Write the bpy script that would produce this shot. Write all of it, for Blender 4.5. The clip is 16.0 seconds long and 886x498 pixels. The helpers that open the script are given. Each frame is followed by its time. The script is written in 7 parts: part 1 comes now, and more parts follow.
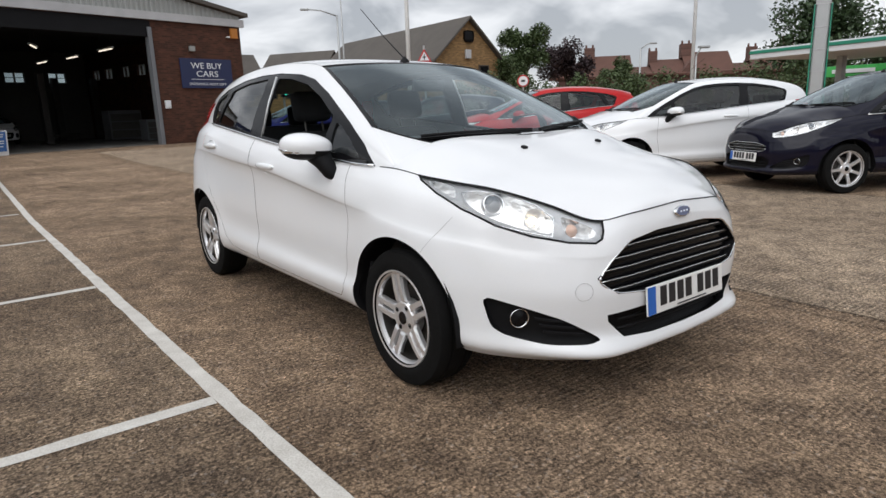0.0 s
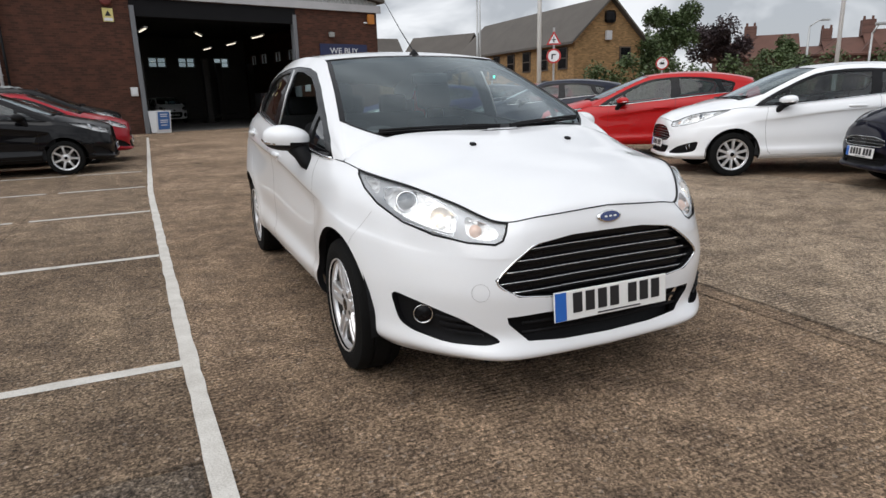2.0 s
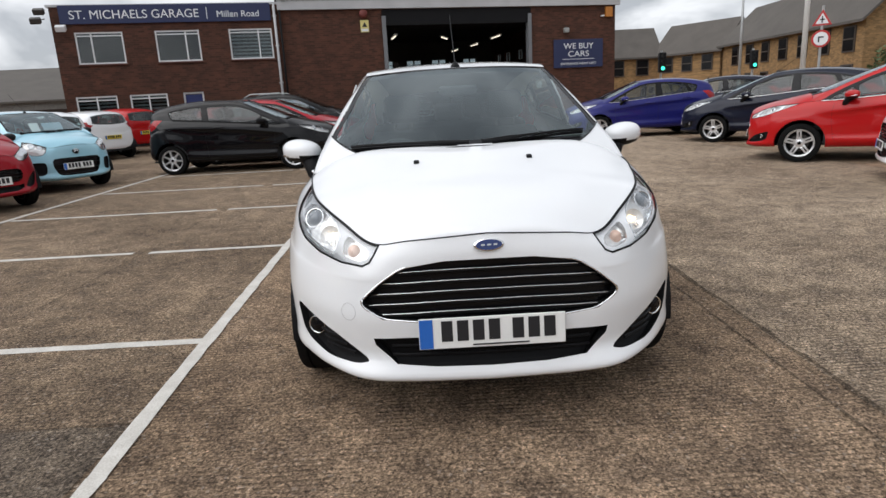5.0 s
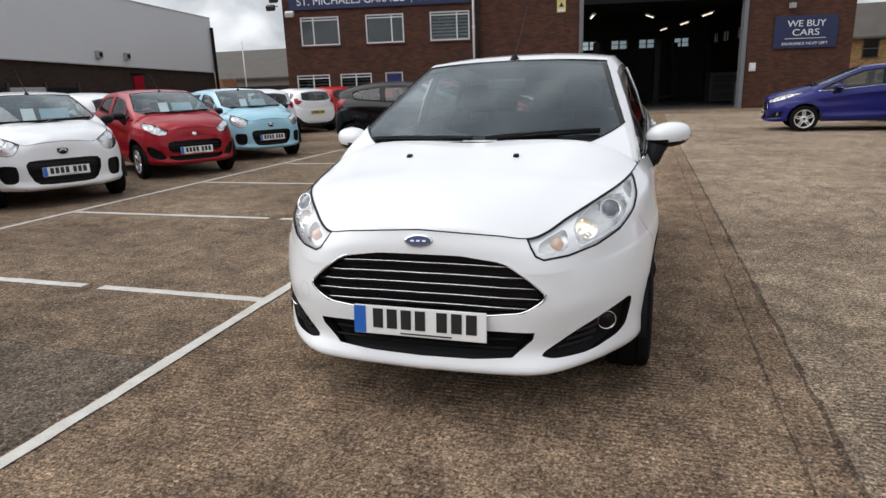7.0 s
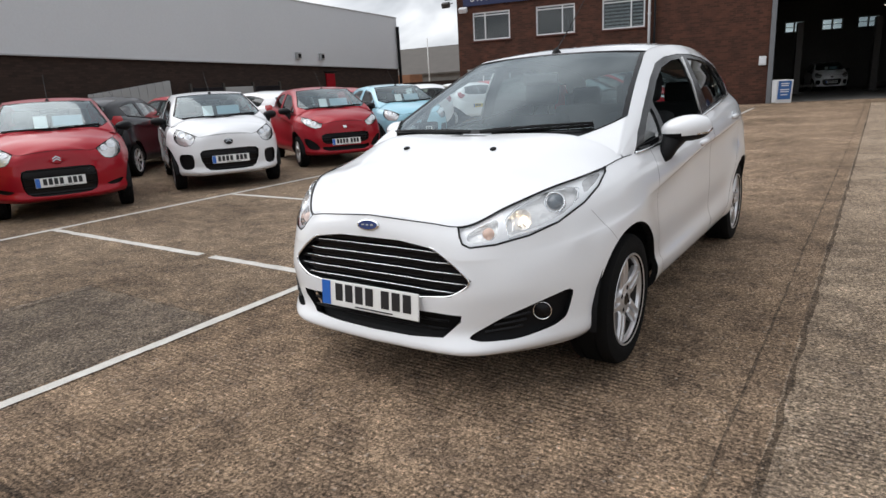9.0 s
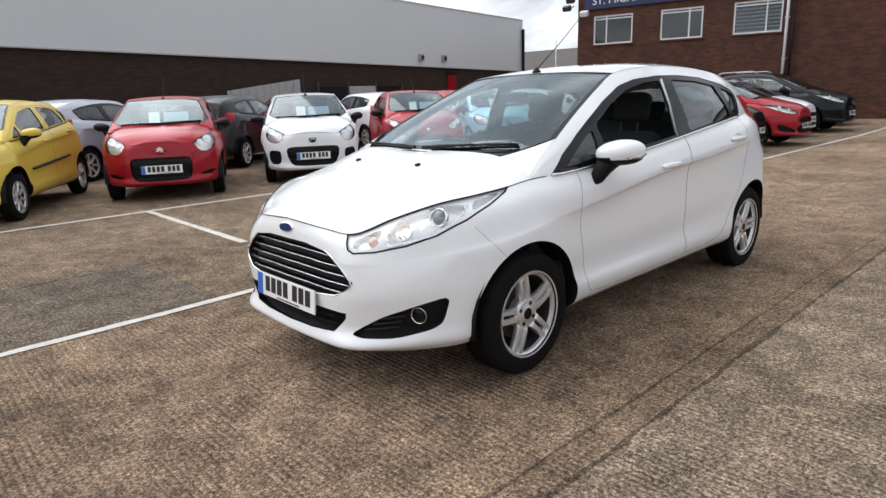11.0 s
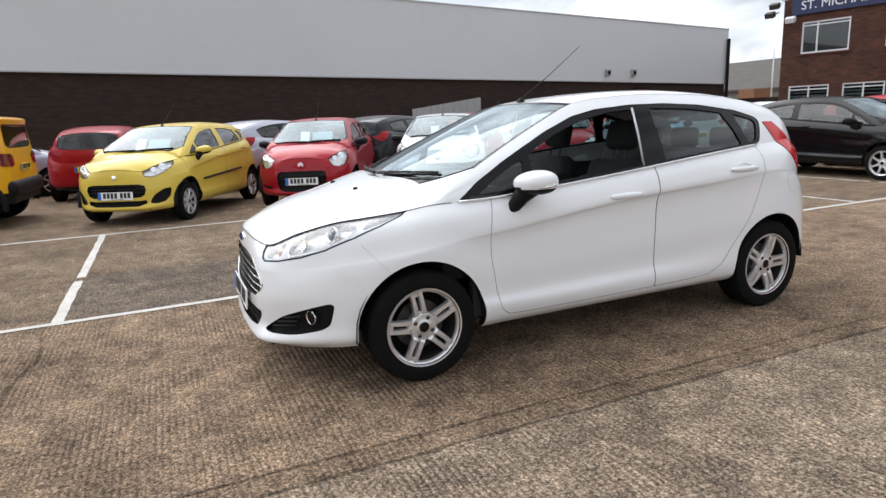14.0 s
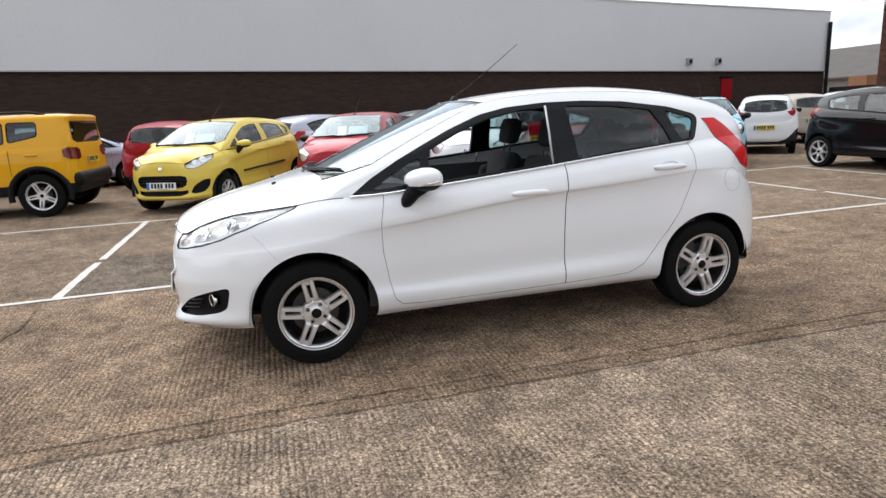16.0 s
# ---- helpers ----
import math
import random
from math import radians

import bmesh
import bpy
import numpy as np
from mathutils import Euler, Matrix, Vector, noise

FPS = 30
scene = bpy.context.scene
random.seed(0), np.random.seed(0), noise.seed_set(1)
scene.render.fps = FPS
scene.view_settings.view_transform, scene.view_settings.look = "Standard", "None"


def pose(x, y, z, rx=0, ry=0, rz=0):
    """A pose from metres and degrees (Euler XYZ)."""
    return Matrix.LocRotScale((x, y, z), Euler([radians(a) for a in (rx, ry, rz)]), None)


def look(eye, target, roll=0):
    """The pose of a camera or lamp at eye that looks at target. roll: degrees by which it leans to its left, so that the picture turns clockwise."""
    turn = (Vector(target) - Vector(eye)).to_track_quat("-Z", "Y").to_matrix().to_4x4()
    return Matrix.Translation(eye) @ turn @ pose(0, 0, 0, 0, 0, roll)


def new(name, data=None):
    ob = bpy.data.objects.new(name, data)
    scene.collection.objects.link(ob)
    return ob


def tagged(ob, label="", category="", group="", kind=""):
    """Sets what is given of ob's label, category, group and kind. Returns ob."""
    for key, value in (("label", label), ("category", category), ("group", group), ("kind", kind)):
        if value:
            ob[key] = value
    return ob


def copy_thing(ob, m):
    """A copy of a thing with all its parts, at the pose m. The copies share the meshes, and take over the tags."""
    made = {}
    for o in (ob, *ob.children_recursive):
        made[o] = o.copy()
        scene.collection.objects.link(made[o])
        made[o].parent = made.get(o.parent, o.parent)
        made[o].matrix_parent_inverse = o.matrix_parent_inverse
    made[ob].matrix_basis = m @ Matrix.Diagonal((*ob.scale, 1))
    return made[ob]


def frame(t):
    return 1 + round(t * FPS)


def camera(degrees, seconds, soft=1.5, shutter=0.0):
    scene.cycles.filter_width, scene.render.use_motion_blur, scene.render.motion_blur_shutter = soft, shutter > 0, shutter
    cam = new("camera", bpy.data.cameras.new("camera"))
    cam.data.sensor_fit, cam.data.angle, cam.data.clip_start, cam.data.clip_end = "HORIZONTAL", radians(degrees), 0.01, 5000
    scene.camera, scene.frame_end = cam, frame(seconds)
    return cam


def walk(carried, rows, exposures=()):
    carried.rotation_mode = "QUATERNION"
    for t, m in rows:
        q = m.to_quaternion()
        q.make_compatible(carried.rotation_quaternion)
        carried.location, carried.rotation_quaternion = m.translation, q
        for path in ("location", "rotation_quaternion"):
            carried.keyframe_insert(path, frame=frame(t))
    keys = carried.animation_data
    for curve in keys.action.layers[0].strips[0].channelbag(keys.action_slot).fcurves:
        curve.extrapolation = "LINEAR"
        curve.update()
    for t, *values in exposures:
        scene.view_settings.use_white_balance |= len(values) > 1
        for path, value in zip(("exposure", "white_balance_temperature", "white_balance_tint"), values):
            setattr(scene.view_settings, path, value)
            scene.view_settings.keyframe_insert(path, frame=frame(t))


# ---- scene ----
cam = camera(71.1, 16.0)
METRES, EYE, TILT, LEAN, TURN = 9.554, 1.5, 0.0, 0.0, -39.2
PATH = [
    (0, (-2.163, -2.074, 1.144), (-0.984, -0.521, 0.701), -1.9),
    (0.5, (-2.001, -2.177, 1.167), (-0.847, -0.613, 0.696), -1.8),
    (1, (-1.84, -2.348, 1.172), (-0.876, -0.651, 0.733), -2.1),
    (1.5, (-1.662, -2.5, 1.192), (-0.803, -0.758, 0.712), -1.5),
    (2, (-1.479, -2.549, 1.177), (-0.683, -0.779, 0.695), -1.6),
    (2.5, (-1.242, -2.601, 1.198), (-0.667, -0.761, 0.667), -0.9),
    (3, (-1.042, -2.679, 1.209), (-0.582, -0.792, 0.734), -1.7),
    (3.5, (-0.783, -2.793, 1.22), (-0.502, -0.878, 0.715), -0.9),
    (4, (-0.596, -2.83, 1.218), (-0.375, -0.904, 0.729), -2.6),
    (4.2, (-0.525, -2.831, 1.217), (-0.356, -0.895, 0.747), -2.7),
    (6.3, (0.413, -2.894, 1.249), (0.02, -0.991, 0.775), -4.3),
    (6.5, (0.5, -2.861, 1.233), (-0.019, -0.988, 0.76), -3.6),
    (7, (0.761, -2.813, 1.261), (0.164, -0.971, 0.76), -2.1),
    (7.5, (0.96, -2.788, 1.25), (0.217, -0.992, 0.777), -3.3),
    (8, (1.265, -2.764, 1.259), (0.331, -1.061, 0.783), -2.4),
    (8.5, (1.441, -2.684, 1.246), (0.492, -0.986, 0.784), -3.4),
    (8.7, (1.522, -2.643, 1.24), (0.511, -0.986, 0.758), -3.5),
    (10.8, (2.477, -2.24, 1.283), (1.06, -0.903, 0.829), -2.8),
    (11, (2.55, -2.148, 1.292), (1.13, -0.824, 0.813), -1.9),
    (11.5, (2.696, -1.978, 1.311), (1.224, -0.707, 0.844), -1.6),
    (12, (2.929, -1.828, 1.31), (1.334, -0.708, 0.861), -2.0),
    (12.5, (3.147, -1.674, 1.334), (1.517, -0.614, 0.865), -2.2),
    (13, (3.28, -1.518, 1.308), (1.625, -0.495, 0.841), -2.7),
    (13.5, (3.437, -1.317, 1.338), (1.707, -0.439, 0.855), -1.0),
    (14, (3.619, -1.129, 1.335), (1.831, -0.332, 0.922), -2.3),
    (14.5, (3.832, -0.912, 1.354), (2.006, -0.206, 0.943), -1.3),
    (15, (3.939, -0.711, 1.341), (2.098, -0.043, 0.933), -2.4),
    (15.5, (4.028, -0.441, 1.336), (2.171, 0.172, 0.915), -0.1),
    (16, (4.146, -0.186, 1.332), (2.262, 0.336, 0.906), -2.7),
]
walk(cam, [(t, look(eye, target, roll)) for t, eye, target, roll in PATH],
     [(0, 0.09, 6500, 10), (4.2, 0.20, 6500, 10), (8.7, 0.31, 6500, 10), (10.8, 0.53, 6430, 10), (14, 0.67, 6400, 10), (16, 0.78, 6400, 10)])

# ---- world, sun ----
world = bpy.data.worlds.new("overcast")
scene.world = world
world.use_nodes = True
wn, wl = world.node_tree.nodes, world.node_tree.links
wn.clear()


def wnode(kind, **values):
    n = wn.new(kind)
    for key, value in values.items():
        n.inputs[key].default_value = value
    return n


SUN_ELEVATION, SUN_TURN = 50.0, 247.0
sky = wn.new("ShaderNodeTexSky")
sky.sky_type, sky.sun_disc = "NISHITA", False
sky.sun_elevation, sky.sun_rotation = radians(SUN_ELEVATION), radians(SUN_TURN)
sky_gain = wn.new("ShaderNodeVectorMath")
sky_gain.operation = "SCALE"
sky_gain.inputs["Scale"].default_value = 0.10
wl.new(sky.outputs[0], sky_gain.inputs[0])
coords = wn.new("ShaderNodeTexCoord")
split = wn.new("ShaderNodeSeparateXYZ")
wl.new(coords.outputs["Generated"], split.inputs[0])
# clouds lie in flat layers, so the pattern is stretched by the height of the ray
rise = wn.new("ShaderNodeMath")
rise.operation = "MAXIMUM"
rise.inputs[1].default_value = 0.0
wl.new(split.outputs["Z"], rise.inputs[0])
lift = wn.new("ShaderNodeMath")
lift.operation = "ADD"
lift.inputs[1].default_value = 0.45
wl.new(rise.outputs[0], lift.inputs[0])
flat = wn.new("ShaderNodeVectorMath")
flat.operation = "DIVIDE"
joined = wn.new("ShaderNodeCombineXYZ")
for k in range(3):
    wl.new(lift.outputs[0], joined.inputs[k])
wl.new(coords.outputs["Generated"], flat.inputs[0])
wl.new(joined.outputs[0], flat.inputs[1])
clouds = wnode("ShaderNodeTexNoise", Scale=3.5, Detail=4.5, Roughness=0.50, Distortion=0.30)
wl.new(flat.outputs[0], clouds.inputs["Vector"])
shade = wn.new("ShaderNodeValToRGB")
shade.color_ramp.elements[0].position, shade.color_ramp.elements[0].color = 0.39, (0.47, 0.495, 0.535, 1)
shade.color_ramp.elements[1].position, shade.color_ramp.elements[1].color = 0.61, (0.93, 0.95, 0.985, 1)
wl.new(clouds.outputs[0], shade.inputs[0])
# an overcast sky is about three times as bright overhead as at the horizon
dome = wn.new("ShaderNodeMapRange")
dome.inputs["From Min"].default_value, dome.inputs["From Max"].default_value = 0.0, 1.0
dome.inputs["To Min"].default_value, dome.inputs["To Max"].default_value = 0.94, 0.84
wl.new(rise.outputs[0], dome.inputs["Value"])
lit = wn.new("ShaderNodeVectorMath")
lit.operation = "SCALE"
wl.new(shade.outputs[0], lit.inputs[0])
wl.new(dome.outputs[0], lit.inputs["Scale"])
# the cloud is thinner and brighter round the hidden sun
toward = wn.new("ShaderNodeVectorMath")
toward.operation = "DOT_PRODUCT"
_a, _e = radians(SUN_TURN), radians(SUN_ELEVATION)
toward.inputs[1].default_value = (math.sin(_a) * math.cos(_e), math.cos(_a) * math.cos(_e), math.sin(_e))
wl.new(coords.outputs["Generated"], toward.inputs[0])
glow = wn.new("ShaderNodeMapRange")
glow.interpolation_type = "SMOOTHSTEP"
glow.inputs["From Min"].default_value, glow.inputs["From Max"].default_value = 0.30, 1.0
glow.inputs["To Min"].default_value, glow.inputs["To Max"].default_value = 1.0, 1.85
wl.new(toward.outputs["Value"], glow.inputs["Value"])
halo = wn.new("ShaderNodeVectorMath")
halo.operation = "SCALE"
wl.new(lit.outputs[0], halo.inputs[0])
wl.new(glow.outputs[0], halo.inputs["Scale"])
cover = wn.new("ShaderNodeMix")
cover.data_type = "RGBA"
cover.inputs[0].default_value = 0.92
wl.new(sky_gain.outputs[0], cover.inputs[6])
wl.new(halo.outputs[0], cover.inputs[7])
back = wnode("ShaderNodeBackground", Strength=1.0)
wl.new(cover.outputs[2], back.inputs["Color"])
wout = wn.new("ShaderNodeOutputWorld")
wl.new(back.outputs[0], wout.inputs[0])

sun = new("sun", bpy.data.lights.new("sun", "SUN"))
sun.data.energy, sun.data.angle, sun.data.color = 1.40, radians(74), (1.0, 0.98, 0.955)
_az = radians(SUN_TURN)
_dir = Vector((math.sin(_az) * math.cos(radians(SUN_ELEVATION)), math.cos(_az) * math.cos(radians(SUN_ELEVATION)), math.sin(radians(SUN_ELEVATION))))
sun.matrix_world = look(_dir * 60, (0, 0, 0))

# ---- materials ----
def material(name, colour, rough=0.5, metal=0.0, vary=0.12, scales=(3.0, 60.0), bump=0.0, bump_scale=80.0, coat=0.0, tint=None, each=0.0, spec=0.5, emit=0.0):
    """A Principled material with two scales of tone variation, optional relief, clear coat and a change from piece to piece."""
    m = bpy.data.materials.new(name)
    m.use_nodes = True
    n, l = m.node_tree.nodes, m.node_tree.links
    b = n["Principled BSDF"]
    b.inputs["Roughness"].default_value, b.inputs["Metallic"].default_value = rough, metal
    b.inputs["Coat Weight"].default_value, b.inputs["Coat Roughness"].default_value = coat, 0.03
    b.inputs["Specular IOR Level"].default_value = spec
    tc = n.new("ShaderNodeTexCoord")
    where = tc.outputs["Object"]
    big, fine = n.new("ShaderNodeTexNoise"), n.new("ShaderNodeTexNoise")
    for t, s, d in ((big, scales[0], 4.0), (fine, scales[1], 3.0)):
        t.inputs["Scale"].default_value, t.inputs["Detail"].default_value = s, d
        l.new(where, t.inputs["Vector"])
    add = n.new("ShaderNodeMath")
    add.operation = "ADD"
    l.new(big.outputs[0], add.inputs[0])
    l.new(fine.outputs[0], add.inputs[1])
    last = add.outputs[0]
    if each:
        info = n.new("ShaderNodeObjectInfo")
        own = n.new("ShaderNodeMath")
        own.operation = "MULTIPLY_ADD"
        own.inputs[1].default_value, own.inputs[2].default_value = each, -each / 2
        l.new(info.outputs["Random"], own.inputs[0])
        more = n.new("ShaderNodeMath")
        more.operation = "ADD"
        l.new(last, more.inputs[0])
        l.new(own.outputs[0], more.inputs[1])
        last = more.outputs[0]
    span = n.new("ShaderNodeMapRange")
    span.inputs["From Min"].default_value, span.inputs["From Max"].default_value = 0.55, 1.45
    l.new(last, span.inputs["Value"])
    mix = n.new("ShaderNodeMix")
    mix.data_type = "RGBA"
    low = tint if tint else tuple(c * (1 - vary) for c in colour)
    mix.inputs[6].default_value = (*low, 1)
    mix.inputs[7].default_value = (*(min(1, c * (1 + vary)) for c in colour), 1)
    l.new(span.outputs[0], mix.inputs[0])
    l.new(mix.outputs[2], b.inputs["Base Color"])
    if bump:
        grain = n.new("ShaderNodeTexNoise")
        grain.inputs["Scale"].default_value, grain.inputs["Detail"].default_value = bump_scale, 5.0
        l.new(where, grain.inputs["Vector"])
        relief = n.new("ShaderNodeBump")
        relief.inputs["Strength"].default_value, relief.inputs["Distance"].default_value = bump, 0.01
        l.new(grain.outputs[0], relief.inputs["Height"])
        l.new(relief.outputs[0], b.inputs["Normal"])
    if emit:
        b.inputs["Emission Color"].default_value = (*colour, 1)
        b.inputs["Emission Strength"].default_value = emit
    return m


def glass(name, tint, gloss_rough=0.0, base_gloss=0.09, sheen=(1.0, 1.0, 1.0)):
    """A pane: what lies behind shows through the tint, and the sky mirrors in it by Fresnel."""
    m = bpy.data.materials.new(name)
    m.use_nodes = True
    n, l = m.node_tree.nodes, m.node_tree.links
    n.remove(n["Principled BSDF"])
    clear, gloss, mix, fres = (n.new("ShaderNode" + k) for k in ("BsdfTransparent", "BsdfGlossy", "MixShader", "LayerWeight"))
    clear.inputs[0].default_value = (*tint, 1)
    gloss.inputs["Roughness"].default_value = gloss_rough
    gloss.inputs["Color"].default_value = (*sheen, 1)
    # Schlick's law from the slant of the pane
    fres.inputs["Blend"].default_value = 0.5
    power, span = n.new("ShaderNodeMath"), n.new("ShaderNodeMath")
    power.operation, span.operation = "POWER", "MULTIPLY_ADD"
    power.inputs[1].default_value = 3.8
    span.inputs[1].default_value, span.inputs[2].default_value = 0.88, base_gloss
    l.new(fres.outputs["Facing"], power.inputs[0])
    l.new(power.outputs[0], span.inputs[0])
    l.new(span.outputs[0], mix.inputs[0])
    l.new(clear.outputs[0], mix.inputs[1])
    l.new(gloss.outputs[0], mix.inputs[2])
    l.new(mix.outputs[0], n["Material Output"].inputs[0])
    return m


def paint(name, colour, flake=0.0):
    return material(name, colour, rough=0.38, metal=flake, vary=0.03, scales=(1.2, 300.0), coat=1.0 if min(colour) > .3 else .55, spec=0.12 if max(colour) > .1 else .05)


WHITE = paint("white_paint", (0.80, 0.812, 0.828))
RED = paint("red_paint", (0.42, 0.006, 0.007))
CHERRY = paint("cherry_red_paint", (0.33, 0.008, 0.018), 0.2)
NAVY = paint("navy_paint", (0.006, 0.008, 0.020), 0.1)
BLUE = paint("deep_blue_paint", (0.013, 0.014, 0.13), 0.2)
BLACK_PAINT = paint("black_paint", (0.003, 0.003, 0.004))
PURPLE_BLACK = paint("purple_black_paint", (0.004, 0.004, 0.013))
YELLOW = paint("yellow_paint", (0.70, 0.525, 0.085))
ORANGE_YELLOW = paint("orange_yellow_paint", (0.72, 0.36, 0.008))
SKY_BLUE = paint("pale_blue_paint", (0.33, 0.60, 0.72))
SILVER = paint("silver_paint", (0.42, 0.43, 0.50), 0.5)
BEIGE = paint("beige_paint", (0.42, 0.37, 0.30))
GREY_PAINT = paint("dark_grey_paint", (0.016, 0.016, 0.019), 0.2)

BLACK = material("black_plastic", (0.009, 0.009, 0.010), 0.5, vary=0.2, bump=0.15, bump_scale=400, spec=0.14)
GLOSS_BLACK = material("gloss_black", (0.006, 0.006, 0.007), 0.18, vary=0.1, spec=0.22)
TRIM = material("interior_trim", (0.036, 0.037, 0.039), 0.75, vary=0.2, bump=0.2, bump_scale=300)
FABRIC = material("seat_fabric", (0.020, 0.020, 0.022), 0.95, vary=0.3, scales=(8, 240), bump=0.4, bump_scale=500)
HEADLINER = material("headliner", (0.36, 0.35, 0.33), 0.95, vary=0.05)
RUBBER = material("tyre_rubber", (0.008, 0.008, 0.008), 0.85, spec=0.1, vary=0.25, scales=(9, 120), bump=0.2, bump_scale=200)
ALLOY = material("silver_alloy", (0.74, 0.74, 0.75), 0.30, 0.7, vary=0.10, scales=(12, 200))
STEEL = material("dark_steel", (0.07, 0.065, 0.06), 0.5, 0.6, vary=0.3, scales=(15, 90))
CHROME = material("chrome", (0.82, 0.83, 0.84), 0.06, 1.0, vary=0.03)
BEZEL = material("satin_lamp_bezel", (0.86, 0.87, 0.88), 0.35, 0.0, vary=0.04, coat=0.5)
FACETS = material("faceted_reflector", (0.86, 0.85, 0.83), 0.16, 0.6, vary=0.12, scales=(40, 160), bump=0.8, bump_scale=34)
REFLECTOR = material("lamp_reflector", (0.74, 0.75, 0.76), 0.16, 0.75, vary=0.05)
LENS_GREY = material("projector_glass", (0.10, 0.12, 0.14), 0.06, vary=0.05, coat=1.0)
AMBER = material("amber_plastic", (0.70, 0.47, 0.36), 0.25, vary=0.1)
LAMP_RED = material("red_lamp", (0.55, 0.010, 0.012), 0.12, vary=0.15, scales=(10, 60), coat=0.0, spec=0.25)
BULB = material("lit_bulb", (1.0, 0.80, 0.52), 0.4, emit=7.0)
PLATE_WHITE = material("plate_white", (0.80, 0.80, 0.78), 0.35, vary=0.04)
PLATE_YELLOW = material("plate_yellow", (0.75, 0.58, 0.05), 0.35, vary=0.04)
PLATE_BLUE = material("plate_blue", (0.02, 0.13, 0.50), 0.35, vary=0.06)
INK = material("black_ink", (0.012, 0.012, 0.014), 0.5)
BADGE_BLUE = material("badge_blue", (0.012, 0.03, 0.14), 0.15, coat=0.8)
FRAME_STRIP = material("pale_window_channel", (0.55, 0.56, 0.57), 0.4, 0.3)
CLADDING_SHADOW = material("panel_gap_grey", (0.42, 0.42, 0.43), 0.6)
CARD = material("white_card", (0.78, 0.79, 0.80), 0.7, vary=0.04)
CARD_BLUE = material("blue_card", (0.30, 0.42, 0.50), 0.6)
CLEAR = glass("clear_lens", (0.96, 0.97, 0.98))
WINDSCREEN = glass("windscreen_glass", (0.76, 0.87, 0.86), base_gloss=0.06, sheen=(0.86, 0.96, 1.0))
TINTED = glass("tinted_glass", (0.40, 0.50, 0.50), base_gloss=0.055)
DEEP_LAMP = material("deep_red_lamp", (0.30, 0.008, 0.012), 0.12, vary=0.15, scales=(10, 60), spec=0.3)
DARK_LAMP = material("smoked_red_lamp", (0.13, 0.006, 0.008), 0.10, vary=0.15, scales=(10, 60), coat=0.6)
WINDOW = glass("window_glass", (0.55, 0.61, 0.62), base_gloss=0.055)

# ---- mesh helpers ----
def link_mesh(name, bm, mat, parent=None, smooth=True, label=""):
    """Links a bmesh as one mesh object; normals kept from before a cut are used again."""
    layer = bm.verts.layers.float_vector.get("n")
    bm.verts.ensure_lookup_table()
    normals = [tuple(v[layer]) for v in bm.verts] if layer else None
    if layer:
        bm.verts.layers.float_vector.remove(layer)
    mesh = bpy.data.meshes.new(name)
    bm.to_mesh(mesh)
    bm.free()
    mesh.materials.append(mat)
    if smooth:
        mesh.polygons.foreach_set("use_smooth", [True] * len(mesh.polygons))
    if normals and smooth and any(abs(c) > 0 for nrm in normals for c in nrm):
        mesh.normals_split_custom_set_from_vertices(normals)
    ob = new(name, mesh)
    if parent:
        ob.parent = parent
    if label:
        tagged(ob, label)
    return ob


def part(name, bm, mat, parent, label="", smooth=False):
    return link_mesh(name, bm, mat, parent, smooth, label)


def thing(name, m, label, category, group="", kind=""):
    """The Empty at a thing's base, under which its parts lie."""
    ob = new(name)
    ob.empty_display_size = 0.2
    ob.matrix_world = m
    return tagged(ob, label, category, group, kind)


def box_bm(size, at=(0, 0, 0), bevel=0.0, turn=None, bm=None):
    made = bmesh.new()
    bmesh.ops.create_cube(made, size=1.0, matrix=Matrix.Diagonal((*size, 1)))
    if bevel:
        bmesh.ops.bevel(made, geom=made.edges[:], offset=bevel, segments=2, affect="EDGES", profile=0.5)
    m = Matrix.Translation(at) @ (turn if turn else Matrix())
    bmesh.ops.transform(made, matrix=m, verts=made.verts)
    if bm is None:
        return made
    join_bm(bm, made)
    return bm


def join_bm(bm, other, free=True):
    vs = {v: bm.verts.new(v.co) for v in other.verts}
    for f in other.faces:
        bm.faces.new([vs[v] for v in f.verts])
    if free:
        other.free()
    return bm


def tube_bm(points, radius, sides=8, bm=None, caps=True):
    """A round bar along a line of points; radius may be one number or one for each point."""
    bm = bm or bmesh.new()
    pts = [Vector(p) for p in points]
    radii = radius if isinstance(radius, (list, tuple)) else [radius] * len(pts)
    rings = []
    for k, p in enumerate(pts):
        along = (pts[min(k + 1, len(pts) - 1)] - pts[max(k - 1, 0)]).normalized()
        side = along.cross(Vector((0, 0, 1)) if abs(along.z) < 0.9 else Vector((1, 0, 0))).normalized()
        up = side.cross(along)
        rings.append([bm.verts.new(p + radii[k] * (math.cos(a) * side + math.sin(a) * up)) for a in (math.tau * j / sides for j in range(sides))])
    for a, b in zip(rings, rings[1:]):
        for j in range(sides):
            bm.faces.new((a[j], b[j], b[(j + 1) % sides], a[(j + 1) % sides]))
    if caps:
        bm.faces.new(rings[0])
        bm.faces.new(rings[-1][::-1])
    return bm


def lathe_bm(profile, sides=32, axis="X", bm=None):
    """A turned form: profile of (along, radius) round the x axis (or z)."""
    bm = bm or bmesh.new()
    rings = []
    for along, r in profile:
        ring = []
        for j in range(sides):
            a = math.tau * j / sides
            p = (along, r * math.cos(a), r * math.sin(a)) if axis == "X" else (r * math.cos(a), r * math.sin(a), along)
            ring.append(bm.verts.new(p))
        rings.append(ring)
    for a, b in zip(rings, rings[1:]):
        for j in range(sides):
            bm.faces.new((a[j], a[(j + 1) % sides], b[(j + 1) % sides], b[j]))
    return bm


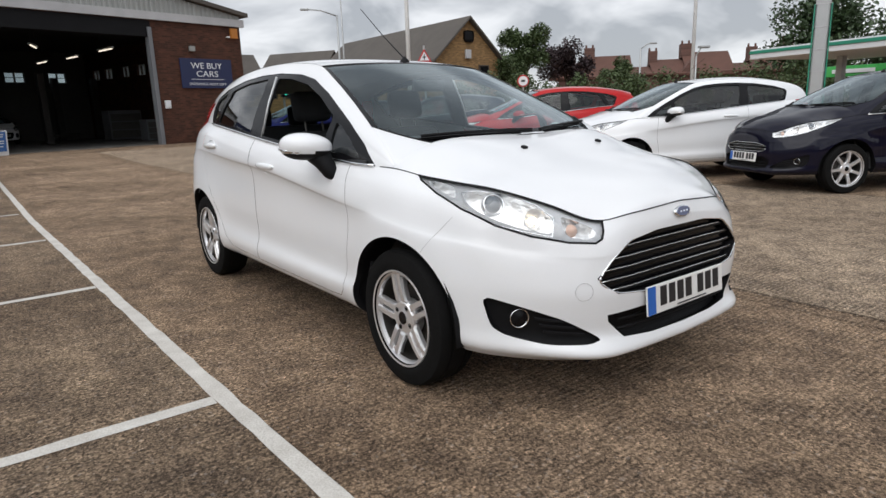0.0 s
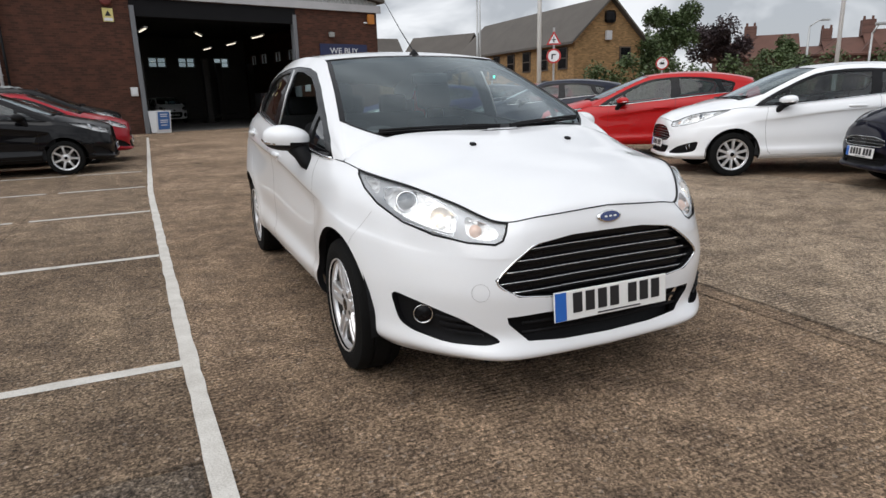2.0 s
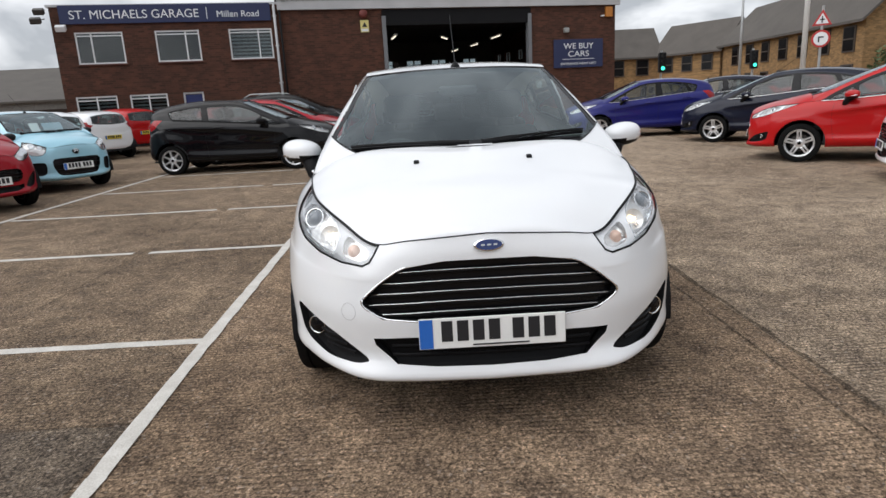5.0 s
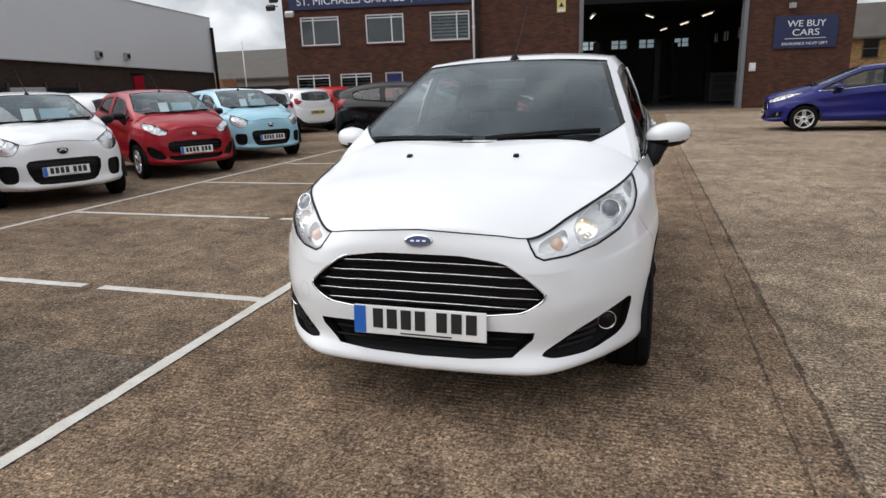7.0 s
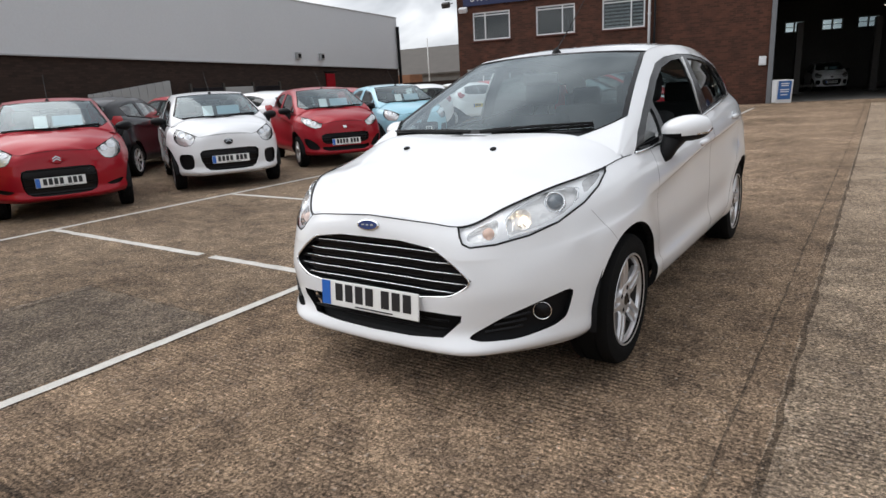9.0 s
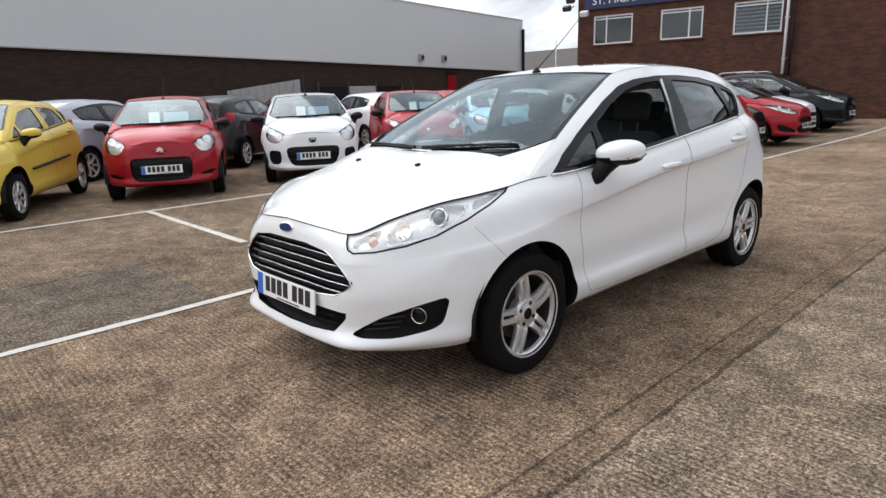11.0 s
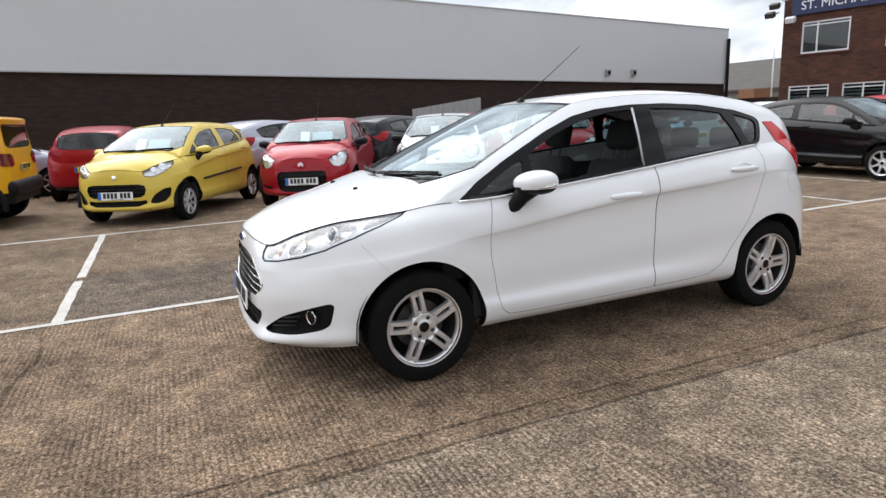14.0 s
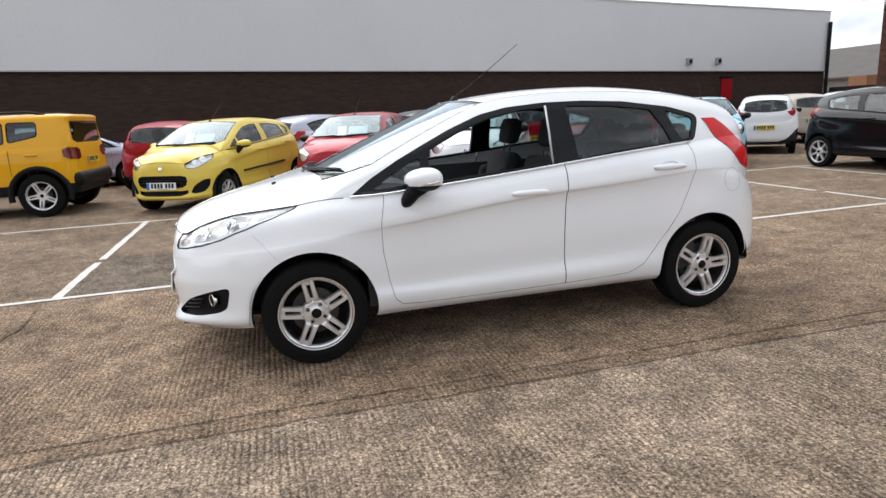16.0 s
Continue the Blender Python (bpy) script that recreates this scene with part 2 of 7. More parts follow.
def prism_bm(outline, depth, to_world, bm=None):
    """A slab from a flat outline (u, v), of a depth along w; to_world maps (u, v, w) to a place."""
    bm = bm or bmesh.new()
    a = [bm.verts.new(to_world(u, v, 0)) for u, v in outline]
    b = [bm.verts.new(to_world(u, v, depth)) for u, v in outline]
    bm.faces.new(a)
    bm.faces.new(b[::-1])
    for k in range(len(a)):
        j = (k + 1) % len(a)
        bm.faces.new((a[j], a[k], b[k], b[j]))
    bmesh.ops.recalc_face_normals(bm, faces=bm.faces)
    return bm


def catmull(points, n):
    """A smooth curve through the rows of points, n steps from one to the next."""
    p = np.asarray(points, float)
    q = np.concatenate([2 * p[:1] - p[1:2], p, 2 * p[-1:] - p[-2:-1]])
    t = np.linspace(0, 1, n, endpoint=False).reshape(-1, *([1] * (p.ndim - 1)))
    out = []
    for k in range(len(p) - 1):
        a, b, c, d = q[k], q[k + 1], q[k + 2], q[k + 3]
        out.append(0.5 * (2 * b + (c - a) * t + (2 * a - 5 * b + 4 * c - d) * t ** 2 + (3 * b - a - 3 * c + d) * t ** 3))
    out.append(p[-1:])
    return np.concatenate(out)


def rising(levels, n):
    """Curves through levels (level, station, xyz), spaced by their distance so that none overshoots."""
    p = np.asarray(levels, float)
    q = np.concatenate([2 * p[:1] - p[1:2], p, 2 * p[-1:] - p[-2:-1]])
    gap = np.maximum(np.sqrt(np.linalg.norm(np.diff(q, axis=0), axis=2)), 1e-4)[..., None]
    out = []
    for k in range(len(p) - 1):
        t0 = np.zeros_like(gap[0])
        t1 = t0 + gap[k]
        t2 = t1 + gap[k + 1]
        t3 = t2 + gap[k + 2]
        for f in np.linspace(0, 1, n, endpoint=False):
            t = t1 + (t2 - t1) * f
            a1 = (t1 - t) / (t1 - t0) * q[k] + (t - t0) / (t1 - t0) * q[k + 1]
            a2 = (t2 - t) / (t2 - t1) * q[k + 1] + (t - t1) / (t2 - t1) * q[k + 2]
            a3 = (t3 - t) / (t3 - t2) * q[k + 2] + (t - t2) / (t3 - t2) * q[k + 3]
            b1 = (t2 - t) / (t2 - t0) * a1 + (t - t0) / (t2 - t0) * a2
            b2 = (t3 - t) / (t3 - t1) * a2 + (t - t1) / (t3 - t1) * a3
            out.append((t2 - t) / (t2 - t1) * b1 + (t - t1) / (t2 - t1) * b2)
    out.append(p[-1])
    return np.array(out)


def grid_bm(g, flip=False):
    """A skin from a grid of places (a, b, xyz), with its normals kept in a layer for use after cuts."""
    bm = bmesh.new()
    a, b = g.shape[:2]
    vs = [[bm.verts.new(g[i, j]) for j in range(b)] for i in range(a)]
    for i in range(a - 1):
        for j in range(b - 1):
            quad = (vs[i][j], vs[i + 1][j], vs[i + 1][j + 1], vs[i][j + 1])
            bm.faces.new(quad[::-1] if flip else quad)
    bmesh.ops.remove_doubles(bm, verts=bm.verts, dist=2e-5)
    bmesh.ops.dissolve_degenerate(bm, dist=2e-5, edges=bm.edges)
    return bm


def keep_normals(bm, mid=True):
    """Stores the skin's normals; on the car's middle plane they lie in that plane."""
    layer = bm.verts.layers.float_vector.get("n") or bm.verts.layers.float_vector.new("n")
    bm.normal_update()
    for v in bm.verts:
        nrm = v.normal.copy()
        if mid and abs(v.co.x) < 1e-4:
            nrm.x = 0
            nrm.normalize()
        v[layer] = nrm
    return bm


def inside(p, poly):
    x, y = p
    hit = False
    for k in range(len(poly)):
        (x1, y1), (x2, y2) = poly[k - 1], poly[k]
        if (y1 > y) != (y2 > y) and x < (x2 - x1) * (y - y1) / (y2 - y1) + x1:
            hit = not hit
    return hit


def axes(d):
    d = Vector(d).normalized()
    u = Vector((0, 0, 1)).cross(d)
    u = u.normalized() if u.length > 0.05 else Vector((1, 0, 0))
    return u, d.cross(u), d


def cut(bm, poly3, toward, slack=0.0):
    """Cuts the outline poly3, seen along toward, into the faces of the skin that look that way, and returns the faces within it."""
    u, v, d = axes(toward)
    poly = [(Vector(p).dot(u), Vector(p).dot(v)) for p in poly3]

    def span(f):
        c = [(w.co.dot(u), w.co.dot(v)) for w in f.verts]
        return min(p[0] for p in c), max(p[0] for p in c), min(p[1] for p in c), max(p[1] for p in c)

    lo = [min(p[k] for p in poly) - 0.02 for k in (0, 1)]
    hi = [max(p[k] for p in poly) + 0.02 for k in (0, 1)]
    bm.normal_update()
    near = set()
    for f in bm.faces:
        if f.normal.dot(d) > slack:
            s = span(f)
            if s[1] > lo[0] and s[0] < hi[0] and s[3] > lo[1] and s[2] < hi[1]:
                near.add(f)
    for k in range(len(poly)):
        a, b = poly[k - 1], poly[k]
        if abs(a[0] - b[0]) + abs(a[1] - b[1]) < 1e-6:
            continue
        x0, x1, y0, y1 = min(a[0], b[0]) - 1e-4, max(a[0], b[0]) + 1e-4, min(a[1], b[1]) - 1e-4, max(a[1], b[1]) + 1e-4
        hit = []
        for f in near:
            s = span(f)
            if s[1] > x0 and s[0] < x1 and s[3] > y0 and s[2] < y1:
                hit.append(f)
        if not hit:
            continue
        edge = u * (b[0] - a[0]) + v * (b[1] - a[1])
        co = u * a[0] + v * a[1]
        geom = list({w for f in hit for w in f.verts}) + list({e for f in hit for e in f.edges}) + hit
        near.difference_update(hit)
        res = bmesh.ops.bisect_plane(bm, geom=geom, dist=1e-5, plane_co=co, plane_no=edge.cross(d))
        near.update(g for g in res["geom"] if isinstance(g, bmesh.types.BMFace))
    near = {f for f in near if f.is_valid}
    found = []
    for f in near:
        c = f.calc_center_median()
        if inside((c.dot(u), c.dot(v)), poly):
            found.append(f)
    return found


def take(bm, faces, rims=None, depth=0.0):
    """Lifts faces out of a skin into one of their own. rims: a bmesh that gets the walls of the hole, of that depth."""
    src = bm.verts.layers.float_vector.get("n")
    made = bmesh.new()
    dst = made.verts.layers.float_vector.new("n")
    chosen, vm = set(faces), {}
    if rims is not None:
        for f in faces:
            for loop in f.loops:
                e = loop.edge
                if sum(g in chosen for g in e.link_faces) == 1 and len(e.link_faces) > 1:
                    a, b = loop.vert, loop.link_loop_next.vert
                    na, nb = (Vector(w[src]) if src else w.normal for w in (a, b))
                    ring = [rims.verts.new(p) for p in (a.co, b.co, b.co - nb * depth, a.co - na * depth)]
                    rims.faces.new(ring)
    for f in faces:
        ring = []
        for v in f.verts:
            if v not in vm:
                vm[v] = made.verts.new(v.co)
                if src:
                    vm[v][dst] = v[src]
            ring.append(vm[v])
        made.faces.new(ring)
    bmesh.ops.delete(bm, geom=list(faces), context="FACES")
    return made


def push(bm, d):
    layer = bm.verts.layers.float_vector.get("n")
    for v in bm.verts:
        v.co += Vector(v[layer]) * d
    return bm


def seal(bm, width, lift=.001):
    """A band along the border of a skin, lying on it: a rubber seal or a printed edge."""
    layer = bm.verts.layers.float_vector.get("n")
    made = bmesh.new()
    for e in bm.edges:
        if len(e.link_faces) != 1 or (abs(e.verts[0].co.x) < 1e-4 and abs(e.verts[1].co.x) < 1e-4):
            continue
        a, b = e.verts
        f = e.link_faces[0]
        na, nb = Vector(a[layer]), Vector(b[layer])
        along = (b.co - a.co).normalized()
        into = along.cross(na)
        if into.dot(f.calc_center_median() - a.co) < 0:
            into = -into
        q = [a.co + na * lift, b.co + nb * lift, b.co + nb * lift + into * width, a.co + na * lift + into * width]
        face = made.faces.new([made.verts.new(p) for p in q])
        face.normal_update()
        if face.normal.dot(na) < 0:
            face.normal_flip()
    return made


def copy_bm(bm, mirror=False):
    made = bmesh.new()
    src = bm.verts.layers.float_vector.get("n")
    dst = made.verts.layers.float_vector.new("n") if src else None
    k = -1 if mirror else 1
    vm = {}
    for v in bm.verts:
        vm[v] = made.verts.new((k * v.co.x, v.co.y, v.co.z))
        if src:
            n = v[src]
            vm[v][dst] = (k * n[0], n[1], n[2])
    for f in bm.faces:
        ring = [vm[v] for v in f.verts]
        made.faces.new(ring[::-1] if mirror else ring)
    return made


def whole(bm):
    """The half skin and its mirror image, welded along the middle."""
    src = bm.verts.layers.float_vector.get("n")
    vm = {}
    for v in list(bm.verts):
        if abs(v.co.x) < 3e-5:
            v.co.x = 0
            vm[v] = v
        else:
            vm[v] = bm.verts.new((-v.co.x, v.co.y, v.co.z))
            if src:
                n = v[src]
                vm[v][src] = (-n[0], n[1], n[2])
    for f in list(bm.faces):
        bm.faces.new([vm[v] for v in reversed(f.verts)])
    return bm


def shrink(poly, d):
    """The outline moved inwards by d."""
    area = sum(a[0] * b[1] - b[0] * a[1] for a, b in zip(poly, poly[1:] + poly[:1]))
    s = 1 if area > 0 else -1
    out = []
    for k in range(len(poly)):
        a, b, c = Vector(poly[k - 1]), Vector(poly[k]), Vector(poly[(k + 1) % len(poly)])
        e1, e2 = (b - a).normalized(), (c - b).normalized()
        n1, n2 = Vector((-e1.y, e1.x)) * s, Vector((-e2.y, e2.x)) * s
        m = (n1 + n2)
        m = m / max(0.35, m.dot(n1)) if m.length > 1e-6 else n1
        out.append(tuple(b + m * d))
    return out


def rounded(poly, r, n=4):
    """The outline with its corners rounded by about r."""
    out = []
    for k in range(len(poly)):
        a, b, c = Vector(poly[k - 1]), Vector(poly[k]), Vector(poly[(k + 1) % len(poly)])
        ra, rc = min(r, (a - b).length * 0.45), min(r, (c - b).length * 0.45)
        p, q = b + (a - b).normalized() * ra, b + (c - b).normalized() * rc
        for j in range(n + 1):
            t = j / n
            w = p * (1 - t) ** 2 + b * 2 * t * (1 - t) + q * t * t
            out.append(tuple(w))
    return out

# ---- cars ----
# A hatchback heads towards -y, its front axle at the origin, wheels on z = 0. The tables give, from the nose round one side to the tail, its plan and levels.
PLAN_X = (0, .30, .46, .597, .712, .782, .830, .850, .845, .850, .852, .855, .838, .775, .66, .44, 0)
PLAN_Y = (-.784, -.774, -.746, -.652, -.508, -.374, -.15, .10, .50, 1.20, 1.90, 2.42, 2.70, 2.885, 3.01, 3.085, 3.115)
LEVELS = (  # height and inset from the plan
    ((.214, .214, .217, .224, .230, .236, .232, .232, .232, .235, .235, .24, .27, .30, .30, .30, .30),
     (.10, .09, .07, .06, .05, .05, .06, .06, .06, .06, .06, .06, .06, .06, .06, .06, .06)),
    ((.246, .250, .258, .268, .274, .279, .28, .278, .272, .272, .272, .285, .32, .35, .35, .35, .35),
     (-.012, -.012, -.014, -.002, .005, .010, .012, .014, .018, .018, .018, .012, .012, .012, .012, .012, .012)),
    ((.32, .32, .325, .33, .34, .35, .36, .36, .35, .35, .35, .37, .42, .44, .44, .44, .44),
     (.010, .012, .020, .020, .012, .010, .006, .003, -.003, -.004, -.003, .002, .004, .004, .004, .004, .004)),
    ((.395, .395, .402, .41, .42, .43, .44, .435, .405, .425, .455, .50, .53, .53, .52, .51, .51),
     (.007, .008, .013, .013, .008, .007, .004, .006, .015, .017, .015, .004, .003, .007, .007, .007, .007)),
    ((.47, .47, .48, .49, .50, .51, .52, .53, .54, .56, .60, .64, .64, .62, .60, .58, .58),
     (.004, .004, .006, .006, .004, .004, .002, .000, .012, .014, .012, .000, .002, .01, .01, .01, .01)),
    ((.56, .56, .555, .565, .58, .60, .615, .650, .684, .768, .814, .855, .85, .80, .74, .70, .70),
     (.012, .012, .016, .017, .013, .011, .007, .007, .021, .021, .022, .020, .022, .035, .035, .02, .02)),
    ((.612, .612, .605, .614, .632, .652, .671, .702, .736, .820, .866, .905, .895, .842, .78, .74, .74),
     (.018, .018, .024, .028, .025, .019, .014, .012, .014, .012, .013, .021, .037, .057, .056, .029, .029)),
    ((.63, .63, .62, .63, .65, .67, .69, .720, .754, .838, .884, .922, .91, .86, .80, .76, .76),
     (.020, .020, .026, .032, .031, .026, .021, .016, .007, .001, .004, .020, .040, .06, .06, .03, .03)))
EDGE_X = (0, .27, .41, .525, .628, .683, .722, .748, .778, .788, .778, .735, .69, .62, .55, .40, 0)
EDGE_Y = (-.744, -.722, -.664, -.544, -.388, -.225, -.05, .12, .48, 1.20, 1.90, 2.42, 2.70, 2.88, 2.97, 3.04, 3.07)
EDGE_Z = (.768, .750, .735, .795, .846, .866, .884, .906, .916, .978, 1.045, 1.085, 1.10, 1.10, 1.06, 1.02, 1.00)
SPINE = ((-.744, .768), (-.706, .798), (-.645, .832), (-.54, .872), (-.38, .914), (-.22, .950), (-.07, .984), (.07, 1.014))
RAIL = ((.12, .735, .915), (.22, .715, .985), (.42, .672, 1.090), (.66, .622, 1.205), (.90, .578, 1.312), (1.10, .545, 1.388), (1.32, .556, 1.418),
        (1.62, .568, 1.430), (2.0, .566, 1.420), (2.4, .55, 1.385), (2.7, .53, 1.33), (2.88, .53, 1.25), (2.97, .55, 1.10))
ROOF = ((1.045, 1.410), (1.30, 1.446), (1.62, 1.468), (2.0, 1.468), (2.4, 1.435), (2.75, 1.375), (2.93, 1.335))
SIDE_GLASS = ((.226, .905), (.43, .912), (.80, .935), (1.2, .975), (1.52, 1.010), (1.9, 1.045), (2.2, 1.066), (2.41, 1.083), (2.462, 1.105), (2.525, 1.235), (2.50, 1.262),
              (2.31, 1.312), (2.0, 1.356), (1.72, 1.372), (1.46, 1.371), (1.22, 1.352), (1.05, 1.317), (.84, 1.238), (.66, 1.155), (.52, 1.088), (.36, 1.0))
QUARTER_LIGHT = ((.36, .938), (.635, .958), (.655, 1.095), (.60, 1.078), (.48, 1.015))
FRONT_PANE = ((.70, .962), (1.2, 1.0), (1.442, 1.022), (1.456, 1.342), (1.30, 1.332), (1.10, 1.292), (.90, 1.222), (.70, 1.128))
REAR_PANE = ((1.615, 1.036), (1.9, 1.066), (2.285, 1.094), (2.24, 1.19), (2.175, 1.300), (1.9, 1.334), (1.592, 1.346))
REAR_QUARTER = ((2.355, 1.106), (2.43, 1.110), (2.485, 1.225), (2.465, 1.247), (2.285, 1.290), (2.315, 1.20))
LONG_PANE = ((.70, .962), (1.2, 1.0), (1.70, 1.045), (1.745, 1.335), (1.45, 1.335), (1.25, 1.318), (1.10, 1.292), (.90, 1.222), (.70, 1.128))
LONG_QUARTER = ((1.83, 1.062), (2.20, 1.090), (2.42, 1.106), (2.50, 1.235), (2.48, 1.255), (2.25, 1.295), (1.95, 1.325), (1.87, 1.325))
FRONT_DOOR = ((.425, 1.2), (.42, .905), (.388, .76), (.390, .60), (.412, .45), (.438, .33), (.485, .290), (.60, .284), (1.0, .287), (1.49, .294), (1.490, .58), (1.505, .80), (1.515, .95), (1.52, 1.2))
REAR_DOOR = ((1.52, 1.2), (1.515, .95), (1.505, .80), (1.490, .58), (1.49, .294), (1.80, .302), (1.93, .312), (2.02, .355), (2.11, .45), (2.20, .56), (2.28, .67), (2.35, .80), (2.40, .92), (2.405, 1.0), (2.39, 1.2))
LAMP_LOW = ((.398, -.70, .745), (.402, -.705, .70), (.418, -.712, .672), (.448, -.705, .658), (.52, -.64, .660), (.60, -.53, .676), (.662, -.41, .706), (.706, -.27, .757), (.726, -.15, .810), (.728, -.05, .862), (.70, .02, .93))
GRILLE = ((0, .680), (.16, .678), (.312, .658), (.395, .603), (.465, .541), (.449, .515), (.386, .476), (.20, .457), (0, .454))
INTAKE = ((0, .405), (.30, .405), (.425, .402), (.418, .375), (.345, .305), (.20, .293), (0, .290))
FOG = ((.752, -.432, .478), (.745, -.48, .36), (.72, -.53, .330), (.62, -.64, .302), (.50, -.74, .300), (.455, -.765, .312), (.56, -.66, .395), (.66, -.56, .44))
TAIL = ((2.572, 1.228), (2.605, 1.15), (2.675, 1.035), (2.775, .928), (2.90, .885), (2.99, .90), (3.1, 1.0), (2.93, 1.04), (2.82, 1.13), (2.70, 1.225))


LAMP_MAIN = ((.548, -.60, .690), (.61, -.50, .704), (.662, -.40, .732), (.694, -.31, .772), (.694, -.27, .826), (.660, -.32, .842), (.60, -.43, .820), (.552, -.52, .784), (.535, -.58, .742))
LAMP_INNER = ((.432, -.70, .690), (.47, -.69, .676), (.518, -.63, .683), (.522, -.61, .735), (.512, -.60, .757), (.48, -.64, .742), (.445, -.69, .722))
LAMP_OUTER = ((.706, -.25, .795), (.722, -.15, .835), (.724, -.08, .868), (.704, -.16, .864), (.698, -.23, .850))


def rounded_3d(points, share=.2):
    """A closed outline in space with its corners cut back."""
    return [a.lerp(b, t) for a, b in zip(points, points[1:] + points[:1]) for t in (share, 1 - share)]


def trimmed(points, share=.17):
    """The outline with its corners cut back twice."""
    pts = [Vector(p) for p in points]
    for _ in range(2):
        pts = [a.lerp(b, s) for a, b in zip(pts, pts[1:] + pts[:1]) for s in (share, 1 - share)]
    return pts


ARCH_R, WHEEL_R, WHEEL_BASE = .342, .293, 2.489


def wheel_meshes(spokes=5, twin=True, trim=False, rim=.200, tyre_r=WHEEL_R, width=.195, sides=48):
    """The meshes of a wheel whose outer face looks along +x: tyre, barrel, spokes, hub, nuts, disc."""
    w, r = width / 2, tyre_r
    tyre = lathe_bm([(-w * .86, rim - .004), (-w * .99, rim + .02), (-w, r - .05), (-w * .9, r - .012), (-w * .74, r - .002), (-w * .45, r), (-w * .42, r - .007), (-w * .36, r - .007), (-w * .33, r),
                     (w * .33, r), (w * .36, r - .007), (w * .42, r - .007), (w * .45, r), (w * .74, r - .002), (w * .9, r - .012), (w, r - .05), (w * .99, rim + .02), (w * .86, rim - .004)], sides)
    barrel = lathe_bm([(w * .95, rim - .002), (w * .97, rim + .006), (w * .92, rim + .008), (w * .86, rim - .002), (w * .80, rim - .013), (w * .66, rim - .017)], sides)
    # the well is coloured dark to imitate the shade behind the spokes
    well = lathe_bm([(w * .66, rim - .017), (w * .3, rim - .020), (-w * .8, rim - .016), (-w * .85, rim)], sides)
    arms = bmesh.new()
    n = spokes
    for k in range(n):
        for side in ((-1, 1) if twin else (0,)):
            a = math.tau * k / n
            w0, w1 = (.0138, .0132) if twin else ((.016, .020) if not trim else (.013, .022))
            rows = []
            for t in (0, .2, .55, .85, 1.0):
                rr = .048 + (rim - .010 - .048) * t
                off = side * (.0210 + .0010 * t)
                hw = w0 + (w1 - w0) * t + (.012 * max(0, 1 - t * 4))
                x = w * (.74 + .10 * math.sin(t * 2.2)) - .012 * (t < .1)
                c, s = math.cos(a), math.sin(a)
                row = []
                for dx, dw in ((0, -.72), (0, .72), (-.012, 1.0), (-.030, .9), (-.030, -.9), (-.012, -1.0)):
                    row.append(arms.verts.new((x + dx, rr * c - (dw * hw + off) * s, rr * s + (dw * hw + off) * c)))
                rows.append(row)
            for p, q in zip(rows, rows[1:]):
                for j in range(6):
                    arms.faces.new((p[j], p[(j + 1) % 6], q[(j + 1) % 6], q[j]))
            arms.faces.new(rows[0][::-1])
            arms.faces.new(rows[-1])
        if twin:
            # a web closes the slot at both ends
            for r0, r1, dx in ((.050, .086, -.012), (rim - .034, rim - .008, -.004)):
                box_bm((.026, r1 - r0, .030), (w * .80 + dx - .013, 0, 0), .003, pose(0, 0, 0, math.degrees(a)) @ Matrix.Translation((0, (r0 + r1) / 2, 0)), arms)
    hub = lathe_bm([(w * .2, .076), (w * .64, .076), (w * .745, .066), (w * .735, .036), (w * .78, .030), (w * .79, .0001)], 28)
    nut = lathe_bm([(w * .62, .0115), (w * .745, .0115), (w * .755, .0085), (w * .70, .0075), (w * .77, .006), (w * .775, .0001)], 10)
    cap = lathe_bm([(w * .76, .029), (w * .80, .027), (w * .815, .0001)], 20)
    disc = lathe_bm([(w * .12, .0001), (w * .12, .13), (-w * .05, .13), (-w * .05, .0001)], 32)
    back = lathe_bm([(-w * .5, .0001), (-w * .5, rim - .012)], 24)
    for b in (tyre, barrel, well, arms, hub, nut, cap, disc, back):
        bmesh.ops.recalc_face_normals(b, faces=b.faces)
    out = []
    for name, b, m, sm in (("rim", barrel, ALLOY, True), ("tyre", tyre, RUBBER, True), ("rim_well", well, STEEL, True), ("spokes", arms, ALLOY, False), ("hub", hub, ALLOY, True), ("hub_cap", cap, GLOSS_BLACK, True),
                           ("brake_disc", disc, STEEL, False), ("brake_backplate", back, BLACK, False), ("wheel_nut", nut, BLACK, False)):
        mesh = bpy.data.meshes.new(name)
        b.to_mesh(mesh)
        b.free()
        mesh.materials.append(m)
        if sm:
            mesh.polygons.foreach_set("use_smooth", [True] * len(mesh.polygons))
            mesh.set_sharp_from_angle(angle=radians(40))
        out.append(mesh)
    return out


def add_wheels(car, meshes, places, nuts=False):
    for x, y, r in places:
        hub = new("wheel", meshes[0])
        hub.parent = car
        hub.matrix_local = pose(x, y, r, 0, 0, 0 if x > 0 else 180) @ pose(0, 0, 0, ((29 if y < 1 else 3) if x > 0 else (28 if y < 1 else 12)) if nuts else random.uniform(0, 72), 0, 0)
        for mesh in meshes[1:-1]:
            ob = new(mesh.name.split(".")[0], mesh)
            ob.parent = hub
        if nuts:
            for k in range(4):
                a = math.tau * (k + .5) / 4 - .21
                ob = new("wheel_nut", meshes[-1])
                ob.parent = hub
                ob.location = (0, .052 * math.cos(a), .052 * math.sin(a))


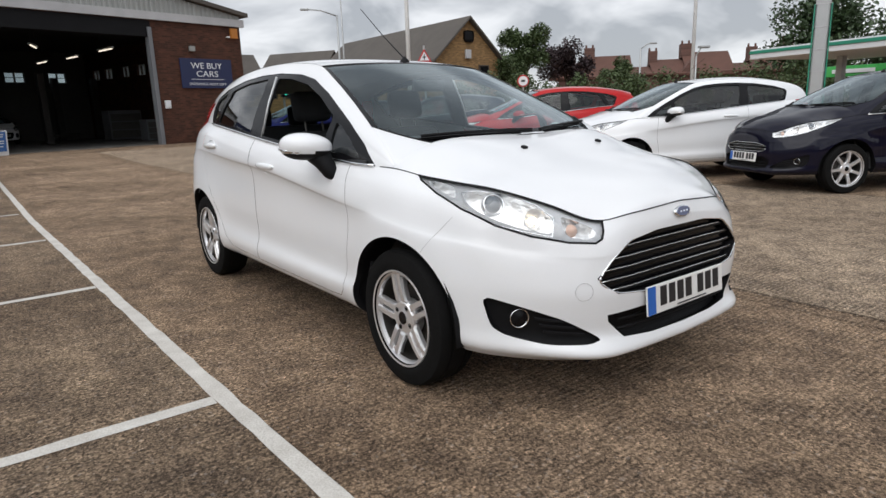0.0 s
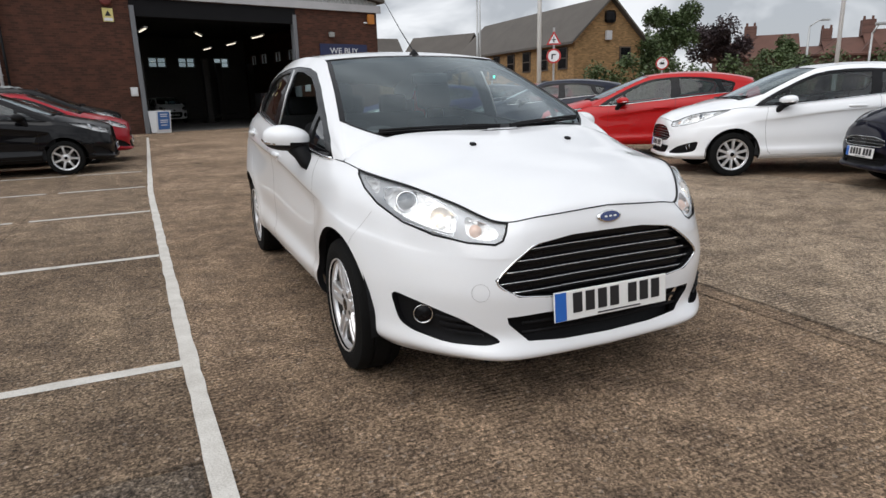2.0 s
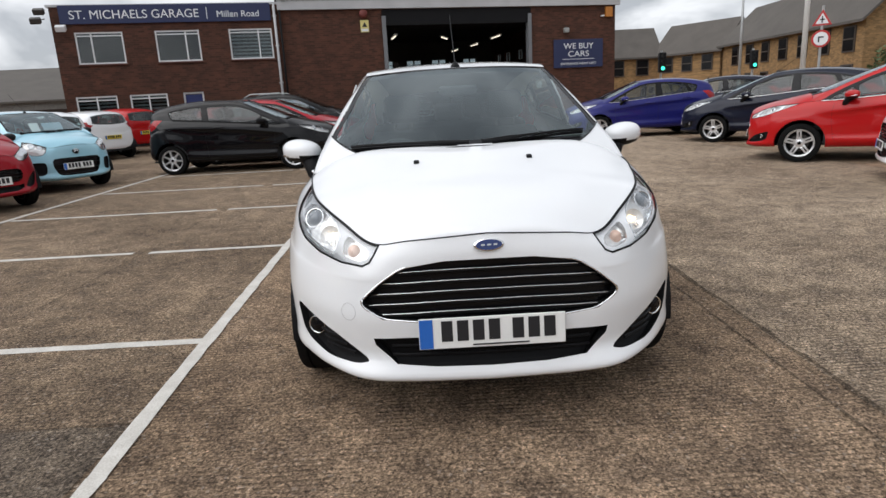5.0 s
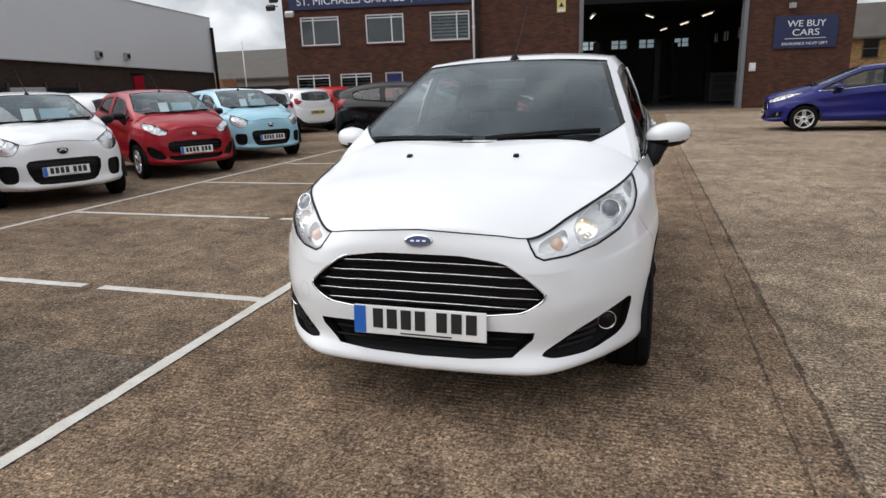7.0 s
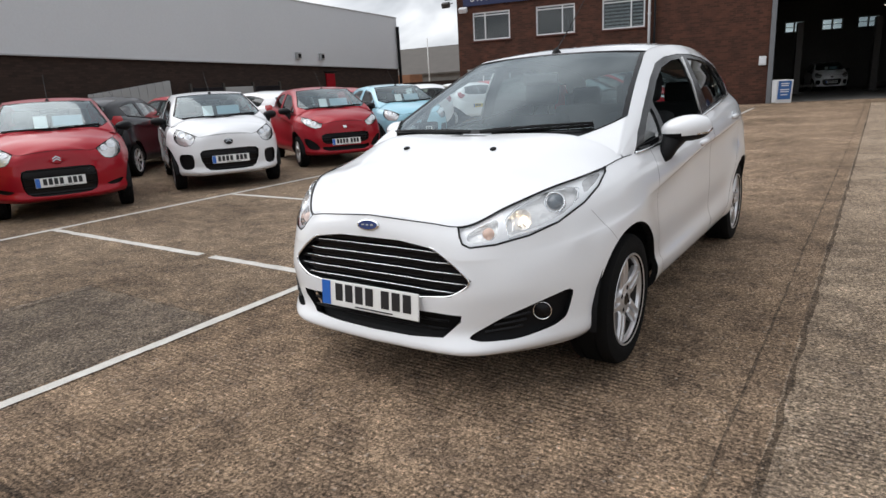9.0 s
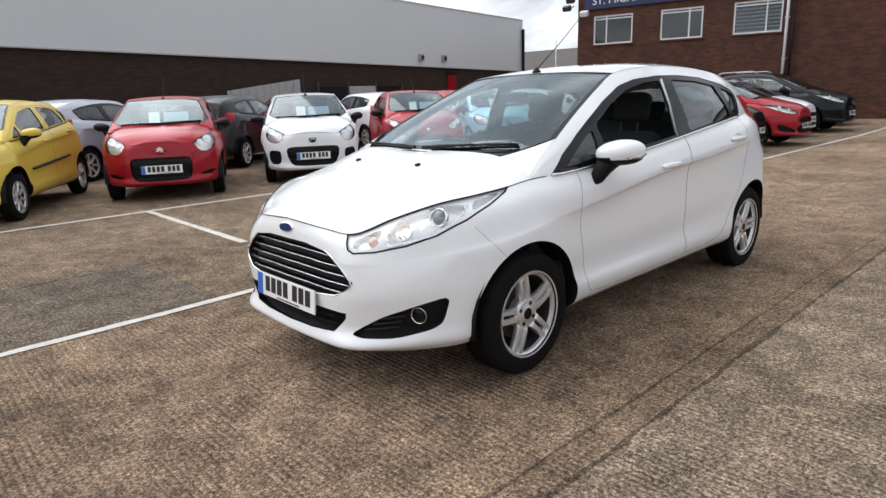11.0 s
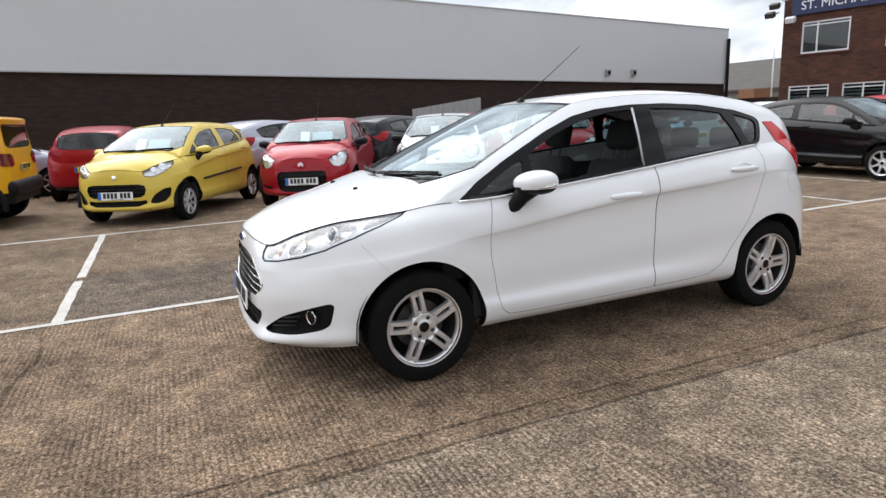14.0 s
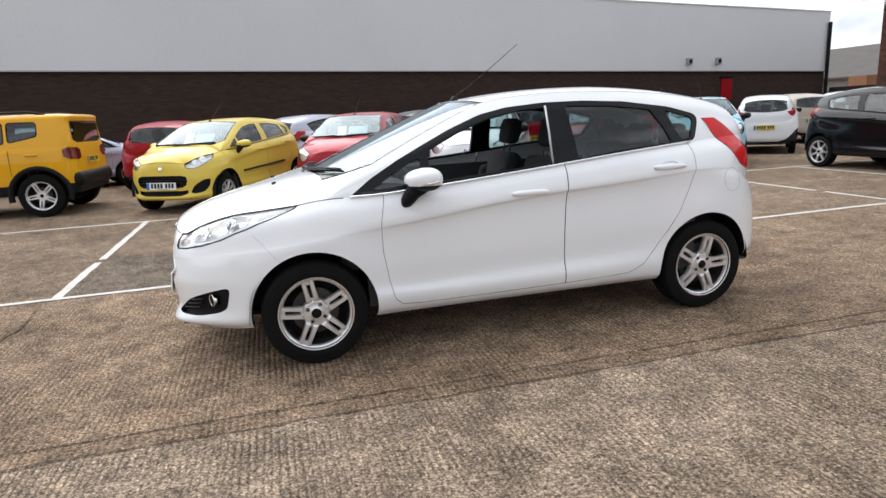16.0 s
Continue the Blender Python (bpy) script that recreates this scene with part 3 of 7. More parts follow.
def seat_parts(car, x, y, z=.30):
    """A front seat: cushion, backrest, bolsters and headrest."""
    cushion = box_bm((.48, .50, .15), (x, y, z + .10), .05, pose(0, 0, 0, 6))
    seat = part("seat", cushion, FABRIC, car, "dark fabric car seat", True)
    back = box_bm((.46, .13, .62), (x, y + .33, z + .43), .055, pose(0, 0, 0, -18))
    for s in (-1, 1):
        box_bm((.09, .17, .44), (x + s * .20, y + .30, z + .40), .04, pose(0, 0, 0, -18), back)
    part("backrest", back, FABRIC, seat, "", True)
    rest = box_bm((.25, .10, .19), (x, y + .46, z + .88), .04, pose(0, 0, 0, -14))
    part("headrest", rest, FABRIC, seat, "", True)
    for s in (-1, 1):
        part("headrest_post", tube_bm([(x + s * .06, y + .42, z + .70), (x + s * .06, y + .45, z + .84)], .006, 6), STEEL, seat)


def interior(car, mv):
    """Floor, dashboard, wheel, seats and inner panels; mv maps a place in the first car to this one."""
    x, y, z = mv(.70, 1.3, .26)
    floor_y0, floor_y1 = mv(0, .05, 0)[1], mv(0, 2.95, 0)[1]
    tub = box_bm((1.36 * x / .70, floor_y1 - floor_y0, .03), (0, (floor_y0 + floor_y1) / 2, .27))
    for s in (-1, 1):
        box_bm((.04, floor_y1 - floor_y0 - .75, mv(0, 1, .93)[2] - .28), (s * (x + .05), (floor_y0 + floor_y1) / 2 - .12, (mv(0, 1, .93)[2] + .28) / 2), 0, None, tub)
    part("cabin_floor", tub, TRIM, car)
    dx, dy, dz = mv(0, .62, .86)
    dash = bmesh.new()
    outline = ((-.42, .08), (-.30, .115), (-.10, .10), (.02, .07), (.07, -.02), (.05, -.14), (-.02, -.38), (-.45, -.38))
    hw = x - .02
    prism_bm(outline, 2 * hw, lambda u, v, w: (-hw + w, dy + u, dz + v), dash)
    box_bm((.34, .22, .05), (-.36, dy - .02, dz + .12), .02, None, dash)
    box_bm((.22, .16, .06), (0, dy - .02, dz + .11), .02, None, dash)
    dashboard = part("dashboard", dash, TRIM, car, "dark grey moulded dashboard")
    wheel = bmesh.new()
    centre, tilt = Vector((-.36, dy + .20, dz - .02)), pose(0, 0, 0, 25)
    ring = [centre + tilt @ Vector((.185 * math.cos(a), 0, .185 * math.sin(a))) for a in (math.tau * k / 28 for k in range(29))]
    tube_bm(ring, .017, 8, wheel, False)
    box_bm((.15, .05, .13), centre, .03, tilt, wheel)
    for a in (0, math.pi, -math.pi / 2):
        tube_bm([centre, centre + tilt @ Vector((.18 * math.cos(a), 0, .18 * math.sin(a)))], .014, 6, wheel)
    tube_bm([centre, centre + tilt @ Vector((0, -.25, -.05))], .03, 8, wheel)
    part("steering_wheel", wheel, TRIM, dashboard)
    for s in (-1, 1):
        sx, sy, sz = mv(s * .36, 1.18, .30)
        seat_parts(car, sx, sy, .30)
    bx, by, bz = mv(0, 2.12, .32)
    bench = box_bm((2 * x - .12, .48, .17), (0, by, bz + .12), .05)
    box_bm((2 * x - .12, .14, .60), (0, by + .30, bz + .44), .05, pose(0, 0, 0, -16), bench)
    part("rear_seat", bench, FABRIC, car, "", True)
    for s in (-.38, 0, .38):
        part("headrest", box_bm((.24, .08, .15), (s, by + .42, bz + .80), .03), FABRIC, car, "", True)
    mirror = box_bm((.22, .03, .06), (0, mv(0, .86, 0)[1], mv(0, 0, 1.27)[2]), .012)
    part("rear_view_mirror", mirror, TRIM, car)


def number_plate(car, at, turn, colour=PLATE_WHITE, strip=True):
    """A plate with plain bars for its characters."""
    m = Matrix.Translation(at) @ turn
    face = box_bm((.52, .008, .111), at, .003, turn)
    plate = part("number_plate", face, colour, car, "number plate with plain dark bars")
    for k, bx in enumerate((-.160, -.104, -.048, .008, .092, .148, .204)):
        part("bar", box_bm((.040, .002, .074), m @ Vector((bx, -.0052, .008)), 0, turn), INK, plate)
    part("bar", box_bm((.20, .002, .005), m @ Vector((.03, -.0052, -.045)), 0, turn), INK, plate)
    if strip:
        part("blue_strip", box_bm((.048, .002, .105), m @ Vector((-.234, -.0052, 0)), 0, turn), PLATE_BLUE, plate)
    return plate


def both(name, bm, mat, parent, label="", smooth=True):
    """The part on one side and its mirror image on the other."""
    other = copy_bm(bm, True)
    return [part(name, bm, mat, parent, label, smooth), part(name, other, mat, parent, label, smooth)]


def build_car(name, m, paint_mat, label, mv=None, s_steps=10, v_steps=5, front="trapeze", doors=5, open_front=False, wheel=None, base=WHEEL_BASE, wheel_r=WHEEL_R,
              extras=True, group="", track=.7365, filler=True, plate=True, body_pillars=False, lamp=LAMP_LOW, grille=GRILLE, intake=INTAKE, fog=FOG, tail=TAIL, lamp_dir=(.60, -.72, .34)):
    """A hatchback. mv maps places of the tables to this model's."""
    mv = mv or (lambda x, y, z: (x, y, z))
    car = thing(name, m, label, "car", group)

    def moved(g):
        out = np.empty_like(g)
        for idx in np.ndindex(g.shape[:-1]):
            out[idx] = mv(*g[idx])
        return out

    def side(poly, x=.80):
        return [mv(x, y, z) for y, z in poly]

    def nose(poly):
        return [mv(x, -.80, z) for x, z in poly]

    # -- the lower body as a skin from nose to tail
    plan = np.stack([PLAN_X, PLAN_Y], 1)
    turn = np.gradient(plan, axis=0)
    turn[0], turn[-1] = (1, 0), (-1, 0)
    out = np.stack([turn[:, 1], -turn[:, 0]], 1)
    out /= np.linalg.norm(out, axis=1)[:, None]
    rows = []
    for z, inset in LEVELS:
        rows.append(np.concatenate([plan - out * np.array(inset)[:, None], np.array(z)[:, None]], 1))
    edge = np.stack([EDGE_X, EDGE_Y, EDGE_Z], 1)
    swell = 0.45 * rows[-1] + 0.55 * edge
    bulge = np.array((.006, .006, .010, .020, .026, .026, .024, .020, .012, .010, .012, .016, .02, .02, .02, .01, .01))
    swell[:, :2] += out * bulge[:, None]
    swell[:, 2] += bulge * .6
    rows += [swell, edge]
    along = [catmull(r, s_steps) for r in rows]
    g = np.transpose(rising(np.stack(along), v_steps), (1, 0, 2))
    edge_line = along[-1]
    # the skin swells a little round the wheel arches
    for yc in (0.0, WHEEL_BASE):
        r = np.hypot(g[..., 1] - yc, g[..., 2] - .30)
        near = np.clip((.50 - r) / .13, 0, 1)
        g[..., 0] += .007 * near * near * (3 - 2 * near) * (g[..., 0] > .55)
    body = keep_normals(grid_bm(moved(g)))
    rims = bmesh.new()

    # -- wheel arches
    for yc in (0.0, WHEEL_BASE):
        ring = []
        cx, cy, cz = mv(.85, yc, .30)
        for k in range(33):
            a = math.pi * (k / 32) * 1.16 - math.pi * .08
            ring.append((cx, cy - ARCH_R * math.cos(a), cz + ARCH_R * math.sin(a)))
        ring = [(cx, ring[0][1], -.1)] + ring + [(cx, ring[-1][1], -.1)]
        take(body, cut(body, ring, (1, 0, 0), .05), rims, .03).free()
    # -- headlights, grille, intake and fog recesses
    u, v, d = axes(lamp_dir)
    low = [Vector(mv(*p)) for p in lamp]
    top = low[-1] + v * .25
    start = low[0] + v * .30
    lens = take(body, cut(body, low + [top, start], lamp_dir), rims, .024)
    grille_skin = take(body, cut(body, nose(grille), (0, -1, 0)), rims, .035)
    intake_skin = take(body, cut(body, nose(intake), (0, -1, 0)), rims, .035) if intake else None
    fog_skin = take(body, cut(body, [mv(*p) for p in trimmed(fog)], (.55, -.83, 0)), rims, .035) if fog else None
    lamp_skin = take(body, cut(body, side(tail, .7), (.93, .37, 0)), rims, .01)
    # -- doors with their gaps
    gaps = bmesh.new()
    door_skins = []
    whole_door = [tuple(p) for p in FRONT_DOOR] if doors == 5 else [p for p in FRONT_DOOR if p[0] < 1.2] + [(1.75, .30), (1.78, .60), (1.80, .82), (1.81, .95), (1.82, 1.2)]
    for poly in ([whole_door, list(REAR_DOOR)] if doors == 5 else [whole_door]):
        cut(body, side(poly), (1, 0, 0), .05)
        inner = cut(body, side(shrink(poly, .0028)), (1, 0, 0), .05)
        skin = take(body, inner)
        gap = cut(body, side(poly), (1, 0, 0), .05)
        if gap:
            strip = push(take(body, gap), -.007)
            join_bm(gaps, strip)
        door_skins.append(skin)

    # -- bonnet
    n_front = 7 * s_steps + 1
    e = edge_line[:n_front]
    sp = catmull(SPINE, s_steps)[:n_front]
    ws = np.linspace(0, 1, 26)
    bend = 2.1 + 4.0 * np.clip((e[:, 1] + .30) / .40, 0, 1) ** 1.6
    g = np.empty((n_front, len(ws), 3))
    for j, w in enumerate(ws):
        f = 1 - (1 - w) ** bend
        k = w * w * (3 - 2 * w)
        g[:, j, 0] = e[:, 0] * (1 - w)
        g[:, j, 1] = e[:, 1] + (sp[:, 0] - e[:, 1]) * (.5 * w + .5 * k)
        g[:, j, 2] = e[:, 2] + (sp[:, 1] - e[:, 2]) * f
    fade = np.clip((g[..., 1] + .80) / .35, 0, 1)
    ridge = .36 + .20 * np.clip((g[..., 1] + .8) / .9, 0, 1)
    g[..., 2] += .007 * fade * (1 / (1 + np.exp((np.abs(g[..., 0]) - ridge) / .022)) - .5)
    bonnet = keep_normals(grid_bm(moved(g)))

    # -- sides of the cabin
    ys = np.concatenate([np.linspace(.125, 1.1, 40), np.linspace(1.1, 2.97, 66)[1:]])
    rail = catmull(RAIL, 12)
    low_y, low_x, low_z = edge_line[:, 1], edge_line[:, 0], edge_line[:, 2]
    keep = slice(6 * s_steps, 15 * s_steps)
    g = np.empty((len(ys), 15, 3))
    for i, y in enumerate(ys):
        bx, bz = np.interp(y, low_y[keep], low_x[keep]), np.interp(y, low_y[keep], low_z[keep])
        tx, tz = np.interp(y, rail[:, 0], rail[:, 1]), np.interp(y, rail[:, 0], rail[:, 2])
        h = max(tz - bz, .002)
        for j, t in enumerate(np.linspace(0, 1, 15)):
            bow = .030 * math.sin(math.pi * t) * min(1, h / .3) + .030 * max(0, t - .6) / .4 * (1 - t) * 5 * min(1, h / .3)
            g[i, j] = (bx + (tx - bx) * t + bow, y, bz + h * t)
    cabin = keep_normals(grid_bm(moved(g)), False)
    surround = take(cabin, cut(cabin, side(rounded(SIDE_GLASS, .02, 2), .7), (1, 0, 0), .05), rims, .006)
    push(surround, -.003)
    panes = []
    for poly in (QUARTER_LIGHT, FRONT_PANE, REAR_PANE, REAR_QUARTER) if doors == 5 else (QUARTER_LIGHT, LONG_PANE, LONG_QUARTER):
        panes.append(take(surround, cut(surround, side(rounded(list(poly), .018, 3), .7), (1, 0, 0), .05), rims, .012))

    lamp_tip = take(cabin, cut(cabin, side(tail, .7), (.93, .37, 0)), rims, .01) if open_front else None

    # -- windscreen, roof and rear window
    def across(rows, bow_power=2.2, n=22):
        rows = np.asarray(rows, float)  # y_mid, z_mid, x_edge, y_edge, z_edge
        g = np.empty((len(rows), n, 3))
        for j, t in enumerate(np.linspace(0, 1, n)):
            f = 1 - (1 - t) ** bow_power
            g[:, j, 0] = rows[:, 2] * (1 - t)
            g[:, j, 1] = rows[:, 3] + (rows[:, 0] - rows[:, 3]) * f
            g[:, j, 2] = rows[:, 4] + (rows[:, 1] - rows[:, 4]) * f
        return g

    rx = lambda y: (np.interp(y, rail[:, 0], rail[:, 1]), np.interp(y, rail[:, 0], rail[:, 2]))
    screen = []
    for t in np.linspace(0, 1, 24):
        ye = .14 + (1.10 - .14) * t
        ex, ez = rx(ye)
        screen.append((.02 + 1.025 * t, .985 + (1.410 - .985) * (t + .10 * t * (1 - t)), ex - .004, ye, ez - .004))
    sg = across(screen)
    screen_bm = keep_normals(grid_bm(moved(sg)))
    roof = catmull(ROOF, 8)
    rows_r = []
    for k, (y, z) in enumerate(roof):
        t = k / (len(roof) - 1)
        ye = 1.10 + (2.84 - 1.10) * t
        ex, ez = rx(ye)
        rows_r.append((y, z, ex + .002, ye, ez + .001))
    roof_bm = keep_normals(grid_bm(moved(across(rows_r, 2.6, 20))))
    rows_b = []
    for t in np.linspace(0, 1, 12):
        ye = 2.84 + (2.97 - 2.84) * t
        ex, ez = rx(ye)
        rows_b.append((2.93 + .14 * t, 1.335 - .335 * t, ex - .003, ye, ez - (.0 + .04 * t)))
    rear_bm = keep_normals(grid_bm(moved(across(rows_b, 2.2, 14))))

    # -- linking
    shell = part("body", whole(body), paint_mat, car, smooth=True)
    whole(rims)
    part("panel_edges", rims, BLACK, shell)
    if len(gaps.faces):
        both("door_gap", gaps, BLACK, car, smooth=False)
    else:
        gaps.free()
    gap_line = [mv(*p) for p in np.concatenate([edge_line[:n_front + 3][::-1] * (-1, 1, 1), edge_line[1:n_front + 3]])]
    hood = part("bonnet", whole(bonnet), paint_mat, car, smooth=True)
    part("bonnet_gap", tube_bm(gap_line, .0027, 5), BLACK, hood)
    part("roof", whole(roof_bm), paint_mat, car, smooth=True)
    both("pillar_panel", cabin, paint_mat, car)
    for k, skin in enumerate(door_skins):
        pair = both("front_door" if k == 0 else "rear_door", skin, paint_mat, car)
        hy, hz = ((1.268, .862) if k == 0 else (2.205, .950)) if doors == 5 else (1.52, .90)
        for sgn, door in zip((1, -1), pair):
            hx, yy, zz = mv(.838 if k == 0 else .832, hy, hz)
            grip = lathe_bm([(-.116, .0001), (-.112, .010), (-.085, .017), (0, .021), (.085, .017), (.112, .010), (.116, .0001)], 16)
            bmesh.ops.transform(grip, matrix=Matrix.Translation((sgn * (hx + .012), yy, zz)) @ pose(0, 0, 0, 5, 0, 90) @ Matrix.Diagonal((1, .8, .9, 1)), verts=grip.verts)
            part("handle", grip, paint_mat, door, "", True)
            cup = lathe_bm([(0.012, .052), (.004, .045), (-.006, .030), (-.008, .0001)], 20)
            bmesh.ops.transform(cup, matrix=Matrix.Translation((sgn * (hx - .012), yy + .0, zz - .004)) @ pose(0, 0, 0, 0, 0, 0 if sgn > 0 else 180) @ Matrix.Diagonal((1, 1.5, .75, 1)), verts=cup.verts)
            part("handle_cup", cup, paint_mat, door, "", True)
    both("window_surround", surround, paint_mat if body_pillars else GLOSS_BLACK, car, smooth=True)
    for k, (pane, pname) in enumerate(zip(panes, ("quarter_light", "front_window", "rear_side_window", "rear_quarter_window"))):
        if k == 1 and open_front:
            pane.free()
            continue
        push(pane, -.008)
        for ob in both(pname if doors == 5 or k < 2 else "rear_quarter_window", pane, TINTED if k > 1 else WINDOW, car):
            ob.visible_shadow = False
    whole(screen_bm)
    part("screen_seal", seal(screen_bm, .024, .001), GLOSS_BLACK, car)
    # the painted foot of the pillar rounds off the lower corner of the screen
    def at_screen(t, s):
        i, j = t * (len(sg) - 1), (1 - s) * (sg.shape[1] - 1)
        i0, j0 = min(int(i), len(sg) - 2), min(int(j), sg.shape[1] - 2)
        a, b = i - i0, j - j0
        p = (sg[i0, j0] * (1 - a) + sg[i0 + 1, j0] * a) * (1 - b) + (sg[i0, j0 + 1] * (1 - a) + sg[i0 + 1, j0 + 1] * a) * b
        return mv(p[0] + .002, p[1] - .004, p[2] + .007)
    ss = np.linspace(.52, 1.0, 25)
    tops = .25 * ((ss - .52) / .48) ** 1.7
    foot_grid = np.array([[at_screen(t * k / 8, s) for k in range(9)] for s, t in zip(ss, tops)])
    # its border tucks under the bonnet and over the pillar
    tuck = foot_grid[:, :1] + np.array((0, -.030, -.014))
    foot_grid = np.concatenate([tuck, foot_grid], 1)
    wrap = foot_grid[-1:] + np.array((.012, .004, -.022))
    foot_grid = np.concatenate([foot_grid, wrap], 0)
    both("pillar_foot", grid_bm(foot_grid), paint_mat, car, smooth=True)
    glass_edge = bmesh.new()
    tube_bm([at_screen(t, s) for s, t in zip(ss, tops)], .005, 5, glass_edge)
    both("screen_edge", glass_edge, GLOSS_BLACK, car, smooth=True)
    glass_ob = part("windscreen", screen_bm, WINDSCREEN, car, smooth=True)
    glass_ob.visible_shadow = False
    part("rear_window", whole(rear_bm), TINTED, car, smooth=True).visible_shadow = False
    # lining of the roof
    lining = grid_bm(moved(across([(y, z - .035, x - .02, ye, ze - .03) for y, z, x, ye, ze in rows_r], 2.6, 8)), True)
    part("roof_lining", whole(lining), HEADLINER, car, smooth=True)

    # wheel housings
    for yc in (0.0, WHEEL_BASE):
        housing = bmesh.new()
        cx, cy, cz = mv(.80, yc, .30)
        prof = []
        for k in range(17):
            a = math.pi * k / 16
            prof.append((cy - (ARCH_R + .012) * math.cos(a), cz + (ARCH_R + .012) * math.sin(a)))
        prof = [(prof[0][0], .26)] + prof + ([(prof[-1][0], .26)] if yc == 0 else [])
        for (y0, z0), (y1, z1) in zip(prof, prof[1:]):
            housing.faces.new([housing.verts.new(p) for p in ((cx + .01, y0, z0), (cx + .01, y1, z1), (cx - .36, y1, z1), (cx - .36, y0, z0))])
        housing.faces.new([housing.verts.new((cx - .36, y, z)) for y, z in prof])
        both("wheel_housing", housing, BLACK, car, "", False)
    yf, yr = mv(0, -.72, 0)[1], mv(0, 3.02, 0)[1]
    under = box_bm((1.0 * track / .7365, yr - yf, .02), (0, (yf + yr) / 2, .245))
    y0, y1 = mv(0, .38, 0)[1], mv(0, 2.12, 0)[1]
    box_bm((2 * mv(.72, 1, 0)[0], y1 - y0, .02), (0, (y0 + y1) / 2, .25), 0, None, under)
    part("underbody", under, BLACK, car)

    # -- headlights
    for sgn in (1, -1):
        one = copy_bm(lens, sgn < 0)
        bowl = push(copy_bm(lens, sgn < 0), -.034)
        chrome = part("headlight", bowl, FACETS, car, "clear headlight with chrome reflector", True)
        part("lamp_seal", seal(one, .0075), BLACK, chrome)
        part("lens", push(one, -.002), CLEAR, chrome, smooth=True).visible_shadow = False
        if front == "trapeze":
            # a satin bezel with three openings through which the reflectors show
            cover, walls = push(copy_bm(lens), -.009), bmesh.new()
            for hole in (LAMP_MAIN, LAMP_INNER, LAMP_OUTER):
                take(cover, cut(cover, rounded_3d([Vector(mv(*p)) for p in hole]), lamp_dir), walls, .024).free()
            for nm, b, mt in (("bezel", cover, BEZEL), ("bezel_rim", walls, CHROME)):
                if sgn < 0:
                    bmesh.ops.scale(b, vec=(-1, 1, 1), verts=b.verts)
                    bmesh.ops.reverse_faces(b, faces=b.faces)
                part(nm, b, mt, chrome, "", nm == "bezel")
        skin = [(Vector(w.co), Vector(w[lens.verts.layers.float_vector.get("n")])) for w in lens.verts]

        def set_in(goal, deep):
            """The place on the lens nearest to goal, sunk by deep, and the way it faces."""
            p, nrm = min(skin, key=lambda q: (q[0] - Vector(mv(*goal))).length)
            p = p - nrm * deep
            return Vector((sgn * p.x, p.y, p.z)), Vector((sgn * nrm.x, nrm.y, nrm.z))

        def round_part(nm, goal, deep, profile, mt, label="", smooth=True):
            at, nrm = set_in(goal, deep)
            ahead = (Vector((0, -1, 0)) + nrm).normalized()
            b = lathe_bm(profile, 24)
            bmesh.ops.transform(b, matrix=Matrix.Translation(at) @ ahead.to_track_quat("X", "Z").to_matrix().to_4x4(), verts=b.verts)
            return part(nm, b, mt, chrome, label, smooth)

        if front == "trapeze":
            round_part("projector_ring", (.655, -.40, .787), .022, [(-.006, .030), (.006, .035), (.010, .039), (.006, .042), (-.010, .044)], CHROME)
            round_part("projector", (.655, -.40, .787), .016, [(-.004, .031), (.004, .027), (.011, .015), (.012, .0001)], LENS_GREY)
            round_part("bulb_bowl", (.580, -.53, .748), .030, [(-.004, .006), (-.003, .014), (.004, .030), (.012, .040)], FACETS)
            round_part("indicator", (.492, -.650, .718), .026, [(-.004, .024), (.004, .020), (.012, .010), (.014, .0001)], AMBER, "pale amber indicator bulb")
            for x in (.560, .572, .584, .596):
                goals = [(x, -.56 + (x - .56) * 1.4, z) for z in (.698 + (x - .56) * .3, .715, .73)]
                part("reflector_rib", tube_bm([set_in(gl, .024)[0] for gl in goals], .0035, 5), REFLECTOR, chrome)
            goals = [(x, y, z) for x, y, z in LAMP_MAIN] + [LAMP_MAIN[0]]
            part("lamp_frame", tube_bm([set_in(gl, .007)[0] for gl in goals], .0022, 6, None, False), CHROME, chrome, "", True)
            if open_front:
                round_part("bulb", (.580, -.53, .748), .024, [(0, .007), (.005, .006), (.007, .0001)], BULB, "lit warm bulb")
        else:
            round_part("lamp_ring", (.64, -.42, .77), .016, [(0, .010), (.002, .03), (.012, .050), (.009, .053)], CHROME)
            round_part("lamp_ring", (.55, -.57, .74), .016, [(0, .006), (.002, .02), (.010, .036), (.008, .039)], CHROME)
    lens.free()
    # -- tail lights
    push(lamp_skin, .004)
    if lamp_tip:
        join_bm(lamp_skin, push(lamp_tip, .004))
    both("tail_light", lamp_skin, LAMP_RED if open_front else DEEP_LAMP, car, "red tail light")

    # -- grille with its slats
    deep = push(whole(grille_skin), -.035)
    gr = part("grille", deep, GLOSS_BLACK, car, "black grille with chrome-edged slats")

    def front_y(x, z):
        """Where the nose lies at that width and height."""
        k = np.interp(abs(x), PLAN_X[:5], PLAN_Y[:5])
        return k + np.interp(z, (.25, .47, .63, .76), (0, .004, .02, .058))

    def row_half(z):
        best = 0
        for (x1, z1), (x2, z2) in zip(grille[:-1], grille[1:]):
            if (z1 - z) * (z2 - z) <= 0 and z1 != z2:
                best = max(best, x1 + (x2 - x1) * (z - z1) / (z2 - z1))
        return best

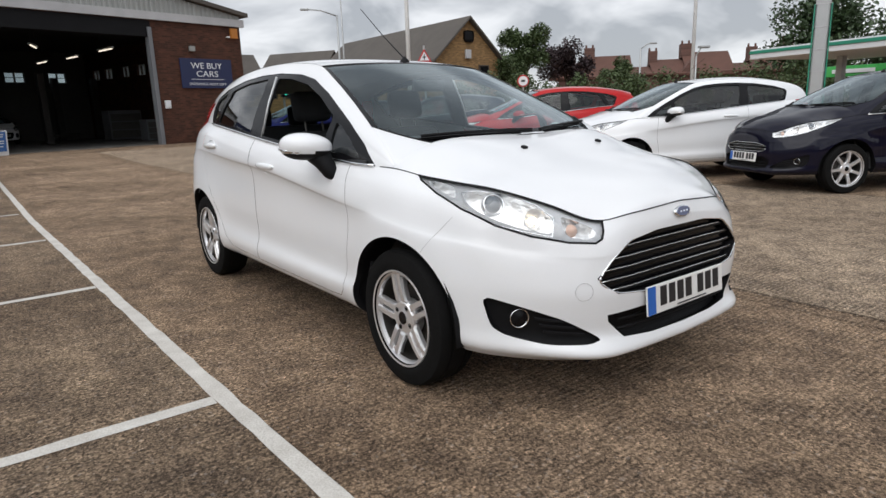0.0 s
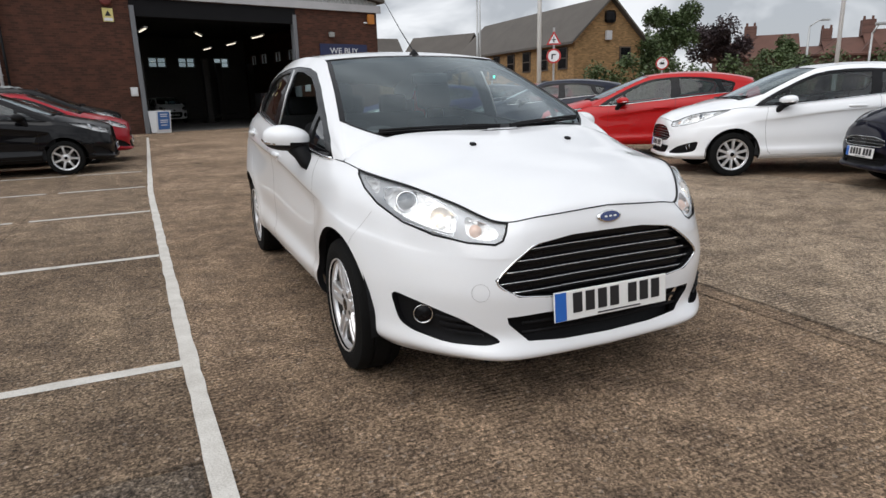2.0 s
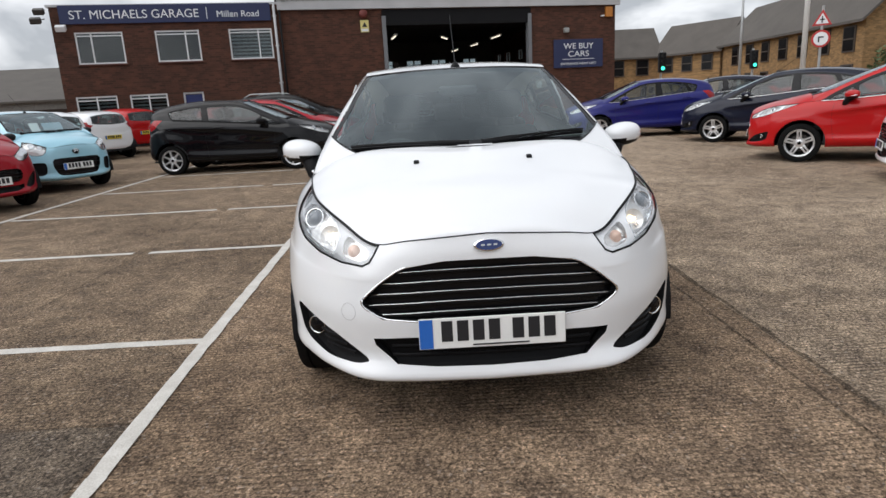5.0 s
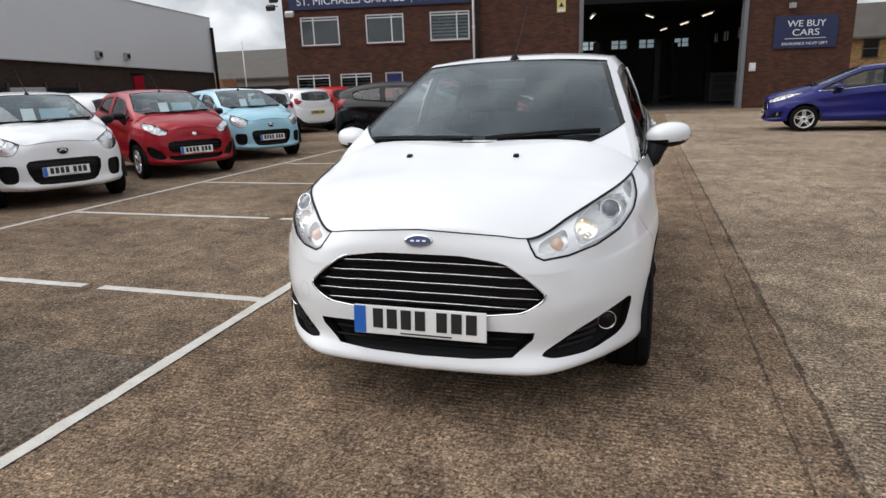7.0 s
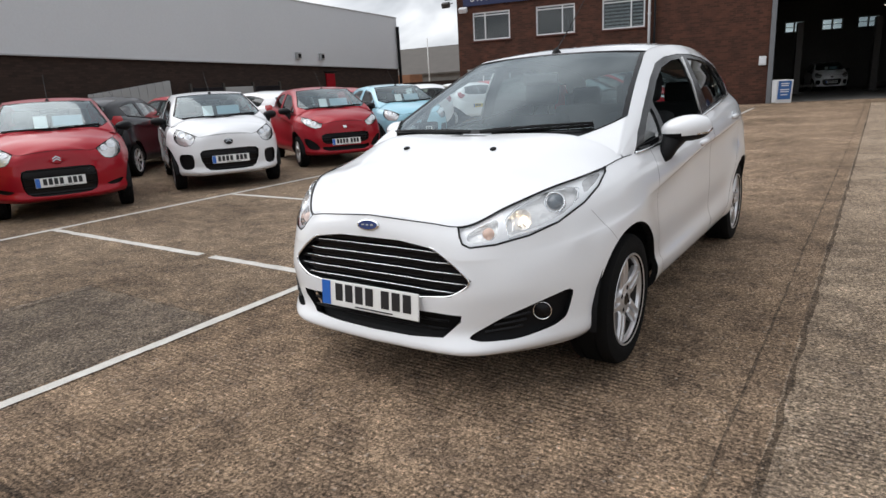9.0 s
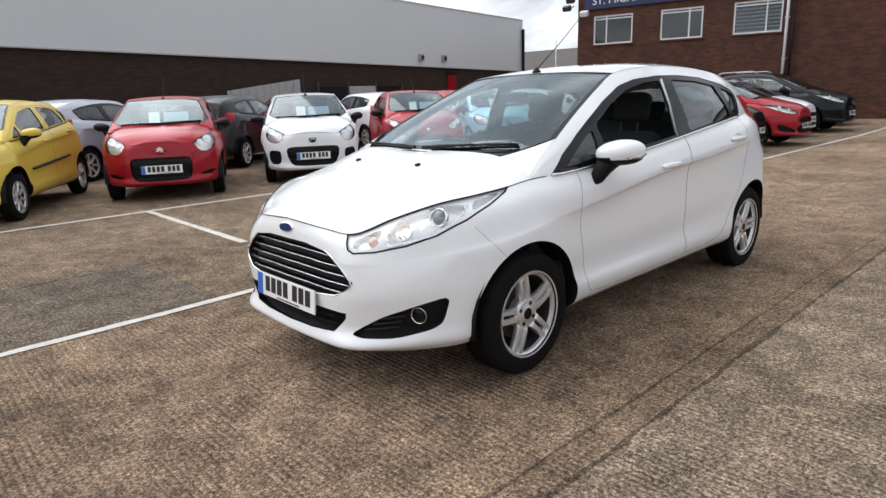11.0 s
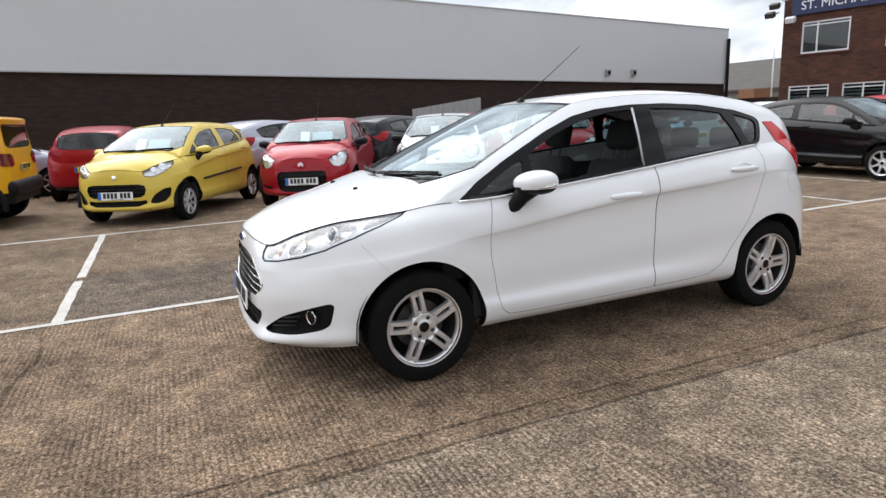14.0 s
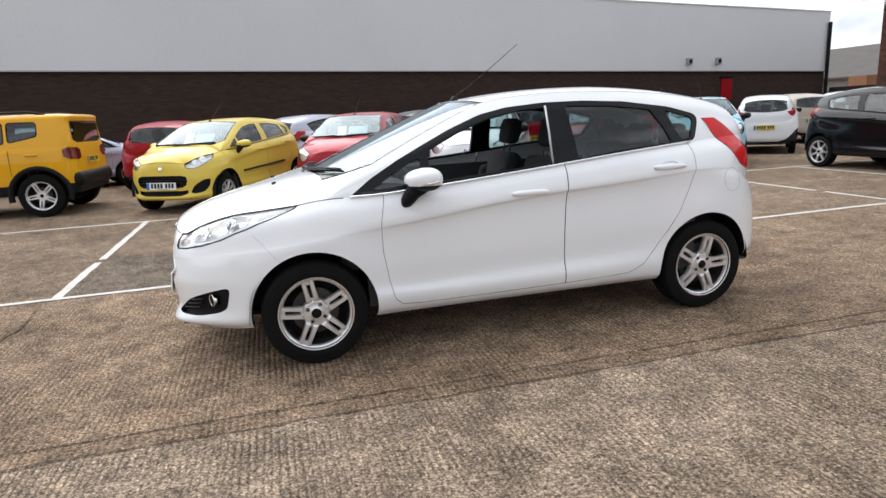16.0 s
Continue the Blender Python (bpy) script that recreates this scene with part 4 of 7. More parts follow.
    if front == "trapeze":
        for z in (.640, .602, .565, .528, .492):
            half = row_half(z) - .006
            xs = np.linspace(-half, half, 21)
            for dz, dy, th, mt, nm in ((0, .016, .0075, BLACK, "slat"), (.006, .0085, .0019, CHROME, "slat_edge")):
                path = [mv(x, front_y(x, z) + dy, z + dz - .012 * (x / .47) ** 2) for x in xs]
                b = tube_bm(path, th, 6)
                part(nm, b, mt, gr, smooth=True)
        ringed = [(x, z) for x, z in grille] + [(-x, z) for x, z in reversed(grille[1:-1])]
        path = [mv(x, front_y(x, z) - .001, z) for x, z in rounded(ringed, .03, 4)]
        part("grille_surround", tube_bm(path + path[:1], .0042, 6, None, False), CHROME, gr, smooth=True)
    else:
        for z in np.linspace(min(p[1] for p in grille) + .03, max(p[1] for p in grille) - .02, 4):
            half = max(row_half(z) - .01, .05)
            path = [mv(x, front_y(x, z) + .02, z) for x in np.linspace(-half, half, 11)]
            part("slat", tube_bm(path, .006, 5), BLACK, gr, smooth=True)
    if intake_skin:
        low_in = part("lower_intake", push(whole(intake_skin), -.045), BLACK, car, "black lower air intake")
        for z in (.335, .370):
            path = [mv(x, front_y(x, z) + .02, z) for x in np.linspace(-.36, .36, 15)]
            part("slat", tube_bm(path, .006, 5), BLACK, low_in, smooth=True)
    if fog_skin:
        push(fog_skin, -.028)
        for sgn, pocket in zip((1, -1), both("fog_lamp_recess", fog_skin, BLACK, car, "black recess with round fog lamp")):
            if front != "trapeze":
                continue
            fx, fy, fz = mv(.668, -.543, .395)
            b = lathe_bm([(.030, .034), (.010, .0365), (.006, .0355), (.011, .0325)], 28)
            bmesh.ops.transform(b, matrix=Matrix.Translation((sgn * fx, fy, fz)) @ pose(0, 0, 0, 0, 0, -90 + sgn * 24) @ Matrix.Diagonal((-1, 1, 1, 1)), verts=b.verts)
            bmesh.ops.translate(b, vec=(0, -.008, 0), verts=b.verts)
            fog_ob = part("fog_lamp", b, CHROME, pocket, "chrome-ringed fog lamp", True)
            b = lathe_bm([(.012, .0335), (.006, .022), (.003, .0001)], 24)
            bmesh.ops.transform(b, matrix=Matrix.Translation((sgn * fx, fy - .008, fz)) @ pose(0, 0, 0, 0, 0, -90 + sgn * 24) @ Matrix.Diagonal((-1, 1, 1, 1)), verts=b.verts)
            part("fog_lens", b, GLOSS_BLACK, fog_ob, "dark glass fog lens", True)
            for k in range(3):
                z = .335 + .022 * k
                xs = np.linspace(.50 + .03 * k, .615 + .01 * k, 5)
                path = [mv(sgn * x, float(np.interp(x, PLAN_X[:6], PLAN_Y[:6])) + .016, z + .15 * (x - .5)) for x in xs]
                part("rib", tube_bm(path, .006, 5), BLACK, pocket)
    if plate:
        px, py, pz = mv(0, -.787, .424)
        number_plate(car, (px, py - .006, pz), pose(0, 0, 0, -5))
        px, py, pz = mv(0, 3.118, .62)
        number_plate(car, (px, py + .006, pz), pose(0, 0, 0, 0, 0, 180), PLATE_YELLOW)

    # -- belt strip, mirrors, wipers, aerial
    strip_pts = [mv(float(np.interp(y, low_y[keep], low_x[keep])) + .006, y, float(np.interp(y, low_y[keep], low_z[keep])) + .004) for y in np.linspace(.24, 2.42, 40)]
    both("window_strip", tube_bm(strip_pts, .0065, 6), CHROME if front == "trapeze" else BLACK, car)
    for sgn in (1, -1):
        cap = bmesh.new()
        bmesh.ops.create_uvsphere(cap, u_segments=24, v_segments=14, radius=1)
        for w in cap.verts:
            x, y, z = w.co
            y = y * (.108 if y < 0 else .070)
            z = math.copysign(abs(z) ** .85, z) * (.064 - .010 * (x < 0) * abs(x))
            x = math.copysign(abs(x) ** .85, x)
            w.co = (x * .112, y + .030 * x, z + .006 * x)
        mx, my, mz = mv(.890, .640, .990)
        under = take(cap, [f for f in cap.faces if f.calc_center_median().z < -.026 + .10 * max(0, -f.calc_center_median().x)])
        bmesh.ops.transform(under, matrix=Matrix.Translation((sgn * mx, my, mz)) @ Matrix.Diagonal((sgn, 1, 1, 1)), verts=under.verts)
        if sgn < 0:
            bmesh.ops.reverse_faces(under, faces=under.faces)
        bmesh.ops.transform(cap, matrix=Matrix.Translation((sgn * mx, my, mz)) @ Matrix.Diagonal((sgn, 1, 1, 1)), verts=cap.verts)
        if sgn < 0:
            bmesh.ops.reverse_faces(cap, faces=cap.faces)
        cap_ob = part("door_mirror", cap, paint_mat if front == "trapeze" or paint_mat is YELLOW else BLACK, car, "", True)
        part("mirror_underside", under, BLACK, cap_ob, "black mirror underside", True)
        arm = tube_bm([(sgn * (mx - .085), my - .115, mz - .150), (sgn * (mx - .075), my - .100, mz - .125), (sgn * (mx - .060), my - .065, mz - .075), (sgn * (mx - .045), my - .025, mz - .030)], [.016, .036, .044, .060], 14)
        part("mirror_arm", arm, BLACK, cap_ob, "", True)
        face = lathe_bm([(0, .0001), (0, 1)], 20)
        bmesh.ops.transform(face, matrix=Matrix.Translation((sgn * mx, my + .058, mz)) @ pose(0, 0, 0, 0, 0, 90) @ Matrix.Diagonal((1, .085, .045, 1)), verts=face.verts)
        part("mirror_glass", face, CHROME, cap_ob)
        if front == "trapeze":
            line = tube_bm([(sgn * (mx + .106), my + .045, mz - .006), (sgn * (mx + .100), my - .005, mz - .016), (sgn * (mx + .060), my - .062, mz - .022)], .009, 6)
            part("side_repeater", line, CHROME, cap_ob, "clear indicator strip", True)

    def on_screen(t, x, up=.012):
        """A place on the windscreen, t of the way up."""
        i0 = min(int(t * (len(sg) - 1)), len(sg) - 2)
        k = t * (len(sg) - 1) - i0
        row = (sg[i0] * (1 - k) + sg[i0 + 1] * k)[::-1]
        return mv(x, float(np.interp(abs(x), row[:, 0], row[:, 1])) - up, float(np.interp(abs(x), row[:, 0], row[:, 2])) + up)

    for x0, x1, t1 in ((.06, .57, .15), (.0, -.56, .10)):
        arm = bmesh.new()
        pts = [on_screen(.05 + (t1 - .05) * k / 8, x0 + (x1 - x0) * k / 8, .022) for k in range(9)]
        tube_bm(pts, [.010] * 3 + [.007] * 6, 6, arm)
        part("wiper", arm, BLACK, car)
        blade = [on_screen(.055 + (t1 - .055) * k / 8, x0 + (x1 - x0) * (.10 + .90 * k / 8), .008) for k in range(9)]
        part("wiper_blade", tube_bm(blade, .007, 5), BLACK, car)
    band = np.array([[on_screen(.015 + .085 * i / 5 + .02 * (abs(x) / .62) ** 3, x, .0035) for i in range(6)] for x in np.linspace(-.62, .62, 33)])
    part("screen_base_band", grid_bm(band), GLOSS_BLACK, car, smooth=True)
    cowl = [mv(x, .085 + .16 * (abs(x) / .68) ** 2 - .040, .996 - .10 * (abs(x) / .70) ** 2.2) for x in np.linspace(-.53, .53, 25)]
    part("scuttle_panel", tube_bm(cowl, [.006 + .014 * max(0.0, 1 - (k - 12) ** 2 / 100) for k in range(25)], 6), BLACK, car)
    ax, ay, az = mv(0, 1.09, 1.416)
    foot = lathe_bm([(0, .030), (.012, .024), (.030, .008), (.034, .0001)], 14, "Z")
    bmesh.ops.translate(foot, vec=(ax, ay, az), verts=foot.verts)
    foot_ob = part("aerial_base", foot, BLACK, car, "", True)
    part("aerial", tube_bm([(ax, ay, az + .02), (ax, ay + .22, az + .17), (ax, ay + .47, az + .36)], [.004, .0028, .002], 6), BLACK, foot_ob)
    interior(car, mv)
    if open_front:
        both("quarter_trim", box_bm((.03, .34, .66), (.545, 2.66, .82), .01), TRIM, car, smooth=False)
        both("window_channel", tube_bm([(.775, 1.447, 1.015), (.715, 1.452, 1.20), (.648, 1.459, 1.350)], .007, 6), FRAME_STRIP, car)
    add_wheels(car, wheel, [(sx * track, mv(0, yy, 0)[1], wheel_r) for sx in (1, -1) for yy in (0.0, WHEEL_BASE)], open_front)
    return car

# ---- ground ----
def ground_material(name, dark, pale, ridged=0.5):
    m = material(name, pale, 0.95, vary=0.0, spec=0.2)
    n, l = m.node_tree.nodes, m.node_tree.links
    b = n["Principled BSDF"]
    tc = n.new("ShaderNodeTexCoord").outputs["Object"]

    def tex(kind, **values):
        t = n.new("ShaderNodeTex" + kind)
        for key, value in values.items():
            t.inputs[key].default_value = value
        l.new(tc, t.inputs["Vector"])
        return t

    def ramp(src, a, b_, ca, cb):
        r = n.new("ShaderNodeValToRGB")
        r.color_ramp.elements[0].position, r.color_ramp.elements[0].color = a, (*ca, 1)
        r.color_ramp.elements[1].position, r.color_ramp.elements[1].color = b_, (*cb, 1)
        l.new(src, r.inputs[0])
        return r.outputs[0]

    def mixed(kind, fac, a, c):
        x = n.new("ShaderNodeMix")
        x.data_type, x.blend_type = "RGBA", kind
        x.inputs[0].default_value = fac
        l.new(a, x.inputs[6])
        l.new(c, x.inputs[7])
        return x.outputs[2]

    stains = tex("Noise", Scale=0.55, Detail=5.0, Roughness=0.6)
    blotch = tex("Noise", Scale=4.5, Detail=6.0, Roughness=0.65)
    grit = tex("Noise", Scale=95.0, Detail=5.0, Roughness=0.85)
    pebbles = tex("Voronoi", Scale=120.0)
    stones = tex("Voronoi", Scale=66.0)
    base = ramp(stains.outputs[0], 0.34, 0.66, dark, pale)
    base = mixed("MULTIPLY", 0.85, base, ramp(blotch.outputs[0], 0.35, 0.66, (0.64, 0.63, 0.63), (1.30, 1.27, 1.20)))
    base = mixed("MULTIPLY", 0.95, base, ramp(grit.outputs[0], 0.38, 0.64, (0.36, 0.35, 0.34), (2.05, 1.98, 1.88)))
    base = mixed("MULTIPLY", 0.95, base, ramp(pebbles.outputs["Color"], 0.1, 0.9, (0.44, 0.43, 0.42), (1.95, 1.90, 1.82)))
    base = mixed("MULTIPLY", 0.42, base, ramp(stones.outputs["Color"], 0.15, 0.9, (0.35, 0.32, 0.28), (1.95, 1.95, 1.95)))
    # brushed ridges across the bays
    turn = n.new("ShaderNodeMapping")
    turn.inputs["Rotation"].default_value = (0, 0, radians(3))
    turn.inputs["Scale"].default_value = (0.13, 1.0, 1.0)
    l.new(tc, turn.inputs["Vector"])
    ridge = n.new("ShaderNodeTexWave")
    ridge.wave_type, ridge.bands_direction = "BANDS", "Y"
    for key, value in (("Scale", 10.5), ("Distortion", 1.8), ("Detail", 3.0), ("Detail Scale", 2.2), ("Detail Roughness", 0.65)):
        ridge.inputs[key].default_value = value
    l.new(turn.outputs[0], ridge.inputs["Vector"])
    specks = tex("Voronoi", Scale=80.0)
    base = mixed("ADD", 0.6, base, ramp(specks.outputs["Color"], 0.84, 0.93, (0, 0, 0), (0.30, 0.27, 0.24)))
    # the ridges are worn away in places
    wear = tex("Noise", Scale=1.7, Detail=4.0, Roughness=0.7)
    left = n.new("ShaderNodeMapRange")
    for key, value in (("From Min", 0.40), ("From Max", 0.66), ("To Min", 0.10), ("To Max", 1.0)):
        left.inputs[key].default_value = value
    l.new(wear.outputs[0], left.inputs["Value"])
    fac = n.new("ShaderNodeMath")
    fac.operation = "MULTIPLY"
    fac.inputs[1].default_value = ridged
    l.new(left.outputs[0], fac.inputs[0])
    # groove shade is also multiplied into the colour, on top of the relief
    grooves = n.new("ShaderNodeMix")
    grooves.data_type, grooves.blend_type = "RGBA", "MULTIPLY"
    l.new(fac.outputs[0], grooves.inputs[0])
    l.new(base, grooves.inputs[6])
    l.new(ramp(ridge.outputs[0], 0.03, 0.44, (0.36, 0.35, 0.34), (1.12, 1.12, 1.12)), grooves.inputs[7])
    base = grooves.outputs[2]
    l.new(base, b.inputs["Base Color"])
    total = n.new("ShaderNodeMath")
    total.operation = "MULTIPLY_ADD"
    l.new(fac.outputs[0], total.inputs[1])
    l.new(ridge.outputs[0], total.inputs[0])
    l.new(grit.outputs[0], total.inputs[2])
    relief = n.new("ShaderNodeBump")
    relief.inputs["Strength"].default_value, relief.inputs["Distance"].default_value = 0.85, 0.020
    l.new(total.outputs[0], relief.inputs["Height"])
    l.new(relief.outputs[0], b.inputs["Normal"])
    return m


CONCRETE = ground_material("worn_concrete", (0.143, 0.107, 0.079), (0.256, 0.196, 0.149), 0.70)
BAY_CONCRETE = ground_material("dull_bay_concrete", (0.121, 0.093, 0.071), (0.212, 0.168, 0.130), 0.60)
PALE_CONCRETE = ground_material("pale_worn_concrete", (0.190, 0.154, 0.123), (0.296, 0.246, 0.201), 0.70)
SILL_BRICK = material("brick_sill", (0.10, 0.040, 0.030), 0.85, vary=0.3, scales=(9, 120), bump=0.3)
LINE_PAINT = material("worn_white_line", (0.62, 0.60, 0.56), 0.8, tint=(0.40, 0.37, 0.33), scales=(9, 140), bump=0.5, bump_scale=120)
BITUMEN = ground_material("dark_joint", (0.074, 0.058, 0.045), (0.140, 0.111, 0.086), 0.1)
PATCH = ground_material("grey_patch_concrete", (0.101, 0.085, 0.072), (0.170, 0.145, 0.124), 0.2)

field = bmesh.new()


def ground_z(y):
    """The yard rises a little towards the buildings."""
    t = min(max((y - 16.0) / 4.8, 0), 1)
    return .06 * t * t * (3 - 2 * t)


RISE_ROWS = [16.0 + .4 * k for k in range(13)]


def sheet_bm(x0, x1, rows, z, bm):
    """A level sheet that follows the rise of the yard."""
    lines = [(bm.verts.new((x0, y, z + ground_z(y))), bm.verts.new((x1, y, z + ground_z(y)))) for y in rows]
    for a, b in zip(lines, lines[1:]):
        bm.faces.new((a[0], a[1], b[1], b[0]))
    return bm


sheet_bm(-600, 600, [-600] + RISE_ROWS + [600], 0, field)
ground = tagged(link_mesh("ground", field, CONCRETE, smooth=False), "worn brown concrete forecourt with brushed ridges", "ground", kind="structure")


def strip_bm(points, width, z, wobble=0.006, step=0.12):
    """A painted or sealed band along a line, with uneven edges."""
    bm = bmesh.new()
    rows = []
    for (x0, y0), (x1, y1) in zip(points, points[1:]):
        length = math.hypot(x1 - x0, y1 - y0)
        n = max(2, int(length / step))
        nx, ny = -(y1 - y0) / length, (x1 - x0) / length
        for k in range(n + 1):
            t = k / n
            a, b = (width / 2 + random.uniform(-wobble, wobble) for _ in range(2))
            x, y = x0 + (x1 - x0) * t, y0 + (y1 - y0) * t
            h = z + ground_z(y)
            rows.append((bm.verts.new((x + nx * a, y + ny * a, h)), bm.verts.new((x - nx * b, y - ny * b, h))))
    for p, q in zip(rows, rows[1:]):
        bm.faces.new((p[0], p[1], q[1], q[0]))
    bmesh.ops.recalc_face_normals(bm, faces=bm.faces)
    for f in bm.faces:
        if f.normal.z < 0:
            f.normal_flip()
    return bm


def marking(points, width=.075, z=.005, name="parking_line", mat=None, label="worn white painted parking line on concrete", wobble=.006):
    return tagged(link_mesh(name, strip_bm(points, width, z, wobble), mat or LINE_PAINT, smooth=False), label, "marking", kind="structure")


slab_bm = bmesh.new()
sheet_bm(1.45, 6.0, [-30] + RISE_ROWS + [21.9], .002, slab_bm)
tagged(link_mesh("concrete_slab", slab_bm, PALE_CONCRETE, smooth=False), "paler worn concrete slab beyond a joint", "ground", kind="structure")
bays = bmesh.new()
edge = [(-30.0, -1.36), (-4.2, -1.36), (-.9, -1.415), (.4, -1.465), (2.6, -1.53), (6.6, -1.64)] + [(y, -1.64 - .0071 * (y - 6.6)) for y in RISE_ROWS] + [(21.9, -1.76)]
rows = [(bays.verts.new((-15.0, y, .0012 + ground_z(y))), bays.verts.new((x, y, .0012 + ground_z(y)))) for y, x in edge]
for a, b in zip(rows, rows[1:]):
    bays.faces.new((a[0], a[1], b[1], b[0]))
tagged(link_mesh("bay_slab", bays, BAY_CONCRETE, smooth=False), "duller worn concrete of the marked parking bays", "ground", kind="structure")
ROW_X = -5.60
marking([(-1.36, -4.2), (-1.415, -.9), (-1.465, .4), (-1.53, 2.6), (-1.64, 6.6), (-1.74, 20.6)], .072, .006, wobble=.005)
marking([(ROW_X + .05, -9.0), (ROW_X, 0), (ROW_X - .12, 12.6)], .08, .006)
for k in range(-2, 6):
    y = -1.945 + 2.335 * k
    marking([(ROW_X + .02, y + .02), (-2.95, y + .01)], .075, .0045)
    marking([(-2.80, y + .005), (-1.415 - .0305 * (y + 1.5) - .03, y)], .075, .0045)
for x, y0, y1, w in ((1.462, -8, 21.9, .026), (1.315, -8, 21.9, .011), (-2.87, -8, 21.9, .014), (6.0, -8, 21.9, .03)):
    marking([(x, y0), (x + .01, (y0 + y1) / 2), (x, y1)], w, .003, "slab_joint", BITUMEN, "dark sealed joint between concrete slabs", min(.009, w * .45))
for y in (-6.6, 14.5, 18.6):
    marking([(-2.85, y), (1.44, y + .02)], .05, .003, "slab_joint", BITUMEN, "dark sealed joint between concrete slabs", .007)
    marking([(1.48, y + .02), (12, y + .05)], .03, .003, "slab_joint", BITUMEN, "dark sealed joint between concrete slabs", .007)
marking([(-1.40, -2.02), (-1.05, -1.985), (-.83, -1.96), (-.60, -1.94), (-.46, -1.985), (-.24, -2.02), (.05, -2.02), (.40, -2.06), (.8, -2.03), (1.40, -2.08)], .020, .0034, "slab_crack", BITUMEN, "wandering dark crack across the concrete", .009)
patch_bm = strip_bm([(-2.96, -1.215), (-1.475, -1.215)], 1.385, .003, .02)
for points in ([(-2.975, -.515), (-2.2, -.525), (-1.47, -.515)], [(-2.975, -.52), (-2.97, -1.2), (-2.98, -1.92)]):
    marking(points, .022, .0036, "slab_joint", BITUMEN, "dark sealed edge of a repaired patch", .008)
tagged(link_mesh("concrete_patch", patch_bm, PATCH, smooth=False), "darker grey repaired patch of rough concrete", "ground", kind="structure")

# ---- garage ----
def brick_material(name, colour, mortar, w=.225, h=.075, tint=None, soften=0.0):
    m = material(name, colour, 0.9, vary=0.2, bump=0.4, bump_scale=60, tint=tint)
    n, l = m.node_tree.nodes, m.node_tree.links
    b = n["Principled BSDF"]
    tc = n.new("ShaderNodeTexCoord")
    s = n.new("ShaderNodeSeparateXYZ")
    l.new(tc.outputs["Object"], s.inputs[0])
    add = n.new("ShaderNodeMath")
    l.new(s.outputs["X"], add.inputs[0])
    l.new(s.outputs["Y"], add.inputs[1])
    c = n.new("ShaderNodeCombineXYZ")
    l.new(add.outputs[0], c.inputs["X"])
    l.new(s.outputs["Z"], c.inputs["Y"])
    br = n.new("ShaderNodeTexBrick")
    br.inputs["Scale"].default_value = 1.0
    br.inputs["Brick Width"].default_value, br.inputs["Row Height"].default_value, br.inputs["Mortar Size"].default_value = w, h, .007
    br.inputs["Color1"].default_value = (0.62, 0.60, 0.60, 1)
    br.inputs["Color2"].default_value = (1.30, 1.22, 1.20, 1)
    br.inputs["Mortar"].default_value = (*mortar, 1)
    l.new(c.outputs[0], br.inputs["Vector"])
    mult = n.new("ShaderNodeMix")
    mult.data_type, mult.blend_type = "RGBA", "MULTIPLY"
    mult.inputs[0].default_value = 1.0
    src = b.inputs["Base Color"].links[0].from_socket
    l.new(src, mult.inputs[6])
    l.new(br.outputs["Color"], mult.inputs[7])
    l.new(mult.outputs[2], b.inputs["Base Color"])
    return m


BRICK = brick_material("red_brown_brick", (0.080, 0.030, 0.0165), (1.2, 1.35, 1.4), tint=(0.035, 0.0145, 0.009))
DARK_BRICK = brick_material("dark_brown_brick", (0.031, 0.0175, 0.0120), (0.75, 0.72, 0.70))
YELLOW_BRICK = brick_material("yellow_brick", (0.25, 0.155, 0.068), (1.0, 1.0, 1.0))
WHITE_WALL = material("white_render", (0.62, 0.64, 0.66), 0.8, vary=0.05, scales=(.35, 14), bump=0.1)
CLADDING = material("grey_cladding", (0.30, 0.31, 0.30), 0.6, vary=0.1, scales=(1, 30))
FASCIA = material("weathered_fascia", (0.44, 0.44, 0.45), 0.6, vary=0.2, scales=(1.5, 40))
DOOR_STEEL = material("grey_door_steel", (0.16, 0.168, 0.18), 0.5, vary=0.12, scales=(1.5, 50))
FRAME_WHITE = material("white_window_frame", (0.66, 0.67, 0.68), 0.5, vary=0.06)
SIGN_BLUE = material("navy_sign", (0.012, 0.020, 0.075), 0.4, vary=0.08)
SIGN_WHITE = material("white_lettering", (0.72, 0.74, 0.76), 0.5, vary=0.03)
BLUE_DOOR = material("blue_door_paint", (0.013, 0.024, 0.115), 0.5, vary=0.08)
# colours the workshop ceiling; on the office window sheets it stands for shade
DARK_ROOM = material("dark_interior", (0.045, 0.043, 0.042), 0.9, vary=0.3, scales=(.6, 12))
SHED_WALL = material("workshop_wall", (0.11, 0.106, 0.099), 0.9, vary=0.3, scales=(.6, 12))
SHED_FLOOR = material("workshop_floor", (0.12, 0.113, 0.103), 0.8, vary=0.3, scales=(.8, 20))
SLATE = material("grey_brown_roof_tiles", (0.085, 0.075, 0.066), 0.85, vary=0.25, scales=(.8, 18), bump=0.5, bump_scale=12)
CLAY = material("red_clay_tiles", (0.100, 0.046, 0.033), 0.85, vary=0.3, scales=(.8, 18), bump=0.5, bump_scale=12)
GALVANISED = material("galvanised_post", (0.40, 0.41, 0.41), 0.45, 0.5, vary=0.12)
TUBE_LIGHT = material("tube_light", (1.0, 0.90, 0.74), 0.5, emit=1.1)

FRONT_Y = 25.5


def level(x, y):
    """Height of the buildings' datum."""
    return 0.0


